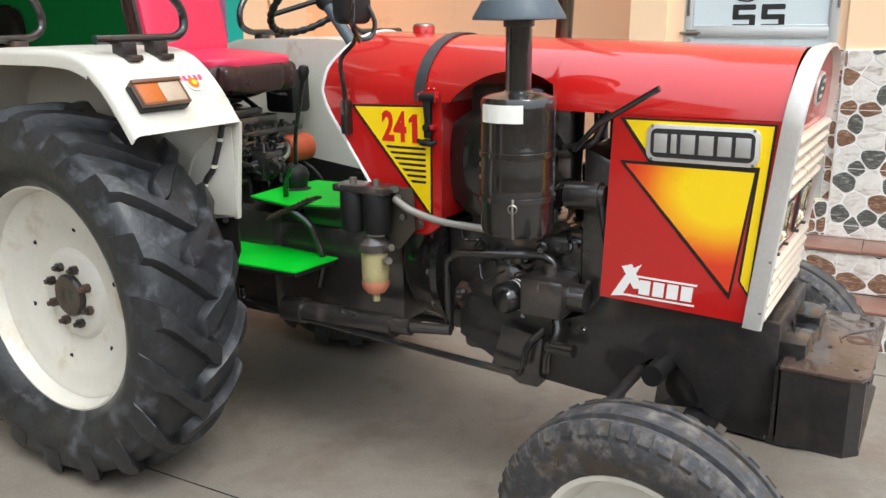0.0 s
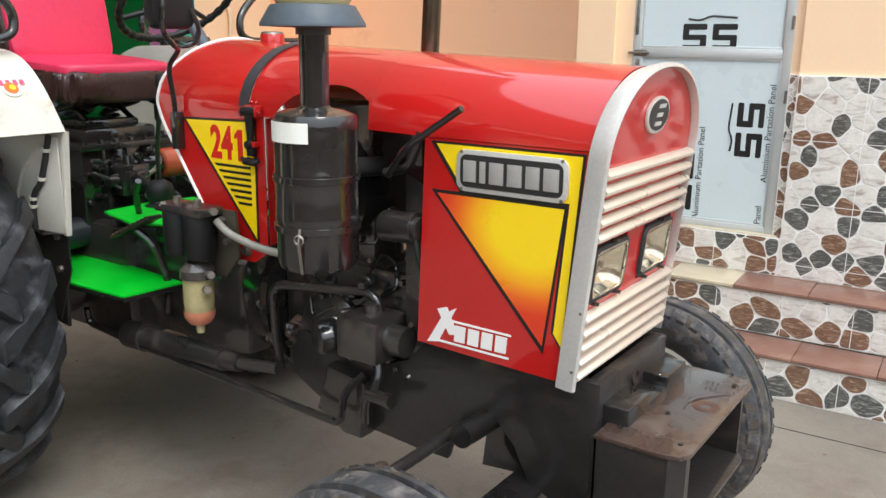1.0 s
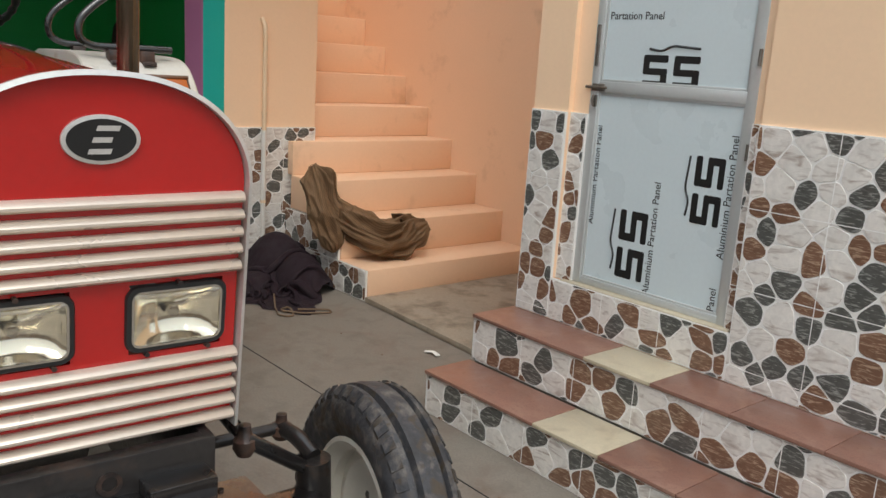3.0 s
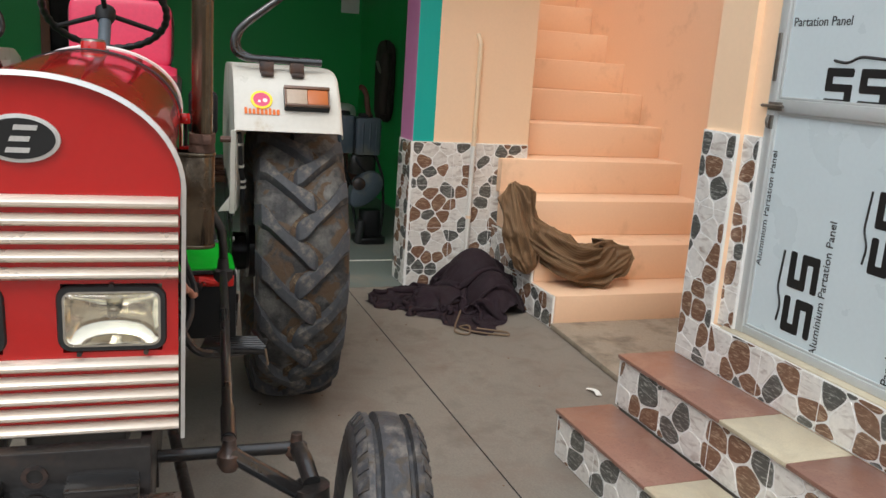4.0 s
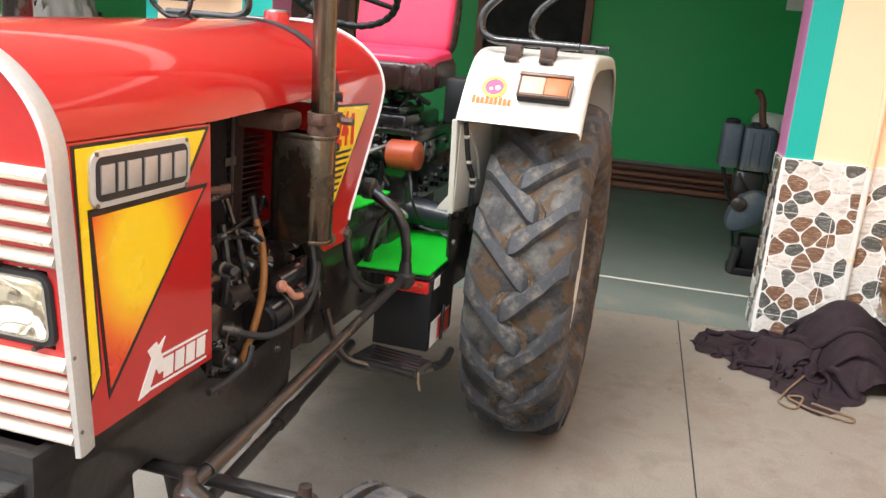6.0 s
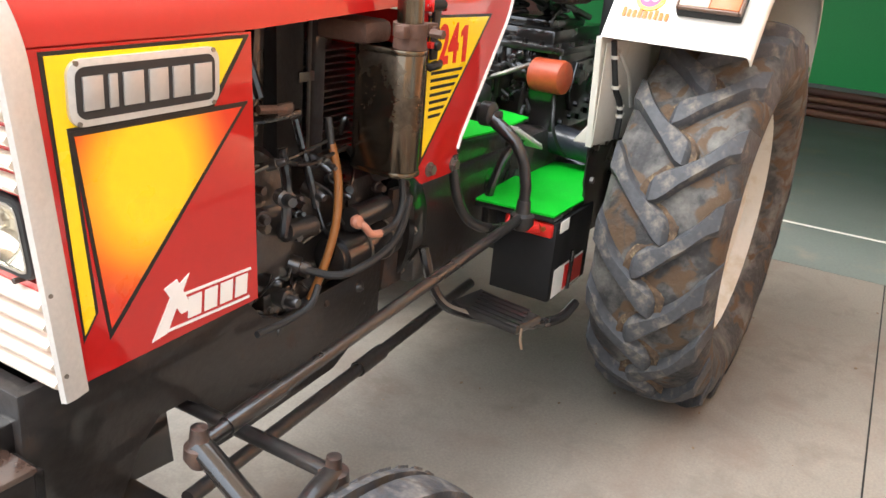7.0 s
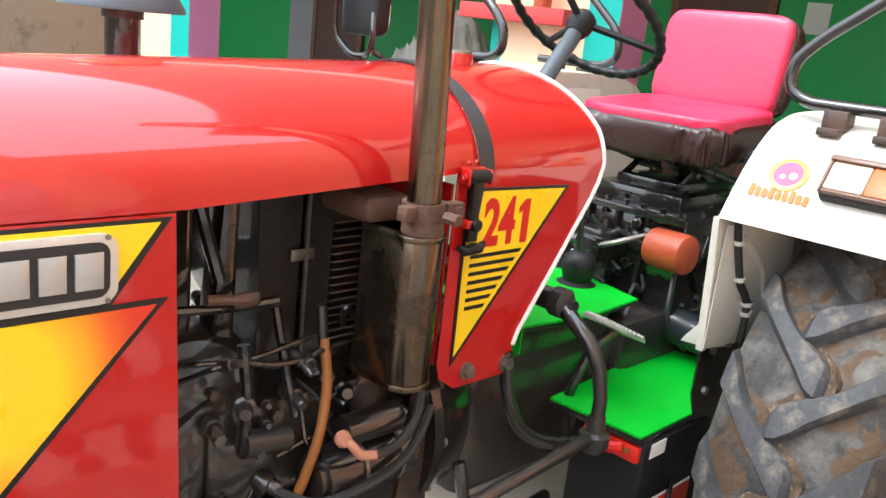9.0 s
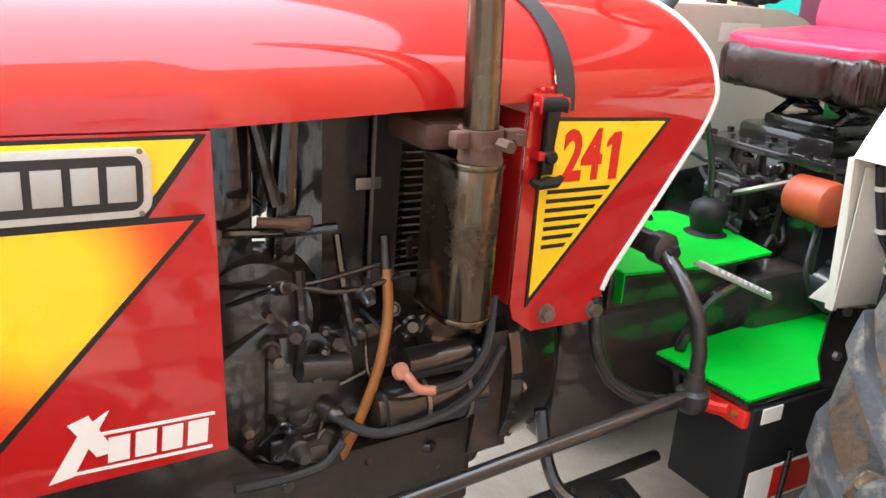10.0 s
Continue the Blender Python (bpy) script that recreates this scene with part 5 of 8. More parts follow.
part("precleaner_bowl", lathe(B(), [(0.0, 1.6), (0.082, 1.6), (0.088, 1.612), (0.088, 1.70), (0.082, 1.712), (0.0, 1.712)], (AX, AY, 0), (0, 0, 1), 36), BOWL, ac, "yellowed clear pre-cleaner bowl")
part("precleaner_lid", lathe(B(), [(0.0, 1.75), (0.05, 1.748), (0.095, 1.73), (0.1, 1.71), (0.0, 1.708)], (AX, AY, 0), (0, 0, 1), 36), BLACK, ac, "black pre-cleaner lid")
bm = B()
V = []
for i in range(9):
    a = radians(-127 + i * 8.8)
    V.append([Vector((AX + 0.1042 * math.cos(a), AY + 0.1042 * math.sin(a), z)) for z in (1.293, 1.340)])
grid(bm, V)
part("paper_label", bm, PAPER, ac, "white paper label")
for a in (-70, 120):
    bm = B()
    ca, sa = math.cos(radians(a)), math.sin(radians(a))
    tube(bm, [(AX + 0.106 * ca, AY + 0.106 * sa, 1.095), (AX + 0.116 * ca, AY + 0.116 * sa, 1.06), (AX + 0.106 * ca, AY + 0.106 * sa, 1.01), (AX + 0.1 * ca, AY + 0.1 * sa, 0.985)], 0.004, 6, 0.01)
    lathe(bm, [(0.01, 0), (0.014, 0.003), (0.01, 0.006)], (AX + 0.112 * ca, AY + 0.112 * sa, 1.07), (ca, sa, 0), 12)
    part("wire_clip", bm, STEEL, ac, "wire bail clip")
bm = box(B(), 1.30, 1.325, -0.40, -0.25, 1.08, 1.24, 0.004)
box(bm, 1.325, 1.38, -0.37, -0.32, 1.08, 1.10, 0.003)
part("cleaner_bracket", bm, BLACK, ac, "black air cleaner bracket")
for z in (1.13, 1.165, 1.2):
    part("bracket_bolt", cyl(B(), (1.312, -0.40, z), (1.312, -0.41, z), 0.009, n=10), STEEL, ac)
part("intake_hose", tube(B(), [(1.41, -0.33, 1.21), (1.41, -0.28, 1.21), (1.42, -0.16, 1.2)], 0.026, 14, 0.03), RUBBER_HOSE, ac, "black rubber intake hose")
part("control_rod", tube(B(), [(1.53, -0.27, 1.2), (1.60, -0.29, 1.275), (1.771, -0.305, 1.379)], 0.0085, 8, 0.02), BLACK, ac, "thin black control rod")
part("control_rod", tube(B(), [(1.5, -0.24, 1.2), (1.58, -0.25, 1.22), (1.62, -0.25, 1.31)], 0.012, 8, 0.03), BLACK, ac, "bent black stay")
bm = cyl(B(), (1.50, -0.24, 1.065), (1.60, -0.24, 1.07), 0.04, n=20)
cyl(bm, (1.60, -0.24, 1.07), (1.615, -0.24, 1.07), 0.03, n=16)
part("alternator", bm, CAST, engine, "black alternator")
part("fan_belt", tube(B(), [(1.6, -0.255, 1.09), (1.605, -0.255, 1.05), (1.625, -0.22, 0.86), (1.62, -0.19, 0.86), (1.6, -0.22, 1.09)], 0.008, 6, 0.02), RUBBER_HOSE, engine, "black fan belt")
part("front_case", prism(B(), [(1.53, 0.66), (1.63, 0.70), (1.63, 1.16), (1.53, 1.2)], -0.2, 0.04, "xz", 0.01), CAST, engine, "black engine front case")
part("top_case", box(B(), 1.12, 1.38, -0.14, -0.03, 0.9, 1.36, 0.02), CAST, engine, "black engine top case")

# right side ancillaries
part("oil_pipe", tube(B(), [(1.10, -0.24, 0.58), (1.105, -0.26, 0.69), (1.11, -0.27, 0.825), (1.14, -0.27, 0.85), (1.42, -0.22, 0.868), (1.455, -0.215, 0.845), (1.46, -0.21, 0.78)], 0.0135, 10, 0.03), BLACK, engine, "bent black oil pipe")
flt = lathe(B(), [(0.0, 0.105), (0.03, 0.104), (0.043, 0.096), (0.047, 0.085), (0.047, 0.01), (0.04, 0.0), (0.0, 0.0)], (1.362, -0.226, 0.744), (-0.45, -0.9, -0.05), 28)
part("oil_filter", flt, BLACK, engine, "glossy black spin-on oil filter")
for h in (0.022, 0.036):
    part("filter_print", lathe(B(), [(0.0475, h), (0.048, h + 0.001), (0.048, h + 0.006), (0.0475, h + 0.007)], (1.362, -0.226, 0.744), (-0.45, -0.9, -0.05), 28), DECAL_WHITE, engine, "white printed ring")
bm = box(B(), 1.38, 1.52, -0.31, -0.17, 0.70, 0.82, 0.015)
cyl(bm, (1.5, -0.24, 0.76), (1.57, -0.24, 0.76), 0.045, 0.04, 18)
cyl(bm, (1.45, -0.24, 0.81), (1.45, -0.24, 0.845), 0.02, n=12)
part("injection_pump", bm, CAST, engine, "black injection pump")
part("drain_elbow", tube(B(), [(1.47, -0.24, 0.70), (1.49, -0.26, 0.64), (1.46, -0.28, 0.58), (1.46, -0.28, 0.52)], 0.014, 10, 0.03), BLACK, engine, "black elbow pipe")
part("drain_stub", cyl(B(), (1.46, -0.27, 0.60), (1.55, -0.28, 0.605), 0.02, n=14), BLACK, engine, "black pipe stub")
part("crank_cover", lathe(B(), [(0.0, 0.03), (0.1, 0.028), (0.12, 0.015), (0.125, 0.0)], (1.25, -0.165, 0.70), (0, -1, 0), 32), CAST, engine, "black round cover")
part("sump_lug", prism(B(), [(1.26, 0.50), (1.36, 0.45), (1.42, 0.45), (1.44, 0.62), (1.3, 0.64)], -0.26, -0.18, "xz", 0.01), CAST, engine, "black mounting lug")
filt = part("filter_head", box(B(), 0.80, 1.0, -0.42, -0.33, 1.045, 1.07, 0.006), CAST, tractor, "black twin fuel filter head")
for x in (0.855, 0.945):
    part("filter_can", lathe(B(), [(0.0, 1.05), (0.042, 1.05), (0.045, 1.04), (0.045, 0.93), (0.04, 0.918), (0.0, 0.915)], (x, -0.378, 0), (0, 0, 1), 24), PLASTIC, filt, "black fuel filter can")
    bolt(filt, (x, -0.378, 1.07), (x, -0.378, 1.088), 0.012, STEEL)
part("filter_bracket", prism(B(), [(0.94, 1.06), (1.05, 1.06), (1.06, 0.93), (1.0, 0.86), (0.94, 0.86)], -0.335, -0.325, "xz", 0.002), OLIVE, filt, "dull olive filter bracket")
for x, z in ((1.02, 0.97), (1.0, 1.03)):
    bolt(filt, (x, -0.335, z), (x, -0.35, z), 0.011, STEEL)
part("bowl_head", lathe(B(), [(0.0, 0.905), (0.03, 0.905), (0.05, 0.885), (0.052, 0.86), (0.0, 0.855)], (0.935, -0.385, 0), (0, 0, 1), 24), CAST, filt, "black sediment bowl head")
part("sediment_bowl", lathe(B(), [(0.0, 0.858), (0.044, 0.858), (0.045, 0.79), (0.042, 0.74), (0.03, 0.722), (0.014, 0.718), (0.012, 0.69), (0.0, 0.69)], (0.935, -0.385, 0), (0, 0, 1), 24), BOWL, filt, "yellowed sediment bowl with fuel")
part("fuel_level", lathe(B(), [(0.0455, 0.762), (0.0462, 0.755), (0.0435, 0.738), (0.031, 0.7205)], (0.935, -0.385, 0), (0, 0, 1), 24), FUEL_RED, filt, "pinkish fuel in the bowl")
part("fuel_line", tube(B(), [(1.0, -0.36, 1.03), (1.05, -0.36, 1.0), (1.14, -0.33, 0.965), (1.27, -0.31, 0.955), (1.36, -0.3, 0.95)], 0.0115, 10, 0.05), LINE_GREY, filt, "dull grey fuel line")
filt.location = (-0.045, 0.03, -0.012)
for p0 in ((1.0, -0.375, 1.06), (0.985, -0.385, 0.875), (0.985, -0.40, 0.835), (0.81, -0.40, 1.06)):
    bm = cyl(B(), p0, (p0[0] + 0.025, p0[1] - 0.012, p0[2] + 0.005), 0.012, n=6)
    part("banjo_bolt", bm, STEEL, filt, "steel union bolt")
part("clutch_rod", tube(B(), [(0.26, -0.33, 0.62), (0.25, -0.32, 0.565), (0.44, -0.312, 0.545), (1.395, -0.31, 0.508), (1.405, -0.305, 0.60), (1.45, -0.27, 0.655)], 0.0115, 8, 0.03), BLACK, tractor, "long black control rod")
bm = cyl(B(), (0.52, -0.29, 0.56), (0.91, -0.29, 0.575), 0.036, n=20)
cyl(bm, (0.44, -0.29, 0.557), (0.53, -0.29, 0.56), 0.046, n=20)
cyl(bm, (0.91, -0.29, 0.575), (0.98, -0.29, 0.58), 0.028, n=16)
cyl(bm, (0.98, -0.29, 0.58), (1.12, -0.27, 0.59), 0.018, n=14)
part("side_linkage", bm, CAST, tractor, "black clutch linkage tube")

# front axle, knuckles and steering rods
bm = box(B(), 1.86, 1.965, -0.56, 0.56, 0.375, 0.46, 0.008)
prism(bm, [(1.78, 0.62), (1.90, 0.62), (1.96, 0.46), (1.76, 0.44)], -0.17, 0.17, "xz", 0.01)
axle = part("front_axle", bm, BLACK, tractor, "black box-section front axle")
part("pivot_pin", cyl(B(), (1.72, 0, 0.53), (2.06, 0, 0.53), 0.04, n=20), BLACK, axle, "black axle pivot")
part("cross_tube", cyl(B(), (1.80, -0.33, 0.6), (1.80, 0.0, 0.585), 0.03, n=16), BLACK, axle, "black cross tube")
for side in (-1, 1):
    bm = cyl(B(), (1.87, side * 0.575, 0.30), (1.87, side * 0.565, 0.53), 0.045, n=20)
    cyl(bm, (1.87, side * 0.56, 0.35), (FX, side * 0.70, FZ), 0.035, n=16)
    kn = part("steering_knuckle", bm, BLACK_DUSTY, axle, "black steering knuckle")
    part("knuckle_arm", tube(B(), [(1.87, side * 0.566, 0.535), (1.80, side * 0.556, 0.562), (1.73, side * 0.545, 0.562)], 0.022, 10, 0.03), BLACK_DUSTY, axle, "black track rod arm")
    part("ball_joint", lathe(B(), [(0, 0.04), (0.014, 0.038), (0.016, 0.012), (0.028, 0.008), (0.03, -0.015), (0.018, -0.032), (0, -0.035)], (1.73, side * 0.545, 0.562), (0, 0, 1), 18), RUSTY, axle, "worn ball joint")
part("steering_arm", tube(B(), [(1.883, 0.370, 0.635), (1.88, 0.41, 0.605), (1.87, 0.555, 0.50)], 0.024, 10, 0.02, squash=0.8), BLACK, axle, "black steering arm")
part("ball_joint", lathe(B(), [(0, 0.04), (0.015, 0.037), (0.018, 0.01), (0.027, 0.0), (0.028, -0.022), (0.018, -0.04), (0, -0.043)], (1.883, 0.371, 0.632), (0, 0, 1), 20), RUSTY, axle, "worn drag link ball joint")
part("track_rod", tube(B(), [(1.73, 0.545, 0.562), (1.73, -0.545, 0.562)], 0.016, 12), BLACK_DUSTY, axle, "black track rod")
part("drag_link", tube(B(), [(1.883, 0.371, 0.632), (1.72, 0.375, 0.650), (0.712, 0.400, 0.762)], 0.0148, 12), BLACK, tractor, "long worn drag link")
part("drag_link_sleeve", cyl(B(), (1.82, 0.373, 0.639), (1.68, 0.376, 0.655), 0.0185, n=14), BLACK, tractor, "drag link sleeve")
for side in (1,):
    bm = tube(B(), [(1.84, side * 0.29, 0.455), (1.2, side * 0.225, 0.437), (0.5, side * 0.15, 0.415)], 0.016, 12)
    cyl(bm, (1.22, side * 0.227, 0.4375), (1.10, side * 0.2145, 0.434), 0.021, n=12)
    part("radius_rod", bm, BLACK_DUSTY, tractor, "worn radius rod of the front axle")
part("drop_arm", tube(B(), [(0.722, 0.262, 1.03), (0.728, 0.30, 1.01), (0.735, 0.362, 0.975), (0.722, 0.39, 0.92), (0.712, 0.40, 0.85), (0.712, 0.40, 0.77)], [0.019, 0.0185, 0.0175, 0.0165, 0.016, 0.016], 12), BLACK, tractor, "bent black steering drop arm")
part("drop_arm_pivot", lathe(cyl(cyl(B(), (0.72, 0.16, 1.03), (0.722, 0.245, 1.03), 0.026, n=18), (0.722, 0.29, 1.03), (0.722, 0.305, 1.03), 0.015, n=6), [(0.0, 0.045), (0.024, 0.043), (0.034, 0.034), (0.034, 0.006), (0.028, 0.0), (0.0, 0.0)], (0.722, 0.245, 1.03), (0, 1, 0), 20), BLACK_DUSTY, tractor, "black drop arm pivot")
part("ball_joint", lathe(B(), [(0, 0.05), (0.018, 0.046), (0.022, 0.01), (0.034, 0.004), (0.034, -0.022), (0.02, -0.04), (0, -0.042)], (0.712, 0.40, 0.764), (0, 0, 1), 18), BLACK_DUSTY, tractor, "drop arm ball joint")
part("bent_guard_rod", tube(B(), [(0.87, 0.25, 0.94), (0.862, 0.265, 0.83), (0.83, 0.285, 0.755), (0.77, 0.315, 0.72), (0.66, 0.33, 0.70)], 0.015, 10, 0.06), BLACK, tractor, "bent black stay")

# foot boards with green mats, battery box, pedals
for side in (-1, 1):
    S = lambda pts: [(x, side * y) for x, y in pts]
    mat_poly = [(0.609, 0.195), (0.592, 0.447 if side > 0 else 0.405), (0.27, 0.445 if side > 0 else 0.42), (0.22, 0.43), (-0.08, 0.27), (-0.06, 0.17), (0.2, 0.16)]
    fb = part("foot_board", prism(B(), S(mat_poly), 0.722, 0.738, "xy", 0.002), BLACK, tractor, "black foot board")
    part("foot_mat", prism(B(), S(toothed(mat_poly)), 0.738, 0.744, "xy"), GREEN_MAT, fb, "bright green ribbed mat")
    part("board_bracket", prism(B(), [(0.33, 0.60), (0.355, 0.92), (0.22, 0.92), (0.18, 0.62)], side * 0.435 - 0.006, side * 0.435 + 0.006, "xz", 0.002), BLACK, fb, "black foot board bracket")
upper = [(0.70, -0.14), (0.70, 0.155), (0.47, 0.185), (0.23, 0.165), (0.19, 0.0), (0.21, -0.2), (0.45, -0.26)]
um = part("gearbox_cover", prism(B(), upper, 0.918, 0.926, "xy", 0.002), BLACK, tractor, "black gearbox cover plate")
part("foot_mat", prism(B(), toothed(upper), 0.926, 0.932, "xy"), GREEN_MAT, um, "bright green mat round the gear lever")
part("cover_column", box(B(), 0.3, 0.72, -0.13, 0.13, 0.82, 0.918, 0.01), CAST, um, "black gearbox top")
bm = lathe(B(), [(0.06, 0.928), (0.058, 0.945), (0.04, 0.955), (0.045, 0.975), (0.05, 1.0), (0.042, 1.025), (0.02, 1.04), (0.0, 1.042)], (0.275, -0.012, -0.014), (0, 0, 1), 24)
part("lever_dome", bm, PLASTIC, um, "black gear lever dome")
part("gear_lever", tube(B(), [(0.275, -0.012, 0.99), (0.285, -0.02, 1.12), (0.345, -0.04, 1.30), (0.365, -0.045, 1.36)], 0.0085, 8, 0.05), BLACK, um, "thin black gear lever")
part("gear_knob", lathe(B(), [(0, 0.03), (0.016, 0.026), (0.021, 0.01), (0.018, -0.012), (0.01, -0.03), (0, -0.03)], (0.368, -0.046, 1.375), (0.1, 0, 1), 16), PLASTIC, um, "black gear knob")
part("range_lever", tube(B(), [(0.34, -0.15, 0.93), (0.37, -0.18, 1.0), (0.42, -0.2, 1.06)], 0.011, 8, 0.03), BLACK, um, "short black range lever")
for side in (-1, 1):
    bm = B()
    prism(bm, [(0.36, 0.868), (0.575, 0.962), (0.575, 0.972), (0.36, 0.879)], side * 0.255 - 0.03, side * 0.255 + 0.03, "xz", 0.003)
    pd = part("pedal", bm, ALU if side > 0 else RUSTY, tractor, "worn bare metal foot pedal")
    for i in range(10):
        x = 0.368 + i * 0.0205
        part("pedal_rib", box(B(), x, x + 0.008, side * 0.255 - 0.029, side * 0.255 + 0.029, 0.872 + (x - 0.36) * 0.437, 0.886 + (x - 0.36) * 0.437), ALU if side > 0 else RUSTY, pd)
    part("pedal_arm", tube(B(), [(0.45, side * 0.255, 0.918), (0.52, side * 0.23, 0.87), (0.56, side * 0.21, 0.74), (0.5, side * 0.18, 0.62)], 0.013, 8, 0.05), BLACK, pd, "black pedal arm")
part("mat_flap", box(B(), 0.70, 0.704, 0.03, 0.155, 0.862, 0.931), GREEN_MAT, um, "green mat flap")

batt = part("battery_box", box(B(), 0.285, 0.578, 0.255, 0.455, 0.465, 0.72, 0.006), PLASTIC, tractor, "black battery box under the foot board")
part("warning_label", box(B(), 0.33, 0.555, 0.455, 0.4565, 0.472, 0.565), PAPER, batt, "white label")
part("label_print", box(B(), 0.33, 0.475, 0.4565, 0.4575, 0.48, 0.558), DECAL_RED, batt, "red label print")
part("white_tag", box(B(), 0.49, 0.553, 0.455, 0.4572, 0.682, 0.718), PAPER, batt, "white tag")
part("battery_strap", tube(B(), [(0.44, 0.46, 0.47), (0.44, 0.464, 0.60)], 0.007, 8), BLACK, batt, "black hold-down rod")
part("battery_top", box(B(), 0.57, 0.592, 0.29, 0.445, 0.672, 0.715, 0.006), RED_CAP, batt, "red battery top")
part("terminal_clamp", tube(B(), [(0.60, 0.41, 0.703), (0.612, 0.37, 0.692), (0.617, 0.315, 0.707)], 0.014, 8, 0.02), RED_CAP, batt, "red terminal clamp")
for y in (0.405, 0.42):
    bolt(batt, (0.592, y, 0.70), (0.602, y, 0.70), 0.007, COPPER)
step = part("mounting_step", prism(B(), [(0.925, 0.318), (0.955, 0.53), (0.85, 0.55), (0.80, 0.34)], 0.528, 0.556, "xy", 0.007), BLACK, tractor, "black ribbed mounting step")
for k in range(5):
    x = 0.825 + 0.024 * k
    part("step_rib", tube(B(), [(x, 0.36 + 0.005 * k, 0.557), (x + 0.022, 0.515 + 0.005 * k, 0.557)], 0.004, 6), BLACK, step)
part("step_hanger", tube(B(), [(0.965, 0.24, 0.70), (0.962, 0.27, 0.60), (0.955, 0.31, 0.545), (0.91, 0.40, 0.522), (0.82, 0.52, 0.505), (0.68, 0.545, 0.48), (0.535, 0.527, 0.472)], 0.0145, 8, 0.05), BLACK, step, "bent black step hanger")
part("dry_straw", tube(B(), [(0.935, 0.535, 0.545), (0.945, 0.54, 0.515), (0.94, 0.545, 0.49)], 0.004, 5), ROPE, step, "wisp of dry straw hanging from the step")

# fenders with lamps, stickers and grab rails
PROF = [(-0.74, 1.12), (-0.72, 1.26), (-0.66, 1.37), (-0.56, 1.45), (-0.44, 1.483), (-0.2, 1.488), (0.08, 1.486), (0.18, 1.478), (0.25, 1.455), (0.31, 1.41), (0.36, 1.355), (0.40, 1.30), (0.437, 1.245)]
PROF = [(p.x, p.z) for p in round_path([(x, 0, z) for x, z in PROF], 0.03, 2)]


def fender(side):
    y0, y1 = 0.452, 0.866
    bm = B()
    rows = []
    for x, z in PROF:
        # the outer edge turns down round a small radius
        row = [Vector((x, side * y0, z)), Vector((x, side * (y0 + 0.2), z))]
        for k in range(5):
            a = k / 4 * math.pi / 2
            row.append(Vector((x - (0.012 * (1 - math.cos(a)) if x > 0.25 else 0), side * (y1 - 0.02 + 0.02 * math.sin(a)), z - 0.02 * (1 - math.cos(a)))))
        row.append(Vector((x - (0.02 if x > 0.25 else 0), side * y1, z - (0.05 if x < 0.25 else 0.024))))
        rows.append(row)
    grid(bm, rows)
    thicken(bm, 0.004)
    f = part("fender", bm, WHITE, tractor, "off-white sheet metal fender")
    inner = [(x, z - 0.004) for x, z in PROF] + [(0.382, 0.92), (0.25, 0.90), (-0.1, 0.98), (-0.45, 0.95), (-0.6, 1.0)]
    part("inner_plate", prism(B(), inner, *sorted((side * 0.448, side * 0.453))), WHITE, f, "off-white inner fender plate")
    part("fender_flange", prism(B(), [(0.430, 1.243), (0.393, 0.915), (0.378, 0.915), (0.412, 1.243)], *sorted((side * 0.434, side * 0.454)), "xz", 0.002), WHITE, f, "off-white stiffening flange")
    part("fender_bracket", prism(B(), [(0.386, 0.94), (0.388, 0.80), (0.30, 0.62), (0.02, 0.60), (-0.25, 0.70), (-0.3, 1.0), (0.25, 0.935)], *sorted((side * 0.441, side * 0.4475)), "xz", 0.002), BLACK, f, "black steel fender bracket")
    for bx, bz in ((0.335, 0.905), (0.26, 0.91), (0.335, 0.80)):
        part("bracket_bolt", cyl(B(), (bx, side * 0.436, bz), (bx, side * 0.458, bz), 0.011, n=6), STEEL, f, "bare steel bolt")
    # added plate, slanted outwards to the tyre so the inner side catches more light
    part("fold_plate", prism(B(), [(0.40, side * 0.456), (0.40, side * 0.459), (0.12, side * 0.503), (0.12, side * 0.500)], 0.925, 1.225, "xy", 0.001), WHITE, f, "off-white slanted plate added inside the fender to catch light")
    part("fold_rib", tube(B(), [(0.33, side * 0.472, 1.20), (0.24, side * 0.487, 1.12), (0.20, side * 0.493, 1.02)], 0.006, 6, 0.03), WHITE, f, "pressed rib")
    part("wiring_hose", tube(B(), [(0.372, side * 0.468, 1.23), (0.355, side * 0.472, 1.17), (0.325, side * 0.48, 1.08), (0.295, side * 0.487, 1.05), (0.28, side * 0.49, 1.0), (0.28, side * 0.488, 0.93)], 0.0095, 8, 0.025), RUBBER_HOSE, f, "black wiring hose")
    for x, y, z in ((0.357, 0.472, 1.185), (0.33, 0.479, 1.095), (0.285, 0.489, 1.03), (0.281, 0.489, 1.005)):
        part("hose_clip", lathe(B(), [(0.0105, -0.005), (0.014, -0.005), (0.014, 0.005), (0.0105, 0.005)], (x, side * y, z), (0.2, 0, 1), 12, True), CREAM, f, "hose clip")
    if side > 0:
        part("flange_foot", prism(B(), [(0.436, 0.985), (0.436, 0.925), (0.392, 0.922), (0.40, 0.936)], 0.386, 0.390, "yz", 0.001), WHITE, f, "off-white bent foot of the flange")
    if side < 0:
        part("paper_sticker", box(B(), -0.32, -0.14, -0.4478, -0.4465, 1.378, 1.436), PAPER, f, "white paper sticker on the inner plate")
    # front face frame: u across, v up the slope, w out of it
    d = Vector((0.126, 0, -0.165)).normalized()
    n = Vector((-d.z, 0, d.x))
    M = Matrix(((0, -d.x, n.x, 0.345), (1, 0, 0, 0), (0, -d.z, n.z, 1.372), (0, 0, 0, 1)))

    def put(bm):
        bmesh.ops.transform(bm, matrix=M, verts=bm.verts)
        return bm
    c = side * 0.725
    M = M @ Matrix.Translation((0, -0.02, 0))
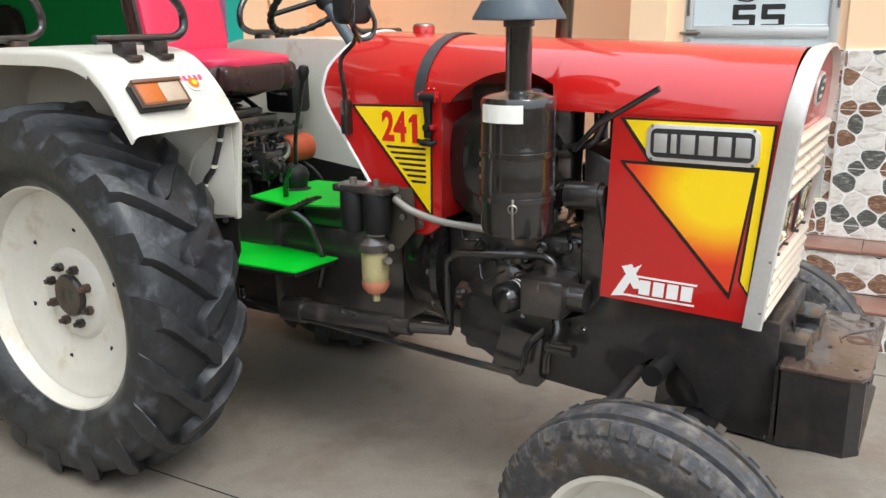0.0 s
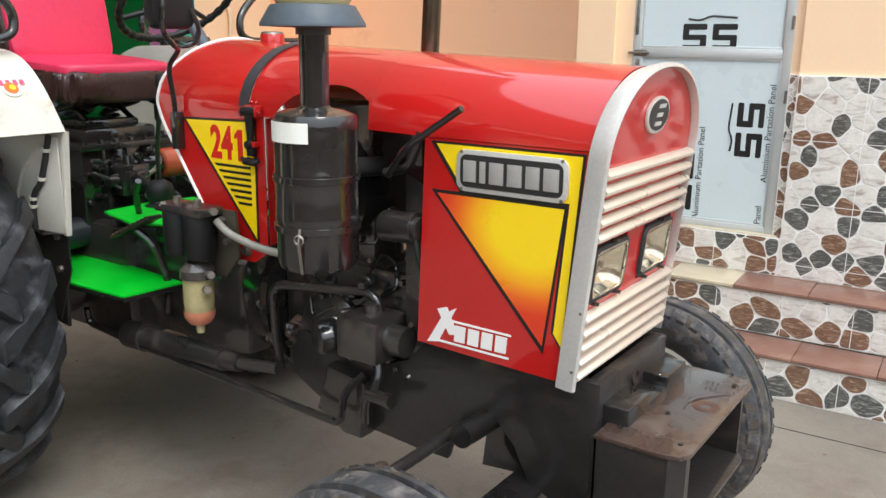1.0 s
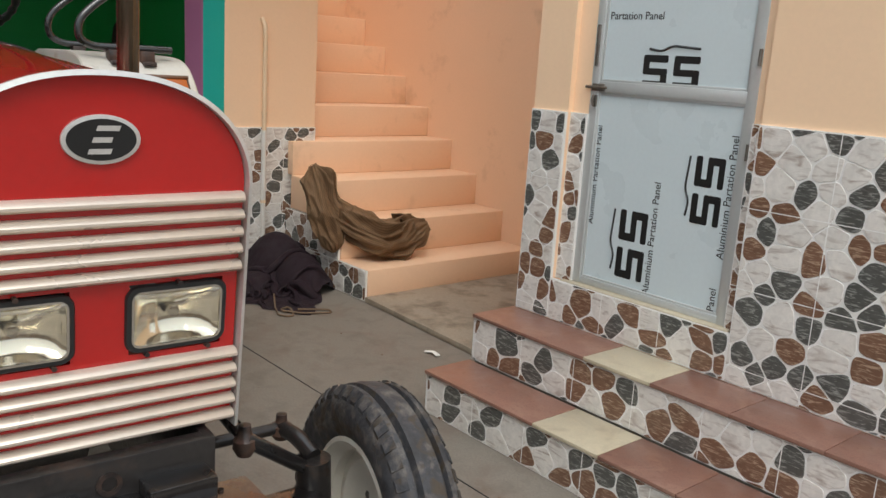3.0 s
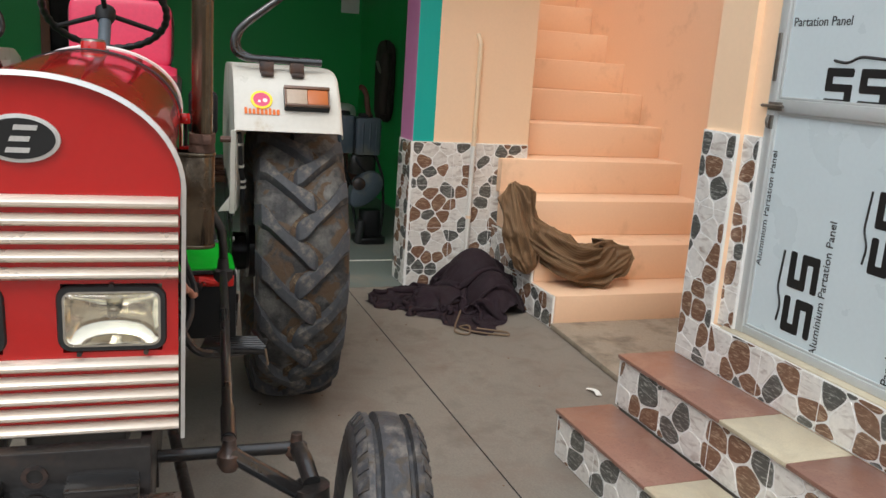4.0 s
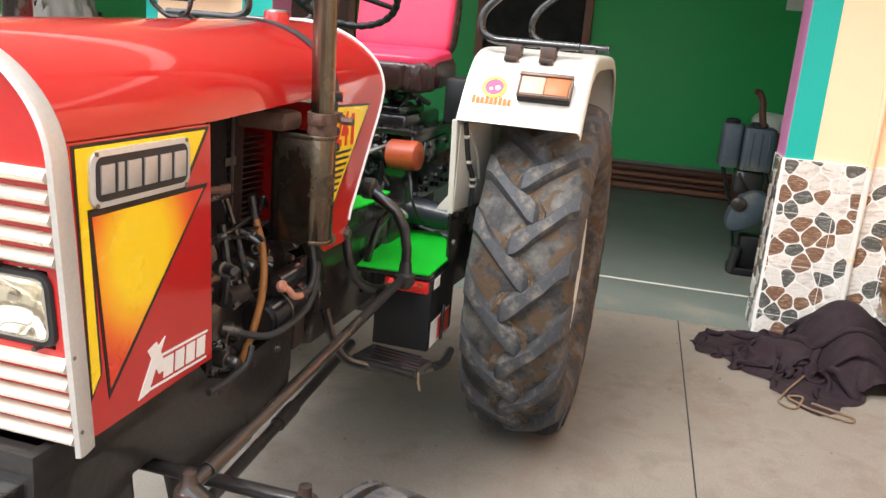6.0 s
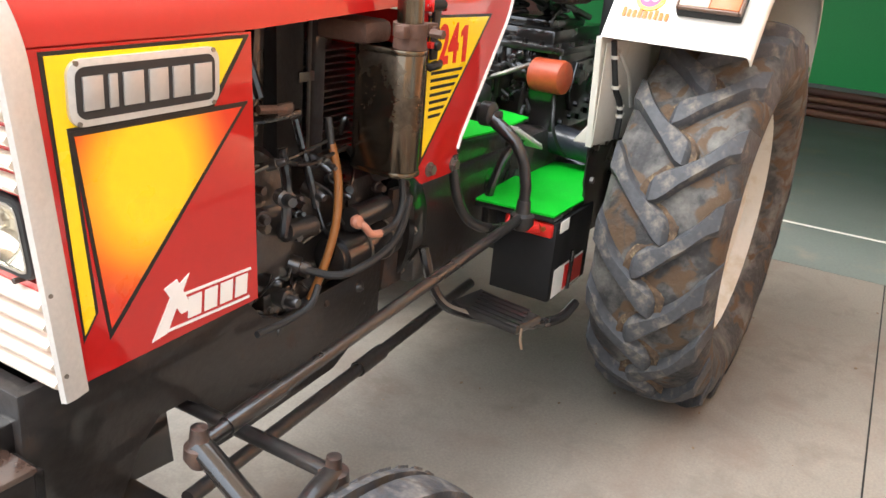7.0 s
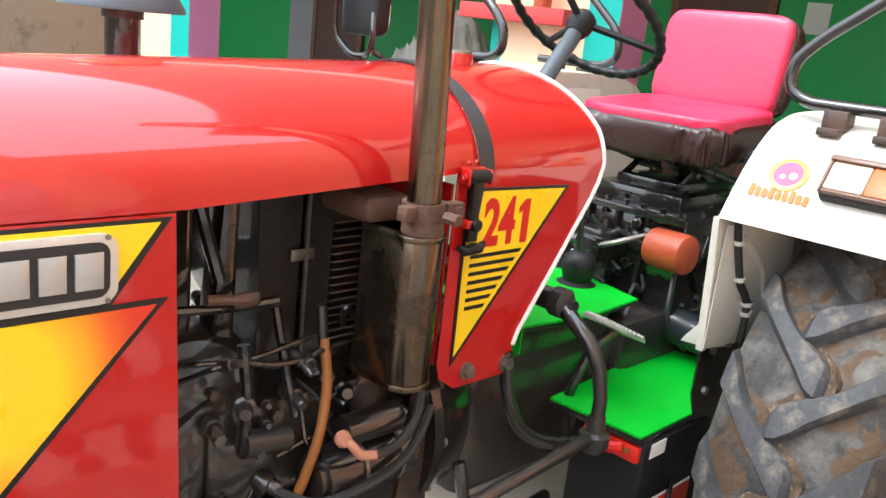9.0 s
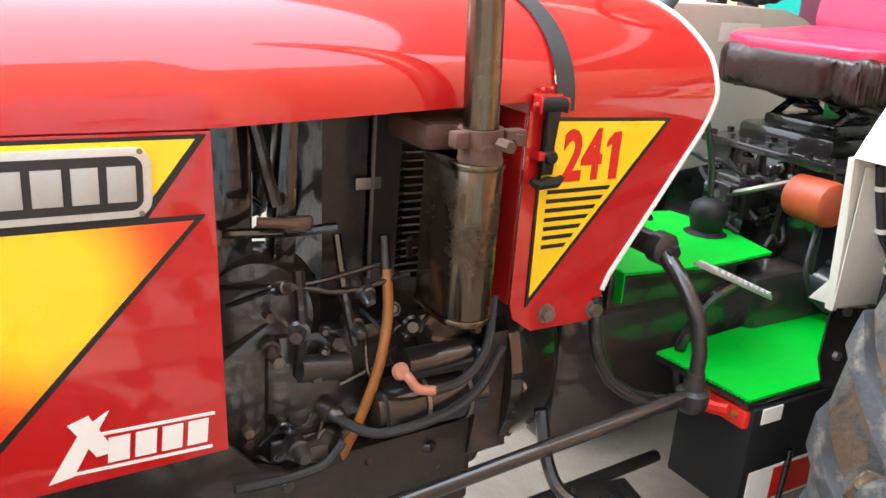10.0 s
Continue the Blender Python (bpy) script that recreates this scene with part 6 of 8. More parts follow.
    if side < 0:
        M = M @ Matrix.Translation((0, -0.025, 0))
    lamp_ob = part("indicator_lamp", put(box(B(), c - 0.088, c + 0.088, -0.045, 0.048, 0.0, 0.03, 0.006)), PLASTIC, f, "black indicator lamp housing")
    o1, o2 = sorted((c, c + side * 0.081))
    part("amber_lens", put(box(B(), o1, o2, -0.034, 0.034, 0.028, 0.041, 0.004)), AMBER, lamp_ob, "amber indicator lens")
    o1, o2 = sorted((c, c - side * 0.081))
    part("clear_lens", put(box(B(), o1, o2, -0.034, 0.034, 0.028, 0.0405, 0.004)), CLEARISH, lamp_ob, "pale clear side lens")
    for q in ((c - 0.088, c - 0.081, -0.042, 0.036), (c + 0.081, c + 0.088, -0.042, 0.036), (c - 0.081, c + 0.081, -0.042, -0.035)):
        part("bezel", put(box(B(), *q, 0.026, 0.042, 0.003)), LAMP_BROWN, lamp_ob, "brown plastic lamp bezel")
    part("lamp_hood", put(box(B(), c - 0.09, c + 0.09, 0.034, 0.048, 0.02, 0.046, 0.004)), LAMP_BROWN, lamp_ob, "brown plastic lamp hood")
    s = side * 0.552
    # flat stickers that follow the curved front of the fender
    arc = [0.0]
    for p, q in zip(PROF, PROF[1:]):
        arc.append(arc[-1] + math.hypot(q[0] - p[0], q[1] - p[1]))
    px, pz = [p[0] for p in PROF], [p[1] for p in PROF]
    s0 = float(np.interp(0.345, px, arc))

    def on_face(u, v, w):
        x, z = float(np.interp(s0 - v, arc, px)), float(np.interp(s0 - v, arc, pz))
        x2, z2 = float(np.interp(s0 - v + 0.004, arc, px)), float(np.interp(s0 - v + 0.004, arc, pz))
        L = math.hypot(x2 - x, z2 - z)
        return Vector((x - (z2 - z) / L * w, u, z + (x2 - x) / L * w))

    def disc(cu, cv, r, w):
        return grid(bm, [[on_face(cu + r * k / 4 * math.cos(t), cv + r * k / 4 * math.sin(t), w) for t in (2 * math.pi * i / 28 for i in range(28))] for k in (0.02, 1, 2, 3, 4)] + [[on_face(cu + r * math.cos(t), cv + r * math.sin(t), 0.0) for t in (2 * math.pi * i / 28 for i in range(28))]], close=True)

    def bar(u0, u1, v0, v1, w):
        rows = [[on_face(u, v0 + (v1 - v0) * k / 3, w) for u in (u0, u1)] for k in range(4)]
        return grid(bm, rows)
    h = 0.0045
    if side > 0:
        bm = B()
        disc(s, -0.018, 0.042, h)
        st = part("round_sticker", bm, YELLOW, f, "round yellow and pink sticker")
        for cu, cv, r, w, m in ((s, -0.018, 0.032, h + 0.0006, STICKER_RED), (s + 0.013, -0.022, 0.009, h + 0.0012, PAPER), (s - 0.009, -0.027, 0.006, h + 0.0012, PAPER)):
            bm = B()
            disc(cu, cv, r, w)
            part("sticker_print", bm, m, st, "sticker print")
        for i in range(9):
            bm = B()
            u = s - 0.066 + i * 0.0152
            bar(u, u + 0.0105, -0.086, -0.062 + (0.006 if i in (0, 3, 6) else 0), h)
            part("name_bar", bm, ORANGE_PRINT, f, "orange printed bar")
    else:
        bm = B()
        disc(s, 0.0, 0.03, h)
        st = part("round_sticker", bm, PAPER, f, "small round sticker")
        bm = B()
        disc(s, 0.0, 0.021, h + 0.0006)
        part("sticker_print", bm, ORANGE_PRINT, st, "orange sticker print")
        bm = B()
        disc(s + 0.004, 0.002, 0.009, h + 0.0012)
        part("sticker_print", bm, YELLOW, st, "yellow sticker print")
        for i in range(5):
            bm = B()
            u = s - 0.05 + i * 0.021
            bar(u, u + 0.013, 0.012 - 0.004 * (i % 2), 0.03, h + 0.0003)
            part("name_bar", bm, STICKER_RED, f, "pinkish printed bar")
    # grab rail: one tube bent up at both feet, leaning outwards, with a straight bar on top
    pts = [(0.22, 0.80, 1.511), (0.22, 0.50, 1.511), (0.218, 0.452, 1.535), (0.216, 0.452, 1.60), (0.212, 0.50, 1.652), (0.20, 0.738, 1.838), (-0.47, 0.752, 1.836), (-0.47, 0.53, 1.652), (-0.47, 0.50, 1.60), (-0.47, 0.505, 1.54), (-0.46, 0.56, 1.511), (-0.44, 0.84, 1.511)]
    part("grab_rail", tube(B(), [(x, side * y, z) for x, y, z in pts], 0.0145, 12, 0.04), BLACK, f, "black bent tube grab rail")
    for x, yy in ((0.222, 0.58), (0.222, 0.70), (-0.45, 0.62), (-0.45, 0.76)):
        bm = box(B(), x - 0.024, x + 0.026, side * yy - 0.027, side * yy + 0.027, 1.476 if x < 0 else 1.458, 1.503, 0.003)
        if x > 0:
            box(bm, x + 0.012, x + 0.055, side * yy - 0.024, side * yy + 0.024, 1.447, 1.464, 0.002)
        part("rail_foot", bm, RUSTY, f, "worn rail foot")
    return f


for side in (-1, 1):
    fender(side)


# seat, steering and mirrors
def cushion(bm, w, d, h, m, e=0.28, wob=0.0, seed=1, crease=0.0):
    """A rounded pad: superellipsoid with slight dents, placed by a matrix."""
    rg = random.Random(seed)
    ph = [rg.uniform(0, 6) for _ in range(4)]
    f = lambda c: math.copysign(abs(c) ** e, c)
    N, K = (40, 18) if not crease else (150, 26)
    rings = []
    for i in range(K + 1):
        v = -math.pi / 2 + math.pi * i / K
        ring = []
        for j in range(N):
            u = 2 * math.pi * j / N
            p = Vector((f(math.cos(v)) * f(math.cos(u)) * d, f(math.cos(v)) * f(math.sin(u)) * w, f(math.sin(v)) * h))
            p *= 1 + wob * (math.sin(u * 5 + ph[0]) * 0.5 + math.sin(u * 9 + v * 4 + ph[1]) * 0.5)
            if crease:
                k = 1 - abs(noise.noise(Vector((math.cos(u) * 6, math.sin(u) * 6, v * 0.9 + seed)))) * 2
                k2 = 1 - abs(noise.noise(Vector((math.cos(u) * 13, math.sin(u) * 13, v * 2.2 + seed)))) * 2
                p *= 1 + crease * (0.7 * k + 0.35 * k2 - 0.5)
                p.z -= crease * 0.5 * max(0.0, k) * abs(math.cos(v)) * 0.3
            ring.append(m @ p)
        rings.append(ring)
    grid(bm, rings, close=True)
    return bm


seat = part("seat_cushion", cushion(B(), 0.236, 0.2, 0.03, pose(-0.095, 0, 1.416, 0, 4, 0), 0.36, 0.022, 3), SEAT_RED, tractor, "pink-red vinyl seat cushion")
part("cushion_skirt", cushion(B(), 0.246, 0.21, 0.064, pose(-0.095, 0, 1.366, 0, 4, 0), 0.36, 0.02, 5, 0.06), SEAT_BROWN, seat, "creased dark brown vinyl skirt")
back = part("seat_backrest", cushion(B(), 0.208, 0.045, 0.15, pose(-0.308, 0, 1.575, 0, -10, 0), 0.27, 0.012, 7), SEAT_RED, tractor, "pink-red vinyl backrest")
part("backrest_edge", cushion(B(), 0.215, 0.055, 0.152, pose(-0.338, 0, 1.575, 0, -10, 0), 0.36, 0.01, 8, 0.03), SEAT_BROWN, back, "dark brown vinyl backrest edge")
for side in (-1, 1):
    bm = B()
    tube(bm, [(-0.02, side * 0.13, 1.35), (0.0, side * 0.13, 1.29), (-0.25, side * 0.14, 1.23)], 0.012, 8, 0.03)
    tube(bm, [(-0.3, side * 0.15, 1.5), (-0.31, side * 0.15, 1.35), (-0.2, side * 0.13, 1.3)], 0.014, 8, 0.04)
    part("seat_frame", bm, CAST, tractor, "black seat frame")
for side in (-1, 1):
    coil = [(-0.12 + 0.03 * math.cos(t), side * 0.08 + 0.03 * math.sin(t), 1.22 + t * 0.0042) for t in (i * 0.5 for i in range(60))]
    part("seat_spring", tube(B(), coil, 0.006, 6), CAST, tractor, "black coil spring under the seat")
bm = box(B(), -0.30, 0.01, -0.11, 0.11, 1.195, 1.225, 0.008)
part("seat_base", bm, BLACK, tractor, "black seat base plate")
for side in (-1, 1):
    part("seat_link", prism(B(), [(-0.02, 1.215), (0.02, 1.215), (-0.16, 1.318), (-0.20, 1.318)], side * 0.095 - 0.006, side * 0.095 + 0.006, "xz", 0.003), BLACK, tractor, "black seat link")
    part("seat_link", prism(B(), [(-0.26, 1.215), (-0.22, 1.215), (-0.04, 1.318), (-0.08, 1.318)], side * 0.11 - 0.006, side * 0.11 + 0.006, "xz", 0.003), BLACK, tractor, "black seat link")
part("seat_pan", box(B(), -0.27, 0.07, -0.19, 0.19, 1.296, 1.312, 0.006), BLACK, tractor, "black seat pan")
part("seat_damper", cyl(cyl(B(), (-0.26, 0.0, 1.225), (-0.14, 0.0, 1.265), 0.026, n=16), (-0.14, 0.0, 1.265), (-0.02, 0.0, 1.30), 0.014, n=12), BLACK, tractor, "black seat damper")
part("seat_lever", tube(B(), [(0.0, 0.14, 1.30), (0.05, 0.16, 1.275), (0.07, 0.19, 1.27)], 0.007, 8, 0.02), BLACK, tractor, "thin black seat adjusting lever")
part("tool_box", box(B(), -0.14, 0.02, 0.28, 0.40, 1.18, 1.36, 0.02), PLASTIC, tractor, "black tool box beside the seat")

hub_p = Vector((0.45, 0.0, 1.622))
ax = Vector((-0.62, 0, 0.78)).normalized()
part("steering_column", cyl(B(), hub_p, hub_p - ax * 0.30, 0.021, n=18), GREY_BLUE, tractor, "dark blue-grey steering column")
d_, u_, v_ = frame_of(ax)
ring = [hub_p + ax * 0.03 + (u_ * math.cos(t) + v_ * math.sin(t)) * 0.205 for t in (2 * math.pi * i / 160 for i in range(160))]
sw = part("steering_wheel", tube(B(), ring, [0.0125 + 0.0017 * math.sin(2 * math.pi * i / 5) for i in range(160)], 10, closed=True), PLASTIC, tractor, "black steering wheel with finger grips")
for i in range(3):
    t = 2 * math.pi * i / 3 + 0.5
    part("spoke", tube(B(), [hub_p + ax * 0.015, hub_p + ax * 0.03 + (u_ * math.cos(t) + v_ * math.sin(t)) * 0.2], 0.009, 8), PLASTIC, sw)
part("wheel_hub", lathe(B(), [(0.0, 0.045), (0.022, 0.042), (0.034, 0.03), (0.034, 0.0), (0.024, -0.02), (0.0, -0.02)], hub_p, ax, 20), PLASTIC, sw, "black steering wheel hub")
part("dash_plate", cyl(B(), hub_p - ax * 0.245, hub_p - ax * 0.27, 0.05, n=20), BLACK, tractor, "black column collar")
# right mirror on a bent stem
mirror = part("mirror_stem", tube(B(), [(0.735, -0.275, 1.24), (0.735, -0.278, 1.345), (0.725, -0.285, 1.44), (0.80, -0.30, 1.49), (0.83, -0.33, 1.515), (0.85, -0.335, 1.50), (0.865, -0.295, 1.505), (0.87, -0.278, 1.55), (0.855, -0.30, 1.6)], 0.0075, 8, 0.035), BLACK, tractor, "bent black mirror stem")
part("mirror_clamp", box(B(), 0.722, 0.748, -0.288, -0.255, 1.2, 1.31, 0.004), BLACK, mirror, "black stem clamp")
bm = prism(B(), rrect(-0.353, 1.676, 0.142, 0.26, 0.028), 0.815, 0.86, "yz", 0.012)
part("mirror_shell", bm, PLASTIC, mirror, "black mirror shell")
part("mirror_glass", prism(B(), rrect(-0.353, 1.676, 0.122, 0.24, 0.02), 0.8115, 0.816, "yz"), MIRROR, mirror, "mirror glass")
part("mirror_yoke", tube(B(), [(0.865, -0.375, 1.665), (0.885, -0.398, 1.66), (0.887, -0.412, 1.62), (0.88, -0.416, 1.54), (0.865, -0.36, 1.495), (0.84, -0.33, 1.5)], 0.0075, 8, 0.03), BLACK, mirror, "bent black mirror yoke")
part("yoke_knob", lathe(B(), [(0, 0.02), (0.014, 0.016), (0.018, 0.0)], (0.86, -0.372, 1.668), (1, 0, 0), 14), PLASTIC, mirror, "black yoke knob")


# ---- the yard and the house ----
# the tractor is parked a little askew: the house stands turned against it
PLACE = Matrix.Rotation(0.048, 4, "Z")


def slab(name, x0, x1, y0, y1, z0, z1, material, label, category="wall", parent=None, bev=0.0):
    ob = part(name, box(B(), x0, x1, y0, y1, z0, z1, bev), material, parent)
    return tagged(ob, label, category, kind="structure") if parent is None else tagged(ob, label)


# floor with open joints
slab("floor", -1.70, 60, -60, 60, -0.3, 0.0, FLOOR, "worn cement yard floor with saw-cut joints", "floor")
slab("room_floor", -9, -1.702, -60, 2.66, -0.3, 0.002, ROOM_FLOOR, "grey cement floor of the open room", "floor")
bm = B()
box(bm, -1.70, 6.0, 1.397, 1.403, -0.002, 0.0012)
tagged(part("floor_joint", bm, DARK), "dark open joint in the cement floor", "joint", kind="structure")
tagged(part("floor_joint", box(B(), -1.70, 8, -0.693, -0.688, -0.002, 0.0012), DARK), "dark open joint in the cement floor", "joint", kind="structure")
tagged(part("threshold_line", box(B(), -2.475, -2.445, -1.25, 1.95, 0.0, 0.004), CEIL), "pale painted line on the room floor", "line", kind="structure")

# house front: piers, wall with red ledge, room behind
PX, PY0, PY1, PZ = -1.722, 1.822, 2.682, 1.018
slab("wall_pier", -2.0, PX, PY0, PY1, 0, 3.2, PEACH, "peach painted pier between room and stairs")
slab("pier_band", PX, PX + 0.003, PY0, 1.971, PZ, 3.2, TEAL, "teal painted band on the pier", "trim")
slab("pier_band", -2.0, PX, PY0 - 0.003, PY0, PZ, 3.2, PINK, "mauve painted band on the side of the pier", "trim")
BX = -6.5
slab("wall_front", -2.0, PX, -2.11, -1.25, 0, 3.2, PEACH, "peach front wall with teal edges")
slab("pier_band", PX, PX + 0.003, -1.45, -1.25, 0, 3.2, TEAL, "teal painted band on the front wall", "trim")
slab("pier_band", -2.0, PX, -1.25, -1.247, 0, 3.2, PINK, "mauve painted band on the side of the wall", "trim")
slab("pier_band", PX, PX + 0.003, -2.11, -2.03, 0, 1.66, TEAL, "teal painted band on the front wall", "trim")
slab("wall_ledge", PX, PX + 0.16, -2.25, -1.50, 1.66, 1.748, RED_LEDGE, "red oxide ledge on the front wall", "ledge", bev=0.006)
slab("wall_front", -2.02, PX, -9.5, -5.50, 0, 3.2, PEACH, "peach front wall with teal and mauve edges")
slab("pier_band", PX, PX + 0.003, -5.80, -5.50, 0, 3.2, TEAL, "teal painted band", "trim")
slab("pier_band", -2.02, PX, -5.50, -5.497, 0, 3.2, PINK, "mauve painted band", "trim")
slab("wall_back", BX - 0.2, BX, -14, 2.66, 0, 3.2, GREEN_WALL, "deep green back wall of the open room")
slab("wall_side", BX, -2.0, 2.60, 2.66, 0, 3.2, GREEN_WALL, "deep green side wall of the room")
# unseen upper storey, given a dull colour to weaken its reflection in the bonnet
slab("wall_lintel", -2.0, PX, -14, PY1, 3.34, 7.8, YARD_WALL, "unseen upper storey wall, coloured dull to dim its reflection")
slab("wall_lintel", -2.0, PX, -14, PY1, 3.2, 3.34, PEACH, "peach wall above the openings")
slab("ceiling", BX - 0.2, -2.0, -14, 2.66, 3.2, 3.35, CEIL, "plain white room ceiling", "ceiling")
# unseen slab, added to keep sky light off the pier, room and cloth
slab("balcony", PX, -0.78, -14, 2.5, 3.2, 3.34, CEIL, "unseen slab added over the house front to shade pier and room", "balcony")
# added walls that close the yard; their heights govern how much low sky gets in
slab("wall_yard_south", PX, 9.0, -7.2, -7.0, 0, 1.9, YARD_WALL, "added plaster yard wall, its height set for the light")
slab("wall_yard_east", 9.0, 9.2, -7.2, 9.0, 0, 1.8, YARD_WALL, "added plaster yard wall, its height set for the light")
slab("wall_far", BX - 0.2, PX, -14.2, -14, 0, 3.2, GREY_WALL, "grey end wall")
slab("wall_strip", BX, BX + 0.005, -10.46, -9.87, 0, 3.2, GREY_WALL, "grey painted strip on the back wall", "trim")

# stairs
RISE, GO, SX, SZ, SY = 0.2385, 0.327, -0.66, 0.207, 2.46
for k in range(12):
    x, z = SX - GO * k, SZ + RISE * k
    y0 = SY if x > PX + 0.05 else PY1
    ob = slab("stair_step", x - GO - 0.02, x, y0, 3.95, z - RISE if k else 0.0, z, PEACH_DEEP, "peach painted concrete stair step", "step", bev=0.008)
slab("stair_landing", -8.5, SX - GO * 12, PY1, 3.95, 2.6, SZ + RISE * 12, PEACH_DEEP, "peach painted stair landing", "landing")
slab("wall_stair", -8.5, 0.89, 3.95, 4.1, 0, 7.0, PEACH_DEEP, "peach painted wall beside the stairs")
slab("wall_stair", -8.5, -2.0, 2.66, PY1, 0, 4.2, PEACH_DEEP, "peach painted wall beside the stairs")
slab("wall_stair_end", -8.6, -8.5, 2.66, 4.1, 0, 7.0, PEACH_DEEP, "peach painted wall at the head of the stairs")
tagged(part("kerb", prism(B(), [(SX, 2.44), (0.885, 2.345), (0.885, 3.95), (SX, 3.95)], 0.0, 0.036, "xy", 0.006), APRON), "raised cement apron at the foot of the stairs", "apron", kind="structure")

# house on the side: wall with aluminium door, tiled plinth and two tiled steps
WY, WX, DX0, DX1 = 2.2236, 0.895, 1.192, 1.965
# these walls run on unseen to 6.6 m to block sky light from this side
slab("wall_door_left", WX, 1.10, WY, 3.95, 0, 6.6, PEACH, "cream wall beside the metal door")
slab("wall_jamb_left", 1.10, DX0, WY + 0.03, 3.95, 0, 6.6, PEACH, "recessed cream jamb of the metal door")
slab("wall_jamb_right", DX1, 2.01, WY + 0.03, 3.95, 0, 6.6, PEACH, "recessed cream jamb of the metal door")
slab("wall_door_right", 2.01, 4.2, WY, 3.95, 0, 6.6, PEACH, "cream wall beside the metal door")
slab("wall_door_below", DX0, DX1, WY, 3.95, 0, 0.609, PEACH, "wall under the metal door")
slab("wall_door_above", DX0, DX1, WY + 0.03, 3.95, 2.75, 6.6, PEACH, "wall over the metal door")
# a dark slab paints the unlit space behind the door
slab("wall_door_back", DX0, DX1, 2.55, 2.65, 0.609, 2.75, DARK, "slab behind the metal door, painted dark for the shade there")


def clip_cell(cell, p, q, f=0.5):
    """Keeps the part of a polygon on p's side of a line the fraction f of the way to q."""
    dx, dy = q[0] - p[0], q[1] - p[1]
    mx, my = p[0] + dx * f, p[1] + dy * f
    out = []
    for a, b in zip(cell, cell[1:] + cell[:1]):
        da, db = (a[0] - mx) * dx + (a[1] - my) * dy, (b[0] - mx) * dx + (b[1] - my) * dy
        if da <= 0:
            out.append(a)
        if da * db < 0:
            t = da / (da - db)
            out.append((a[0] + (b[0] - a[0]) * t, a[1] + (b[1] - a[1]) * t))
    return out


def stones(name, u0, u1, v0, v1, place, parent, seed, step=0.099, single=True):
    """Stone-pattern relief of glazed tiles over a rectangle; place(u, v, h) puts it in the world."""
    rng = random.Random(seed)
    nu, nv = max(1, round((u1 - u0) / step / 1.12)), max(1, round((v1 - v0) / step * 1.2))
    du, dv = (u1 - u0) / nu, (v1 - v0) / nv
    S, kinds = {}, {}
    for i in range(-2, nu + 2):
        for j in range(-2, nv + 2):
            S[i, j] = (u0 + (i + 0.5 + (0.25 if j % 2 else -0.25) + rng.uniform(-0.33, 0.33)) * du, v0 + (j + 0.5 + rng.uniform(-0.33, 0.33)) * dv)
            kinds[i, j] = rng.choice((1, 2)) if rng.random() < (0.9 if (i + j // 2) % 2 else 0.25) else 0
    size = {c: (0.0003 if not k else 0.0) * (step / 0.088) ** 2 + rng.uniform(-0.0004, 0.0004) for c, k in kinds.items()}

    def share(i, j, a, b):
        """Pale stones are larger and take more of the way to a darker neighbour."""
        d2 = (S[i, j][0] - S[a, b][0]) ** 2 + (S[i, j][1] - S[a, b][1]) ** 2
        return 0.5 + 0.5 * (size[i, j] - size[a, b]) / max(d2, 1e-5)
    groups = {0: B(), 1: B(), 2: B()}
    count = 0
    for (i, j), p in S.items():
        if not (-1 <= i <= nu and -1 <= j <= nv):
            continue
        cell = [(u0, v0), (u1, v0), (u1, v1), (u0, v1)]
        for a in range(-3, 4):
            for b in range(-3, 4):
                if (a or b) and (i + a, j + b) in S:
                    cell = clip_cell(cell, p, S[i + a, j + b], share(i, j, i + a, j + b))
                    if len(cell) < 3:
                        break
            if len(cell) < 3:
                break
        if len(cell) < 3:
            continue
        cx, cy = sum(c[0] for c in cell) / len(cell), sum(c[1] for c in cell) / len(cell)
        k = kinds[i, j]
        # shrink, then cut the corners twice for a pebble outline
        rad = min(math.hypot(c[0] - cx, c[1] - cy) for c in cell)
        gap = 0.0030 if k else 0.0026
        if rad < gap * 2.5:
            continue
        cell = [(cx + (c[0] - cx) * (1 - gap * 1.3 / max(1e-4, math.hypot(c[0] - cx, c[1] - cy))), cy + (c[1] - cy) * (1 - gap * 1.3 / max(1e-4, math.hypot(c[0] - cx, c[1] - cy)))) for c in cell]
        for cut in ((0.2, 0.2) if k else (0.14, 0.15)):
            nxt = []
            for a, b in zip(cell, cell[1:] + cell[:1]):
                nxt += [(a[0] + (b[0] - a[0]) * cut, a[1] + (b[1] - a[1]) * cut), (b[0] + (a[0] - b[0]) * cut, b[1] + (a[1] - b[1]) * cut)]
            cell = nxt
        bm = B() if single else groups[k]
        top = [bm.verts.new(place(c[0] + (cx - c[0]) * 0.03, c[1] + (cy - c[1]) * 0.03, 0.0026)) for c in cell]
        low = [bm.verts.new(place(c[0], c[1], -0.0015)) for c in cell]
        bm.faces.new(top)
        for a in range(len(cell)):
            b = (a + 1) % len(cell)
            bm.faces.new((low[a], low[b], top[b], top[a]))
        if single:
            part("stone", bm, (STONE_WHITE, STONE_BROWN, STONE_DARK)[k], parent)
            count += 1
    if single:
        for g in groups.values():
            g.free()
    else:
        for k, nm in ((0, "pale stones"), (1, "brown stones"), (2, "slate stones")):
            ob = part("stone_relief", groups[k], (STONE_WHITE, STONE_BROWN, STONE_DARK)[k], parent, nm + " of the tile pattern")
            ob["kind"] = "stuff"
    return count


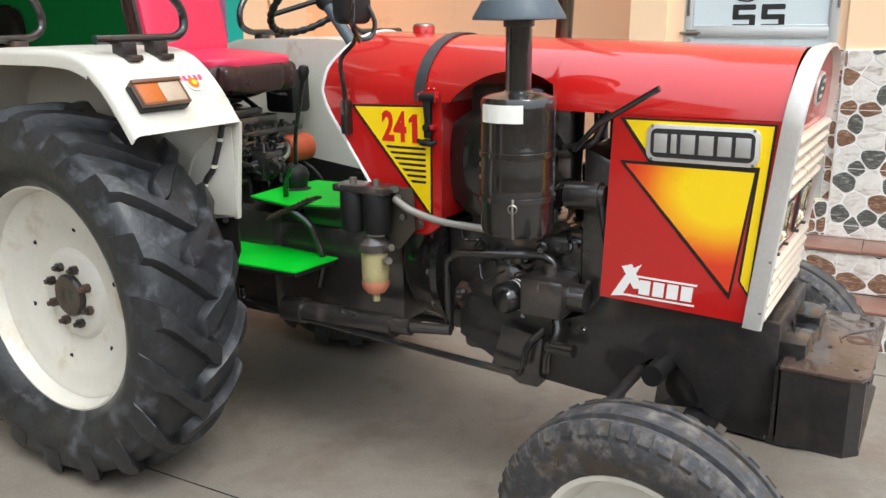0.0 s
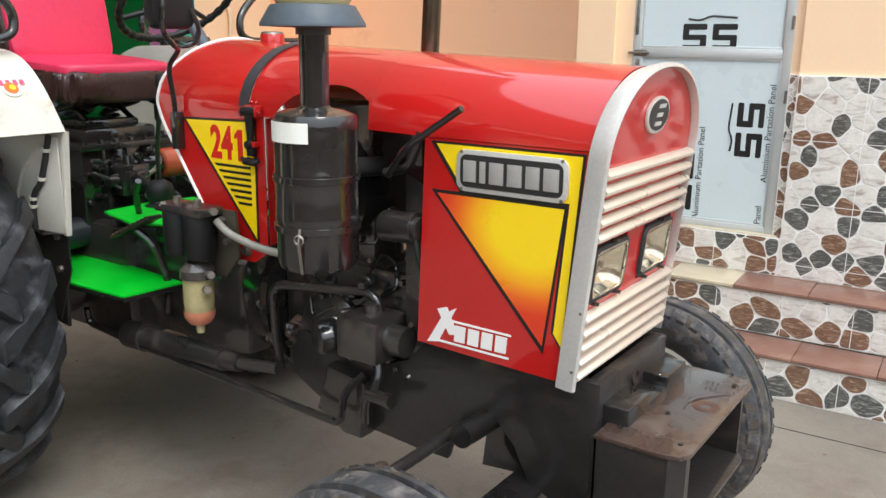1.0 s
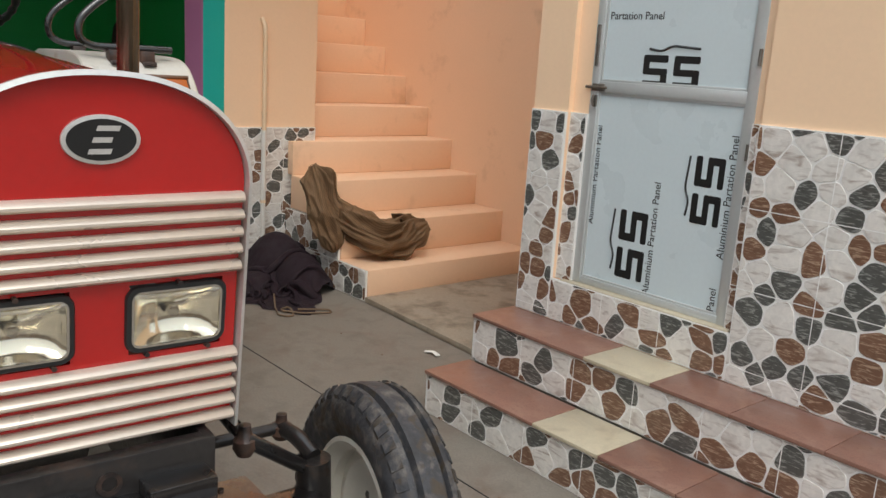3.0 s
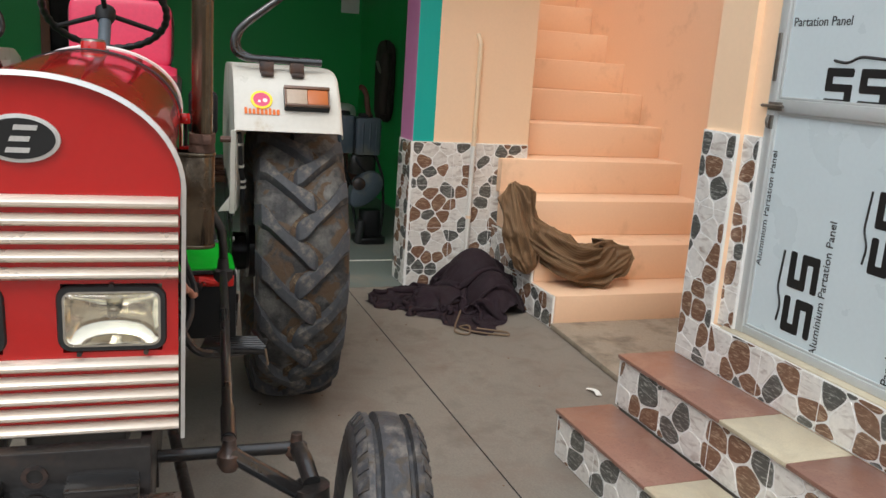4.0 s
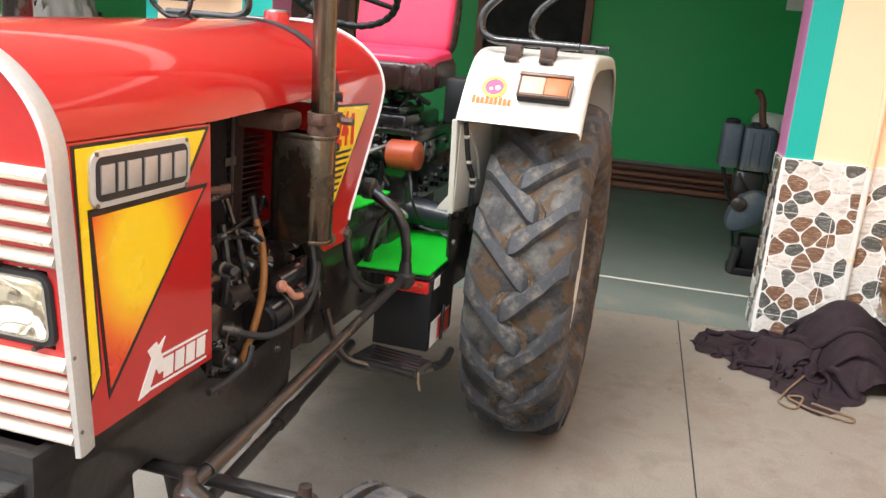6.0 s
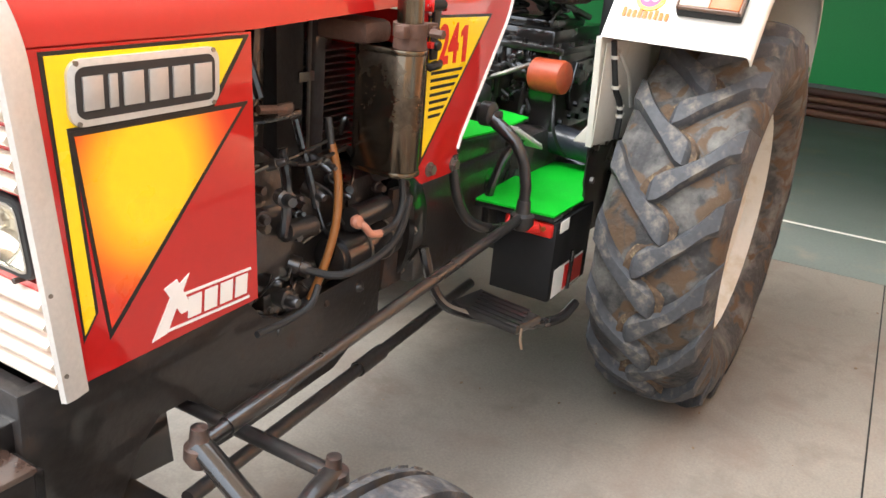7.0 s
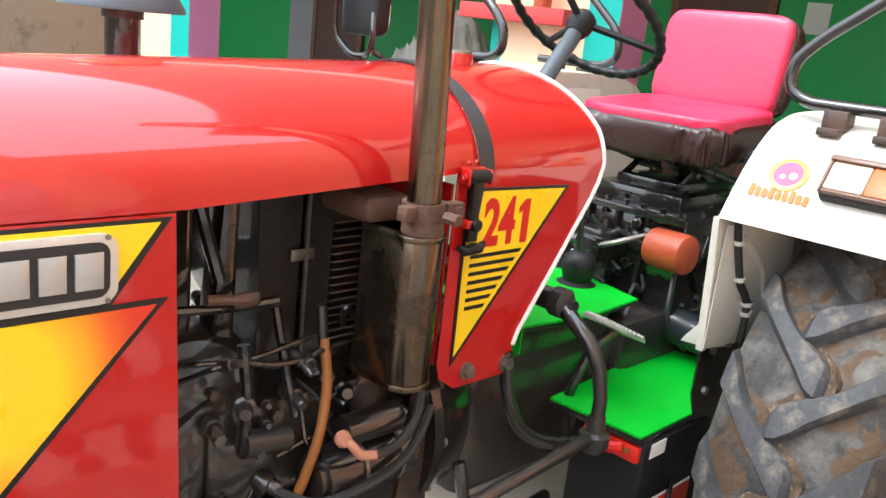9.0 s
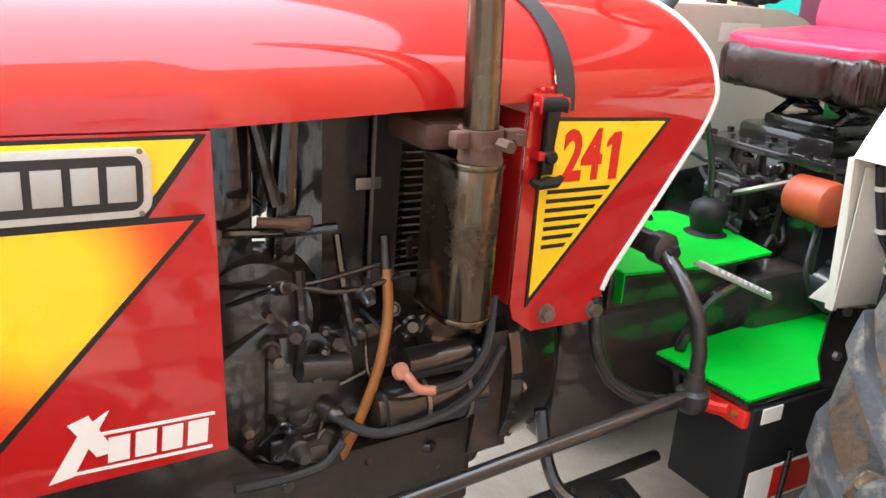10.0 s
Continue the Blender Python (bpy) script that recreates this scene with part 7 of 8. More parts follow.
def dado(name, axis, at, sign, u0, u1, v0, v1, seed, label, single=True, joint=(0.30, 0.30), step=0.099):
    """A tiled skirt on a wall: tile body with fine joints and stone relief. axis y: wall faces -y or +y; axis x: faces +-x."""
    t = 0.012
    if axis == "y":
        place = lambda u, v, h: (u, at + sign * (t + h), v)
        ob = slab(name, u0, u1, *sorted((at, at + sign * t)), v0, v1, TILE_BASE, label, "tiles")
    else:
        place = lambda u, v, h: (at + sign * (t + h), u, v)
        ob = slab(name, *sorted((at, at + sign * t)), u0, u1, v0, v1, TILE_BASE, label, "tiles")
    # pale joints between the tiles
    m = 0.0016
    lines = [(u0 + 0.001, u1 - 0.001, v1 - j * joint[1] - m, v1 - j * joint[1] + m) for j in range(1, 9) if v1 - j * joint[1] > v0 + 0.03]
    lines += [(u0 + j * joint[0] - m, u0 + j * joint[0] + m, v0 + 0.001, v1 - 0.001) for j in range(1, 12) if u0 + j * joint[0] < u1 - 0.03]
    for k, (a, b, c, d) in enumerate(lines):
        bm = B()
        h = 0.0031 if k % 2 else 0.0033
        vs = [bm.verts.new(place(p, q, w)) for w in (-0.002, h) for p, q in ((a, c), (b, c), (b, d), (a, d))]
        for q in ((4, 5, 6, 7), (0, 1, 5, 4), (1, 2, 6, 5), (2, 3, 7, 6), (3, 0, 4, 7)):
            bm.faces.new([vs[i] for i in q])
        part("tile_joint", bm, TILE_BASE, ob)
    n = stones(name, u0 + 0.003, u1 - 0.003, v0 + 0.002, v1 - 0.003, place, ob, seed, step, single)
    return n


TREADS = [(0.199, 1.677, 1.955, 0.885), (0.42, 1.943, WY, 0.885)]
slab("porch_step", WX, 4.2, 1.703, WY, 0, 0.179, FLOOR, "masonry core of the lower porch step", "step")
slab("porch_step", WX, 4.2, 1.969, WY, 0.179, 0.40, FLOOR, "masonry core of the upper porch step", "step")
LBL = "glazed tiles with a pattern of brown, slate and white stones"
dado("tile_riser", "y", 1.703, -1, WX, 3.6, 0.0, 0.179, 11, LBL + " on the lower riser", False)
dado("tile_riser", "y", 1.969, -1, WX, 3.6, 0.1995, 0.40, 12, LBL + " on the upper riser")
dado("tile_side", "x", WX, -1, 1.693, WY - 0.012, 0.0, 0.179, 13, LBL + " on the step side", False)
dado("tile_side", "x", WX, -1, 1.958, WY - 0.012, 0.1995, 0.40, 14, LBL + " on the step side", False)
dado("tile_skirt", "y", WY, -1, WX, 1.10, 0.4205, 1.357, 15, LBL + " on the door pier")
dado("tile_skirt", "y", WY, -1, 1.10, 2.01, 0.4205, 0.609, 16, LBL + " under the door")
dado("tile_skirt", "y", WY, -1, 2.01, 3.8, 0.4205, 1.387, 17, LBL + " on the door wall")
dado("tile_reveal", "y", WY + 0.03, -1, 1.10, DX0, 0.609, 1.357, 18, LBL + " on the door jamb", False)
dado("tile_reveal", "y", WY + 0.03, -1, DX1, 2.01, 0.609, 1.387, 25, LBL + " on the door jamb", False)
dado("tile_skirt", "x", PX, 1, PY0, PY1, 0.0, PZ, 19, LBL + " on the pier", step=0.095)
dado("tile_skirt", "y", PY0, -1, -2.0, PX + 0.012, 0.0, PZ, 20, LBL + " on the pier side", False)
dado("tile_skirt", "y", SY, -1, PX + 0.013, SX - 0.01, 0.0, SZ - 0.005, 21, LBL + " on the stair side", False)
dado("tile_skirt", "y", SY, -1, PX + 0.013, SX - GO - 0.01, SZ - 0.004, SZ + RISE - 0.005, 22, LBL + " on the stair side", False)
dado("tile_skirt", "x", WX, -1, WY, 3.95, 0.036, 0.55, 24, LBL + " on the side of the porch", False)

# granite treads, laid in pieces
for k, (z, y0, y1, x0) in enumerate(TREADS):
    xx = x0
    tread = slab("porch_tread", x0 + 0.01, 4.2, y0 + 0.01, y1, z - 0.02, z - 0.012, FLOOR, "mortar bed under polished granite treads", "tread")
    widths = [0.66, 0.325, 0.33, 0.335, 0.33, 0.335, 0.33, 0.335, 0.33, 0.335]
    for i, w in enumerate(widths):
        if xx > 3.9:
            break
        part("granite_slab", box(B(), xx, xx + w - 0.002, y0, y1 - 0.013, z - 0.016, z, 0.003), TREAD_BEIGE if i == 1 else TREAD_RED, tread, "beige granite slab" if i == 1 else "")
        xx += w

# aluminium door with film-covered panels
DY = 2.251
door = tagged(part("door_1", box(B(), DX0, DX0 + 0.04, DY, DY + 0.04, 0.615, 2.75, 0.003), DOOR_FRAME), "closed aluminium door with printed protective film on its panels", "door", kind="structure")
part("door_stile", box(B(), DX1 - 0.042, DX1, DY, DY + 0.04, 0.615, 2.75, 0.003), DOOR_FRAME, door)
for z0, z1 in ((0.615, 0.645), (1.452, 1.498), (2.69, 2.75)):
    part("door_rail", box(B(), DX0 + 0.04, DX1 - 0.042, DY + 0.002, DY + 0.038, z0, z1, 0.003), DOOR_FRAME, door)
low_panel = part("door_panel", box(B(), DX0 + 0.038, DX1 - 0.04, DY + 0.015, DY + 0.025, 0.64, 1.457), DOOR_FILM, door, "pale blue-grey film-covered panel")
top_panel = part("door_panel", box(B(), DX0 + 0.038, DX1 - 0.04, DY + 0.015, DY + 0.025, 1.493, 2.70), DOOR_FILM, door, "pale blue-grey film-covered panel")
for z0, z1 in ((0.645, 1.452), (1.498, 2.69)):
    for x0, x1, q0, q1 in ((DX0 + 0.04, DX0 + 0.05, z0, z1), (DX1 - 0.052, DX1 - 0.042, z0, z1), (DX0 + 0.05, DX1 - 0.052, z0, z0 + 0.01), (DX0 + 0.05, DX1 - 0.052, z1 - 0.01, z1)):
        part("glazing_bead", box(B(), x0, x1, DY + 0.008, DY + 0.016, q0, q1, 0.002), DOOR_FRAME, door, "thin aluminium glazing bead")
part("door_sill", box(B(), DX0 - 0.04, DX1 + 0.03, DY - 0.036, DY + 0.04, 0.602, 0.6148, 0.003), TREAD_BEIGE, door, "thin stone sill")
for z in (1.28, 1.62, 2.4):
    part("hinge", cyl(B(), (DX1 - 0.008, DY - 0.004, z - 0.03), (DX1 - 0.008, DY - 0.004, z + 0.03), 0.007, n=10), STEEL, door, "steel hinge")
bm = B()
cyl(bm, (DX0 - 0.02, DY - 0.008, 1.472), (DX0 + 0.09, DY - 0.008, 1.472), 0.006, n=10)
box(bm, DX0 + 0.01, DX0 + 0.075, DY - 0.006, DY + 0.003, 1.457, 1.487, 0.002)
box(bm, DX0 + 0.025, DX0 + 0.04, DY - 0.008, DY + 0.003, 1.39, 1.44, 0.002)
tube(bm, [(DX0 + 0.032, DY - 0.015, 1.44), (DX0 + 0.032, DY - 0.025, 1.42), (DX0 + 0.032, DY - 0.015, 1.395)], 0.005, 8, 0.01)
part("latch", bm, STEEL, door, "steel sliding bolt with hasp")
part("pull_handle", box(B(), DX0 + 0.012, DX0 + 0.027, DY - 0.008, DY + 0.002, 1.56, 1.73, 0.003), STEEL, door, "slim door pull")


def logo(cx, cz, size, turn, panel):
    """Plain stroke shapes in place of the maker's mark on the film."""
    bm = B()
    for off in (0.0, 0.62):
        for u0, u1, v0, v1 in ((0, 0.5, 0.38, 0.5), (0, 0.13, 0.2, 0.42), (0, 0.5, 0.17, 0.28), (0.37, 0.5, 0.0, 0.2), (0, 0.5, -0.04, 0.07)):
            prism(bm, rrect((u0 + u1) / 2 + off, (v0 + v1) / 2, u1 - u0, v1 - v0, 0.03, 2), -0.0008 - 0.0001 * (u0 + v0), 0.0008 + 0.0001 * (u1 + v1))
    tube(bm, [(0.1, 0, 0.6), (0.35, 0, 0.56), (0.55, 0, 0.66), (1.1, 0, 0.62)], 0.02, 4, 0.1)
    bmesh.ops.transform(bm, matrix=Matrix.Translation((cx, DY + 0.0142, cz)) @ Matrix.Rotation(radians(turn), 4, "Y") @ Matrix.Scale(size, 4) @ Matrix.Translation((-0.55, 0, -0.25)), verts=bm.verts)
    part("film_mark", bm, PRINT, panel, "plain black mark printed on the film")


logo(1.475, 0.83, 0.26, -90, low_panel)
logo(1.80, 1.11, 0.235, -90, low_panel)
logo(1.57, 1.556, 0.235, 0, top_panel)
for cx, cz, turn, s, panel, body in ((1.578, 0.88, -90, 0.044, low_panel, "Aluminium Partation Panel"), (1.895, 1.10, -90, 0.044, low_panel, "Aluminium Partation Panel"),
                               (1.252, 1.10, -90, 0.04, low_panel, "Aluminium Partation Panel"), (1.885, 0.70, -90, 0.044, low_panel, "Panel"), (1.383, 1.765, 0, 0.044, top_panel, "Partation Panel")):
    bm = text_mesh(body, s, Matrix.Translation((cx, DY + 0.0144, cz)) @ Matrix.Rotation(radians(turn), 4, "Y") @ pose(0, 0, 0, 90, 0, 0), 0.0006)
    part("film_print", bm, PRINT, panel, "black lettering on the film")


# ---- loose things in the yard and the room ----
def heap(name, label, category, x0, x1, y0, y1, bumps, material, seed, n=90, warp=0.1, ridge=0.05):
    """A crumpled cloth heap: overlapping mounds with sharp folds, cut to a ragged outline."""
    bm = B()
    P = {}
    for i in range(n + 1):
        for j in range(n + 1):
            x, y = x0 + (x1 - x0) * i / n, y0 + (y1 - y0) * j / n
            wx = x + warp * noise.noise(Vector((x * 4, y * 4, seed)))
            wy = y + warp * noise.noise(Vector((x * 4, y * 4, seed + 7)))
            z = max(h * max(0.0, 1 - ((wx - bx) / rx) ** 2 - ((wy - by) / ry) ** 2) ** 0.7 for bx, by, rx, ry, h in bumps)
            if z <= 0.0:
                continue
            f = 1 - abs(noise.noise(Vector((wx * 6.5, wy * 5, seed + 3)))) * 2
            g = 1 - abs(noise.noise(Vector((wx * 13 + wy * 4, wy * 9, seed + 5)))) * 2
            P[i, j] = bm.verts.new((x, y, 0.006 + z * (0.78 + 0.2 * f) + min(1, z * 8) * ridge * (0.6 * f + 0.55 * g)))
    for i in range(n):
        for j in range(n):
            q = [P.get(k) for k in ((i, j), (i + 1, j), (i + 1, j + 1), (i, j + 1))]
            if all(q):
                bm.faces.new(q)
            elif sum(v is not None for v in q) == 3:
                bm.faces.new([v for v in q if v is not None])
    for v in [v for v in bm.verts if not v.link_faces]:
        bm.verts.remove(v)
    rim = [e for e in bm.edges if len(e.link_faces) == 1]
    ext = bmesh.ops.extrude_edge_only(bm, edges=rim)
    for v in ext["geom"]:
        if isinstance(v, bmesh.types.BMVert):
            v.co.z = 0.0005
    return tagged(part(name, bm, material, None, angle=70), label, category)


def drape(nu, nv, su, sv, squeeze, centre, turn, support, limit, seed, lift=0.12, steps=170, grip=0.15):
    """A limp sheet let fall over a support: point masses on a grid, held by stretch and bend links."""
    rg = np.random.RandomState(seed)
    u, v = np.meshgrid(np.linspace(-0.5, 0.5, nu), np.linspace(-0.5, 0.5, nv), indexing="ij")
    c, s = math.cos(radians(turn)), math.sin(radians(turn))
    X, Y = u * su * squeeze, v * sv * squeeze
    P = np.stack([centre[0] + c * X - s * Y, centre[1] + s * X + c * Y, np.zeros_like(X)], -1)
    bump = sum(a * np.sin(fx * u + p) * np.sin(fy * v + q) for a, fx, fy, p, q in zip(rg.uniform(0.02, 0.07, 7), rg.uniform(5, 22, 7), rg.uniform(5, 22, 7), rg.uniform(0, 6, 7), rg.uniform(0, 6, 7)))
    P[..., 2] = support(P[..., 0], P[..., 1]) + lift + bump + rg.uniform(-0.004, 0.004, X.shape)
    du, dv = su / (nu - 1), sv / (nv - 1)
    links = [((1, 0), du, 0.45), ((0, 1), dv, 0.45), ((1, 1), math.hypot(du, dv), 0.25), ((1, -1), math.hypot(du, dv), 0.25), ((4, 0), 4 * du, 0.2), ((0, 4), 4 * dv, 0.2)]
    old = P.copy()
    for _ in range(steps):
        step = (P - old) * 0.93
        old = P.copy()
        P = P + step
        P[..., 2] -= 0.0022
        for _ in range(7):
            for (i, j), rest, k in links:
                if j >= 0:
                    A, C = P[:nu - i, :nv - j], P[i:, j:]
                else:
                    A, C = P[:nu - i, -j:], P[i:, :nv + j]
                d = C - A
                n = np.linalg.norm(d, axis=-1, keepdims=True) + 1e-9
                d = d * (k * 0.5 * (1 - rest / n))
                A += d
                C -= d
        h = support(P[..., 0], P[..., 1]) + 0.004
        hit = P[..., 2] < h
        P[..., 2] = np.where(hit, h, P[..., 2])
        for ax in (0, 1):
            P[..., ax] = np.where(hit, old[..., ax] + (P[..., ax] - old[..., ax]) * grip, P[..., ax])
        limit(P)
    return P, u, v


def cloth(name, P, u, v, material, label, category, stripes=3.0):
    bm = B()
    lay = bm.loops.layers.uv.new("weave")
    nu, nv = u.shape
    V = [[bm.verts.new(P[i, j]) for j in range(nv)] for i in range(nu)]
    for i in range(nu - 1):
        for j in range(nv - 1):
            q = ((i, j), (i + 1, j), (i + 1, j + 1), (i, j + 1))
            f = bm.faces.new([V[a][b] for a, b in q])
            for lp, (a, b) in zip(f.loops, q):
                lp[lay].uv = (v[a, b] * stripes, u[a, b])
    return tagged(part(name, bm, material, None, angle=180), label, category)


HEAP = [(-1.42, 2.22, 0.29, 0.25, 0.33), (-1.14, 2.24, 0.27, 0.2, 0.24), (-1.24, 1.95, 0.16, 0.26, 0.12)]


def mounds(x, y):
    z = np.zeros_like(x)
    for bx, by, rx, ry, h in HEAP:
        z = np.maximum(z, h * np.maximum(0.0, 1 - ((x - bx) / rx) ** 2 - ((y - by) / ry) ** 2) ** 0.8)
    return z


def by_pier(P):
    P[..., 0] = np.where(P[..., 1] > 1.79, np.maximum(P[..., 0], PX + 0.022), P[..., 0])
    P[..., 1] = np.minimum(P[..., 1], SY - 0.02)


P, u, v = drape(96, 96, 1.40, 1.40, 0.58, (-1.30, 2.05), 38, mounds, by_pier, 11, 0.08, 95)
cloth("crumpled_cloth", P, u, v, CLOTH_PURPLE, "dark purple cloth heaped on the cement floor against the tiled pier", "cloth")


def steps_z(x, y):
    if y < SY:
        return 0.0
    return SZ + RISE * max(0, math.floor((SX - x) / GO)) if x < SX else 0.036


SACKING = mat("striped_brown_sacking", srgb(128, 100, 70), 0.9, vary=0.2, scale=12, bump=0.3, bump_scale=120)
kn, kl = SACKING.node_tree.nodes, SACKING.node_tree.links
k_uv, k_wv, k_mr, k_mx = kn.new("ShaderNodeUVMap"), kn.new("ShaderNodeTexWave"), kn.new("ShaderNodeMapRange"), kn.new("ShaderNodeMix")
k_uv.uv_map = "weave"
k_wv.inputs["Scale"].default_value, k_wv.inputs["Distortion"].default_value, k_wv.inputs["Detail"].default_value = 13.0, 1.0, 2
k_mr.inputs[1].default_value, k_mr.inputs[2].default_value, k_mr.inputs[4].default_value = 0.45, 0.75, 0.75
k_mx.data_type = "RGBA"
kl.new(k_uv.outputs[0], k_wv.inputs["Vector"]), kl.new(k_wv.outputs[1], k_mr.inputs[0]), kl.new(k_mr.outputs[0], k_mx.inputs[0])
kl.new(kn["Principled BSDF"].inputs["Base Color"].links[0].from_socket, k_mx.inputs[6])
k_mx.inputs[7].default_value = srgb(98, 72, 50)
kl.new(k_mx.outputs[2], kn["Principled BSDF"].inputs["Base Color"])


def limp_sack(spine, seed, bm=None, ns=90, nu=100):
    """A limp striped sack: a flattened tube of cloth along a spine, with sharp lengthwise and slanting folds."""
    bm = bm or B()
    lay = bm.loops.layers.uv.get("weave") or bm.loops.layers.uv.new("weave")
    P = [Vector(p[:3]) for p in spine]
    rows, par = [], []
    for i in range(ns + 1):
        t = i / ns * (len(spine) - 1)
        k = min(len(spine) - 2, int(t))
        f = t - k
        q = [P[max(0, k - 1)], P[k], P[k + 1], P[min(len(P) - 1, k + 2)]]
        c = 0.5 * ((2 * q[1]) + (q[2] - q[0]) * f + (2 * q[0] - 5 * q[1] + 4 * q[2] - q[3]) * f * f + (3 * q[1] - q[0] - 3 * q[2] + q[3]) * f ** 3)
        d = (q[2] - q[1]).lerp(q[2] - q[0], 0.4).normalized()
        g = f * f * (3 - 2 * f)
        wide, thick = (spine[k][m] + (spine[k + 1][m] - spine[k][m]) * g for m in (3, 4))
        flat = Vector((0.8, -0.6, 0.1))
        n = (flat - d * flat.dot(d)).normalized()
        u = d.cross(n)
        row = []
        for j in range(nu):
            a = 2 * math.pi * j / nu
            o = u * math.cos(a) * wide + n * math.sin(a) * thick
            w = c + o
            slant = math.cos(a) * 3.4 + 0.5 * t
            s1 = 1 - abs(noise.noise(Vector((slant * 0.75, math.sin(a) * 1.5, t * 0.7 + seed)))) * 2.6
            s2 = 1 - abs(noise.noise(w * 4.2 + Vector((seed, 0, 0)))) * 2.4
            s3 = noise.noise(w * 16 + Vector((0, seed, 0)))
            lump = min(1.0, thick / 0.05)
            p = c + o * (0.82 + 0.18 * s1) + (n * math.copysign(1, math.sin(a) + 0.01) + Vector((0, 0, 0.5))) * lump * (0.030 * s1 + 0.026 * s2 + 0.008 * s3)
            p.z = max(p.z, steps_z(p.x, p.y) + 0.004)
            row.append(bm.verts.new(p))
        rows.append(row)
    for i in range(ns):
        for j in range(nu):
            fc = bm.faces.new((rows[i][j], rows[i][(j + 1) % nu], rows[i + 1][(j + 1) % nu], rows[i + 1][j]))
            for lp, (ii, jj) in zip(fc.loops, ((i, j), (i, j + 1), (i + 1, j + 1), (i + 1, j))):
                lp[lay].uv = (jj / nu * 1.6 + 0.25 * math.sin(ii / ns * 4), ii / ns)
    bm.faces.new(rows[0][::-1]), bm.faces.new(rows[-1])
    return bm


bm = limp_sack([(-1.2, 2.36, 0.81, 0.03, 0.02), (-1.15, 2.37, 0.71, 0.12, 0.05), (-1.1, 2.39, 0.56, 0.135, 0.07), (-1.06, 2.41, 0.42, 0.12, 0.07), (-1.03, 2.42, 0.3, 0.08, 0.04), (-1.02, 2.425, 0.25, 0.02, 0.015)], 2.3)
sack = tagged(part("sack", bm, SACKING, None, angle=180), "striped brown sacking slumped over the stair steps", "sack")
bm = limp_sack([(-1.12, 2.41, 0.6, 0.05, 0.05), (-1.02, 2.51, 0.46, 0.11, 0.085), (-0.88, 2.67, 0.36, 0.14, 0.1), (-0.85, 2.83, 0.34, 0.165, 0.05), (-0.84, 2.95, 0.375, 0.13, 0.03), (-0.83, 3.06, 0.43, 0.05, 0.012)], 7.1)
part("sack_mouth", bm, SACKING, sack, "open end of the sack spread over the lowest step", angle=180)

bm = tube(B(), [(-1.05, 2, 0.02), (-0.8, 1.87, 0.008), (-0.65, 1.81, 0.008), (-0.59, 1.88, 0.008), (-0.68, 1.92, 0.012), (-0.77, 1.95, 0.012), (-0.73, 1.85, 0.014), (-0.62, 1.95, 0.01), (-0.55, 2.12, 0.008), (-0.61, 2.14, 0.008), (-0.7, 1.97, 0.01)], 0.006, 7, 0.05)
tagged(part("rope", bm, ROPE), "thin brown rope lying loosely on the floor", "rope")
bm = tube(B(), [(0, 0, 0), (0.05, 0.02, 0.012), (0.10, 0.01, 0.004)], 0.014, 6, 0.03, squash=0.3)
bmesh.ops.translate(bm, verts=bm.verts, vec=(0.28, 2.18, 0.006))
tagged(part("paper_scrap", bm, PAPER), "small pale paper scrap on the floor", "litter")

pipe = tagged(part("drain_pipe", tube(B(), [(PX + 0.034, 2.255, 0.02), (PX + 0.034, 2.255, 1.70), (PX, 2.245, 1.752)], 0.016, 12, 0.03), PIPE_WHITE), "thin cream plastic pipe on the pier", "pipe")
part("lower_pipe", cyl(B(), (PX + 0.034, 2.255, 0.018), (PX + 0.034, 2.255, 1.0), 0.0175, n=14), PIPE_PALE, pipe, "unpainted white lower end")
for z in (0.5, 1.12, 1.48):
    part("pipe_clip", lathe(B(), [(0.017, -0.01), (0.02, -0.01), (0.02, 0.01), (0.017, 0.01)], (PX + 0.034, 2.255, z), (0, 0, 1), 14, True), PIPE_WHITE, pipe)

# room: sprayer on a stand, poles on the floor, doors, notices
spr = thing("sprayer", "blue-grey motor sprayer on a dark base in the room", "sprayer", at=(0.59, 0.05, 0.0))
spr.scale = (1.0, 1.0, 0.95)


def upright(y0, y1, z0, z1, x0, x1, r=0.03, bev=0.012):
    """A rounded block standing in the room."""
    bm = prism(B(), rrect((y0 + y1) / 2, (x0 + x1) / 2, y1 - y0, x1 - x0, r), z0, z1, "xy", bev)
    bmesh.ops.transform(bm, matrix=Matrix(((0, 1, 0, 0), (1, 0, 0, 0), (0, 0, 1, 0), (0, 0, 0, 1))), verts=bm.verts)
    return bm


part("tank", upright(1.70, 1.915, 0.80, 1.12, -3.86, -3.62), GREY_BLUE, spr, "blue-grey plastic tank")
part("side_tank", upright(1.555, 1.694, 0.81, 1.135, -3.84, -3.64, 0.035), GREY_BLUE, spr, "blue-grey side tank")
for y in (1.75, 1.81, 1.865):
    part("tank_rib", upright(y, y + 0.014, 0.83, 1.08, -3.632, -3.612, 0.004, 0.003), GREY_BLUE, spr)
for y, z, r in ((1.62, 1.135, 0.05), (1.80, 1.12, 0.062)):
    part("tank_lid", lathe(B(), [(0, 0.035), (r * 0.8, 0.033), (r, 0.022), (r, -0.01)], (-3.74, y, z), (0, 0, 1), 20), PLASTIC, spr, "black tank lid")
part("pump_handle", tube(B(), [(-3.70, 1.82, 1.13), (-3.70, 1.80, 1.22), (-3.70, 1.79, 1.32), (-3.69, 1.755, 1.375), (-3.68, 1.73, 1.38)], 0.024, 10, 0.05), WOOD, spr, "brown bent discharge neck")
bm = B()
rows = []
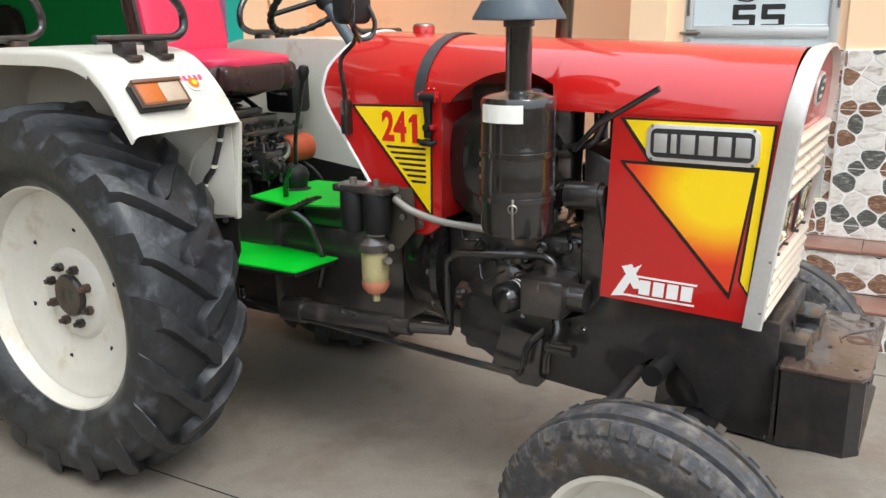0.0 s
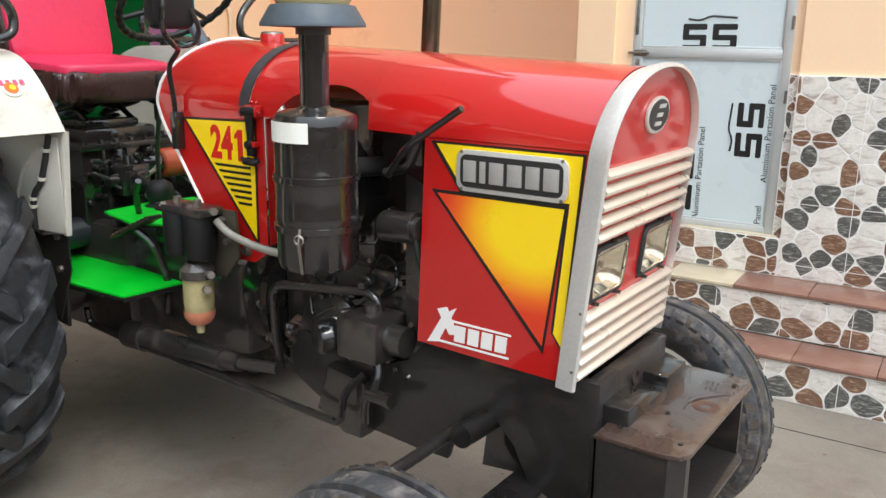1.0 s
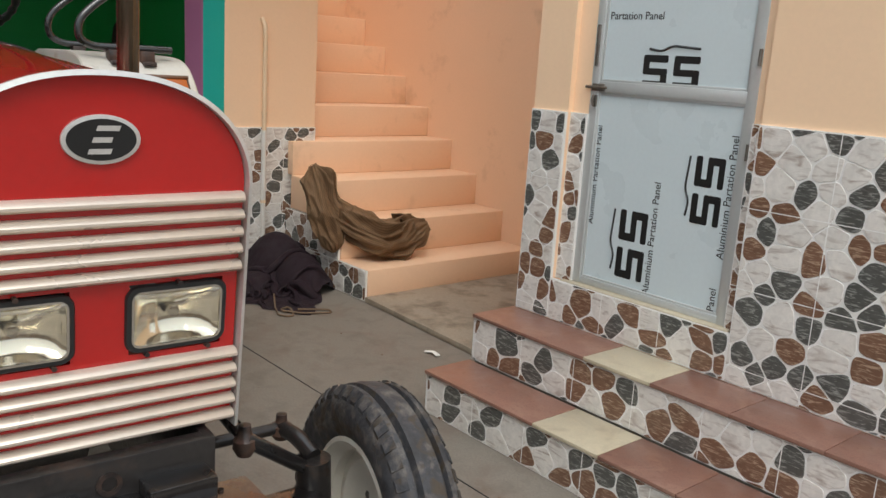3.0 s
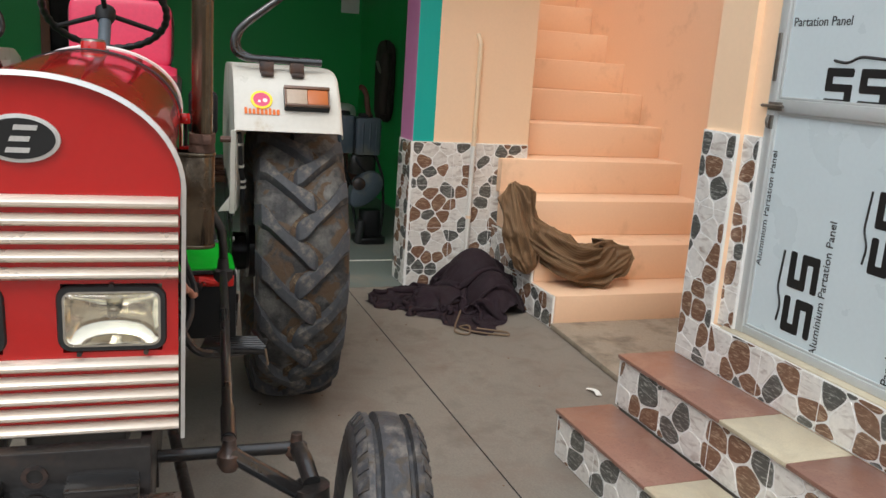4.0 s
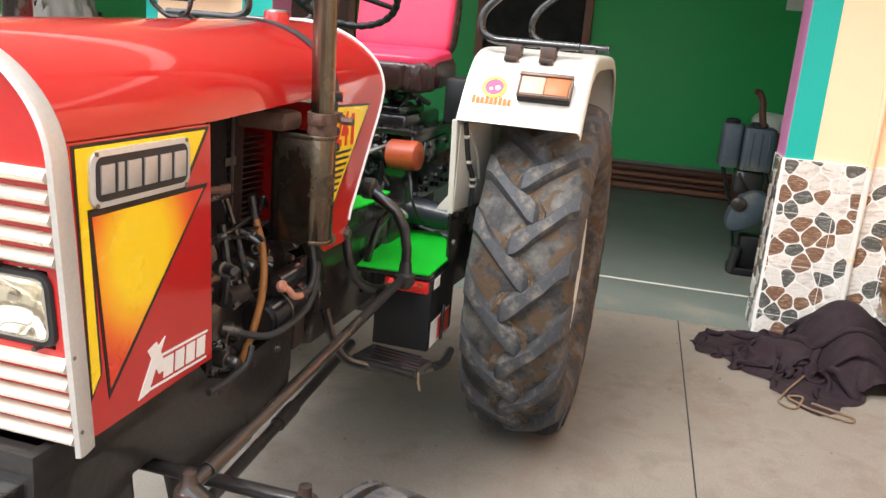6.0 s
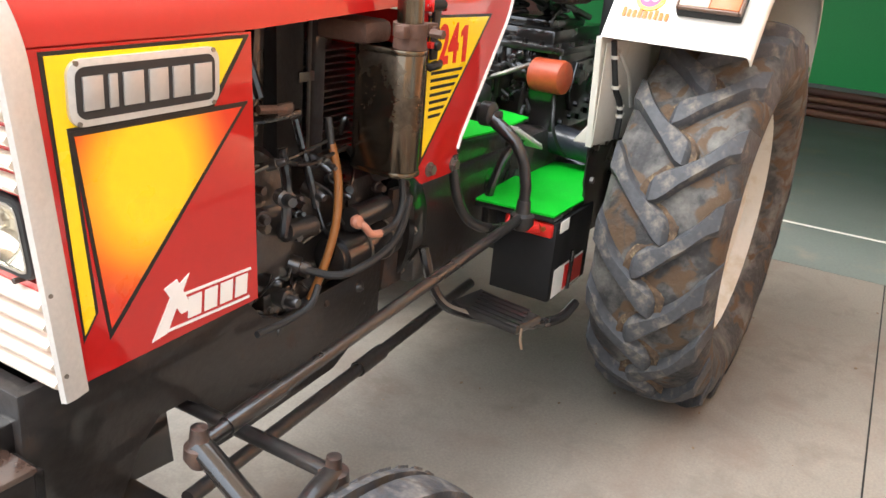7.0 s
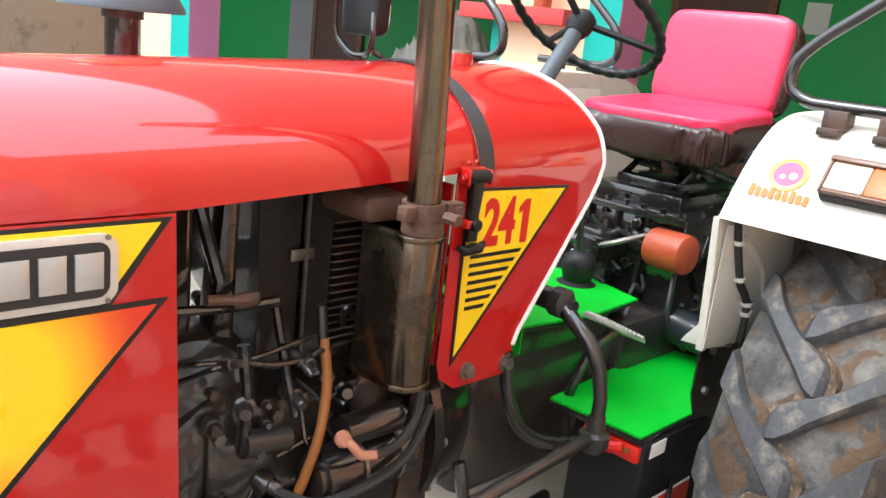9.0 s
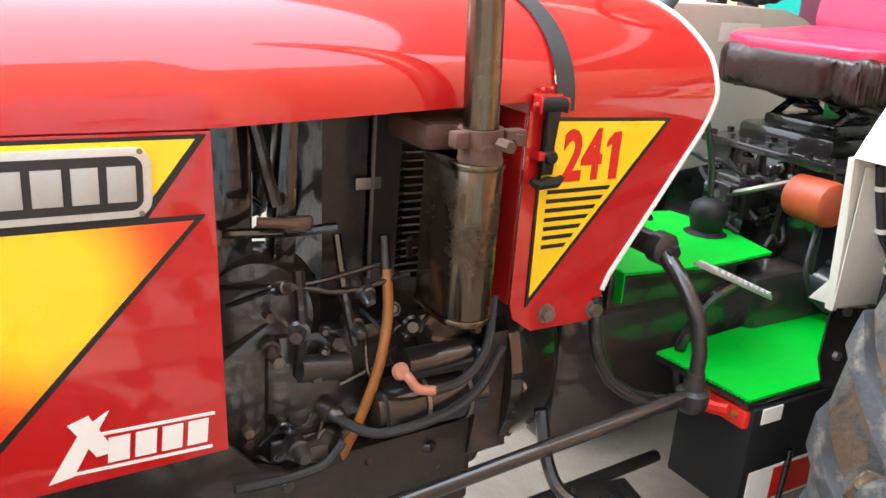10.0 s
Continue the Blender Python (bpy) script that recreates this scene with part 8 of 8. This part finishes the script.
tilt = Matrix.Translation((-3.66, 1.80, 0.49)) @ Matrix.Rotation(radians(-38), 4, "X")
for x, k in ((-0.12, 0.75), (-0.11, 0.92), (-0.06, 1.0), (0.02, 1.0), (0.045, 0.93), (0.055, 0.8)):
    rows.append([tilt @ Vector((x, (0.115 + 0.02 * math.cos(a)) * k * math.sin(a), (0.185 * math.cos(a)) * k)) for a in (2 * math.pi * q / 36 for q in range(36))])
V = grid(bm, rows, close=True)
bm.faces.new(V[0]), bm.faces.new(V[-1][::-1])
fan = part("fan_housing", bm, GREY_BLUE, spr, "rounded blue-grey fan housing")
part("starter_cap", lathe(B(), [(0, 0.03), (0.035, 0.03), (0.052, 0.018), (0.056, 0.0)], (-3.605, 1.735, 0.55), (1, 0, 0), 22), RUSTY, fan, "dusty brown starter cap")
for pts in ([(-3.66, 1.60, 0.80), (-3.66, 1.64, 0.62), (-3.68, 1.70, 0.52)], [(-3.66, 1.88, 0.80), (-3.64, 1.95, 0.60), (-3.66, 1.97, 0.30), (-3.70, 1.96, 0.05)], [(-3.84, 1.60, 0.80), (-3.84, 1.72, 0.45), (-3.80, 1.78, 0.10)], [(-3.62, 1.70, 0.78), (-3.60, 1.74, 0.70), (-3.62, 1.78, 0.66)]):
    part("frame_tube", tube(B(), pts, 0.012, 8, 0.05), PLASTIC, spr, "dark frame tube")
part("motor", upright(1.68, 1.90, 0.62, 0.79, -3.84, -3.68, 0.04), CAST, spr, "dark oily motor")
part("base_body", upright(1.79, 1.96, 0.06, 0.30, -3.82, -3.66, 0.05), PLASTIC, spr, "dark pump body")
part("base_plate", upright(1.735, 2.0, 0.0, 0.06, -3.86, -3.60, 0.06), PLASTIC, spr, "dark base plate")
part("foot_roll", cyl(B(), (-3.63, 1.755, 0.02), (-3.63, 1.775, 0.22), 0.035, n=14), RUBBER_HOSE, spr, "rolled dark hose end")
for k, (z, y1, r) in enumerate(((0.042, 2.4, 0.04), (0.115, 2.35, 0.033), (0.18, 2.4, 0.032), (0.255, 2.45, 0.04))):
    bm = cyl(B(), (BX + 0.1 + 0.02 * k, -2.6, z), (BX + 0.1, y1, z), r, n=12)
    tagged(part("pole", bm, (WOOD_LIGHT, WOOD)[k % 2]), "long brown pole lying along the green wall", "pole", "poles along the wall")
tagged(part("wall_skirting", box(B(), BX, BX + 0.03, -14, 2.60, 0.0, 0.32), ROOM_FLOOR), "grey cement skirting", "skirting", kind="structure")


def wall_door(name, y0, y1, z1, x, label, painted_dark):
    d = tagged(part(name, box(B(), x, x + 0.06, y0, y0 + 0.09, 0, z1, 0.004), WOOD_LIGHT), label, "door", kind="structure")
    part("door_frame", box(B(), x, x + 0.06, y1 - 0.09, y1, 0, z1, 0.004), WOOD_LIGHT, d)
    part("door_frame", box(B(), x, x + 0.06, y0 + 0.09, y1 - 0.09, z1 - 0.09, z1, 0.004), WOOD_LIGHT, d)
    # the wall is solid: a near-black sheet paints the unlit opening
    part("door_leaf", box(B(), x, x + (0.01 if painted_dark else 0.04), y0 + 0.09, y1 - 0.09, 0, z1 - 0.09), DARK if painted_dark else WOOD, d, "near-black sheet painting the unlit doorway" if painted_dark else "dark red wooden door leaf")
    return d


# dark jacket hung on the side wall, a crate with a pale bundle in the corner
hung = tagged(part("jacket", cushion(B(), 0.045, 0.30, 0.40, pose(-5.15, 2.55, 1.32), 0.5, 0.05, 12, 0.09), CLOTH_BROWN), "dark brown jacket hanging on the green side wall", "jacket")
part("sleeve", tube(B(), [(-4.92, 2.50, 1.60), (-4.88, 2.49, 1.40), (-4.95, 2.49, 1.15), (-4.93, 2.50, 0.98)], [0.05, 0.06, 0.055, 0.045], 12), CLOTH_BROWN, hung, "limp sleeve")
part("sleeve_band", tube(B(), [(-5.28, 2.49, 1.52), (-5.12, 2.483, 1.42), (-4.98, 2.485, 1.39)], 0.018, 8, 0.04, squash=0.5), LINE_GREY, hung, "pale sleeve band")
tagged(part("crate", box(B(), -6.45, -6.10, 2.08, 2.56, 0.0, 0.80, 0.012), WOOD), "dark wooden crate in the corner of the room", "crate")
tagged(part("bundle", cushion(B(), 0.17, 0.12, 0.10, pose(-6.28, 2.34, 0.90), 0.7, 0.06, 14, 0.06), PAPER), "pale cloth bundle lying on the crate", "bundle")
wall_door("door_2", -0.93, 0.36, 2.46, BX, "brown wooden frame whose unlit doorway is painted as a dark sheet", True)
wall_door("door_3", -3.55, -2.38, 2.45, BX, "closed dark red wooden door", False)
wall_door("door_4", -9.80, -8.60, 2.4, BX, "closed dark red wooden double door", False)
for y, z, w, h in ((-1.98, 2.06, 0.24, 0.30), (2.45, 2.23, 0.22, 0.34)):
    tagged(part("wall_notice", box(B(), BX, BX + 0.008, y - w / 2, y + w / 2, z - h / 2, z + h / 2), PAPER), "pale paper notice on the green wall", "notice")
can = thing("paint_tin", "small orange and white paint tin on the red ledge", "tin", at=(0, 0, 0))
part("tin_body", lathe(B(), [(0, 1.748), (0.05, 1.748), (0.05, 1.868), (0.0, 1.868)], (-1.62, -1.69, 0), (0, 0, 1), 20), ORANGE_CAP, can, "orange tin body")
part("tin_band", lathe(B(), [(0.0508, 1.81), (0.0512, 1.855)], (-1.62, -1.69, 0), (0, 0, 1), 20), PAPER, can, "pale label band")
# bundle under a pale sheet in the far room
heap("dust_sheet", "pale sheet over a bundle in the far room", "sheet", -4.8, -3.2, -5.4, -3.7,
     [(-4.0, -4.5, 0.7, 0.75, 1.7), (-3.8, -4.9, 0.5, 0.5, 1.3)], mat("pale_dust_sheet", srgb(196, 192, 184), 0.9, vary=0.1, bump=0.2, bump_scale=20), 9, 60, 0.2, 0.1)

# grit and dry bits scattered on the yard floor
rng = random.Random(21)
bm = B()
for i in range(150):
    x, y, r = rng.uniform(-1.6, 3.0), rng.uniform(-2.0, 2.2), rng.uniform(0.002, 0.007)
    if y > 1.68 and x > 0.7:
        continue
    a = rng.uniform(0, 6.28)
    pts = [(x + r * k * math.cos(a + t), y + r * math.sin(a + t) / k) for t, k in ((0, 1.4), (1.5, 1.0), (3.1, 1.5), (4.4, 0.9))]
    prism(bm, pts, 0.0002, r * 0.45, "xy")
grit = part("floor_grit", bm, ROPE)
tagged(grit, "dry grit and chaff scattered on the cement floor", "litter", kind="stuff")
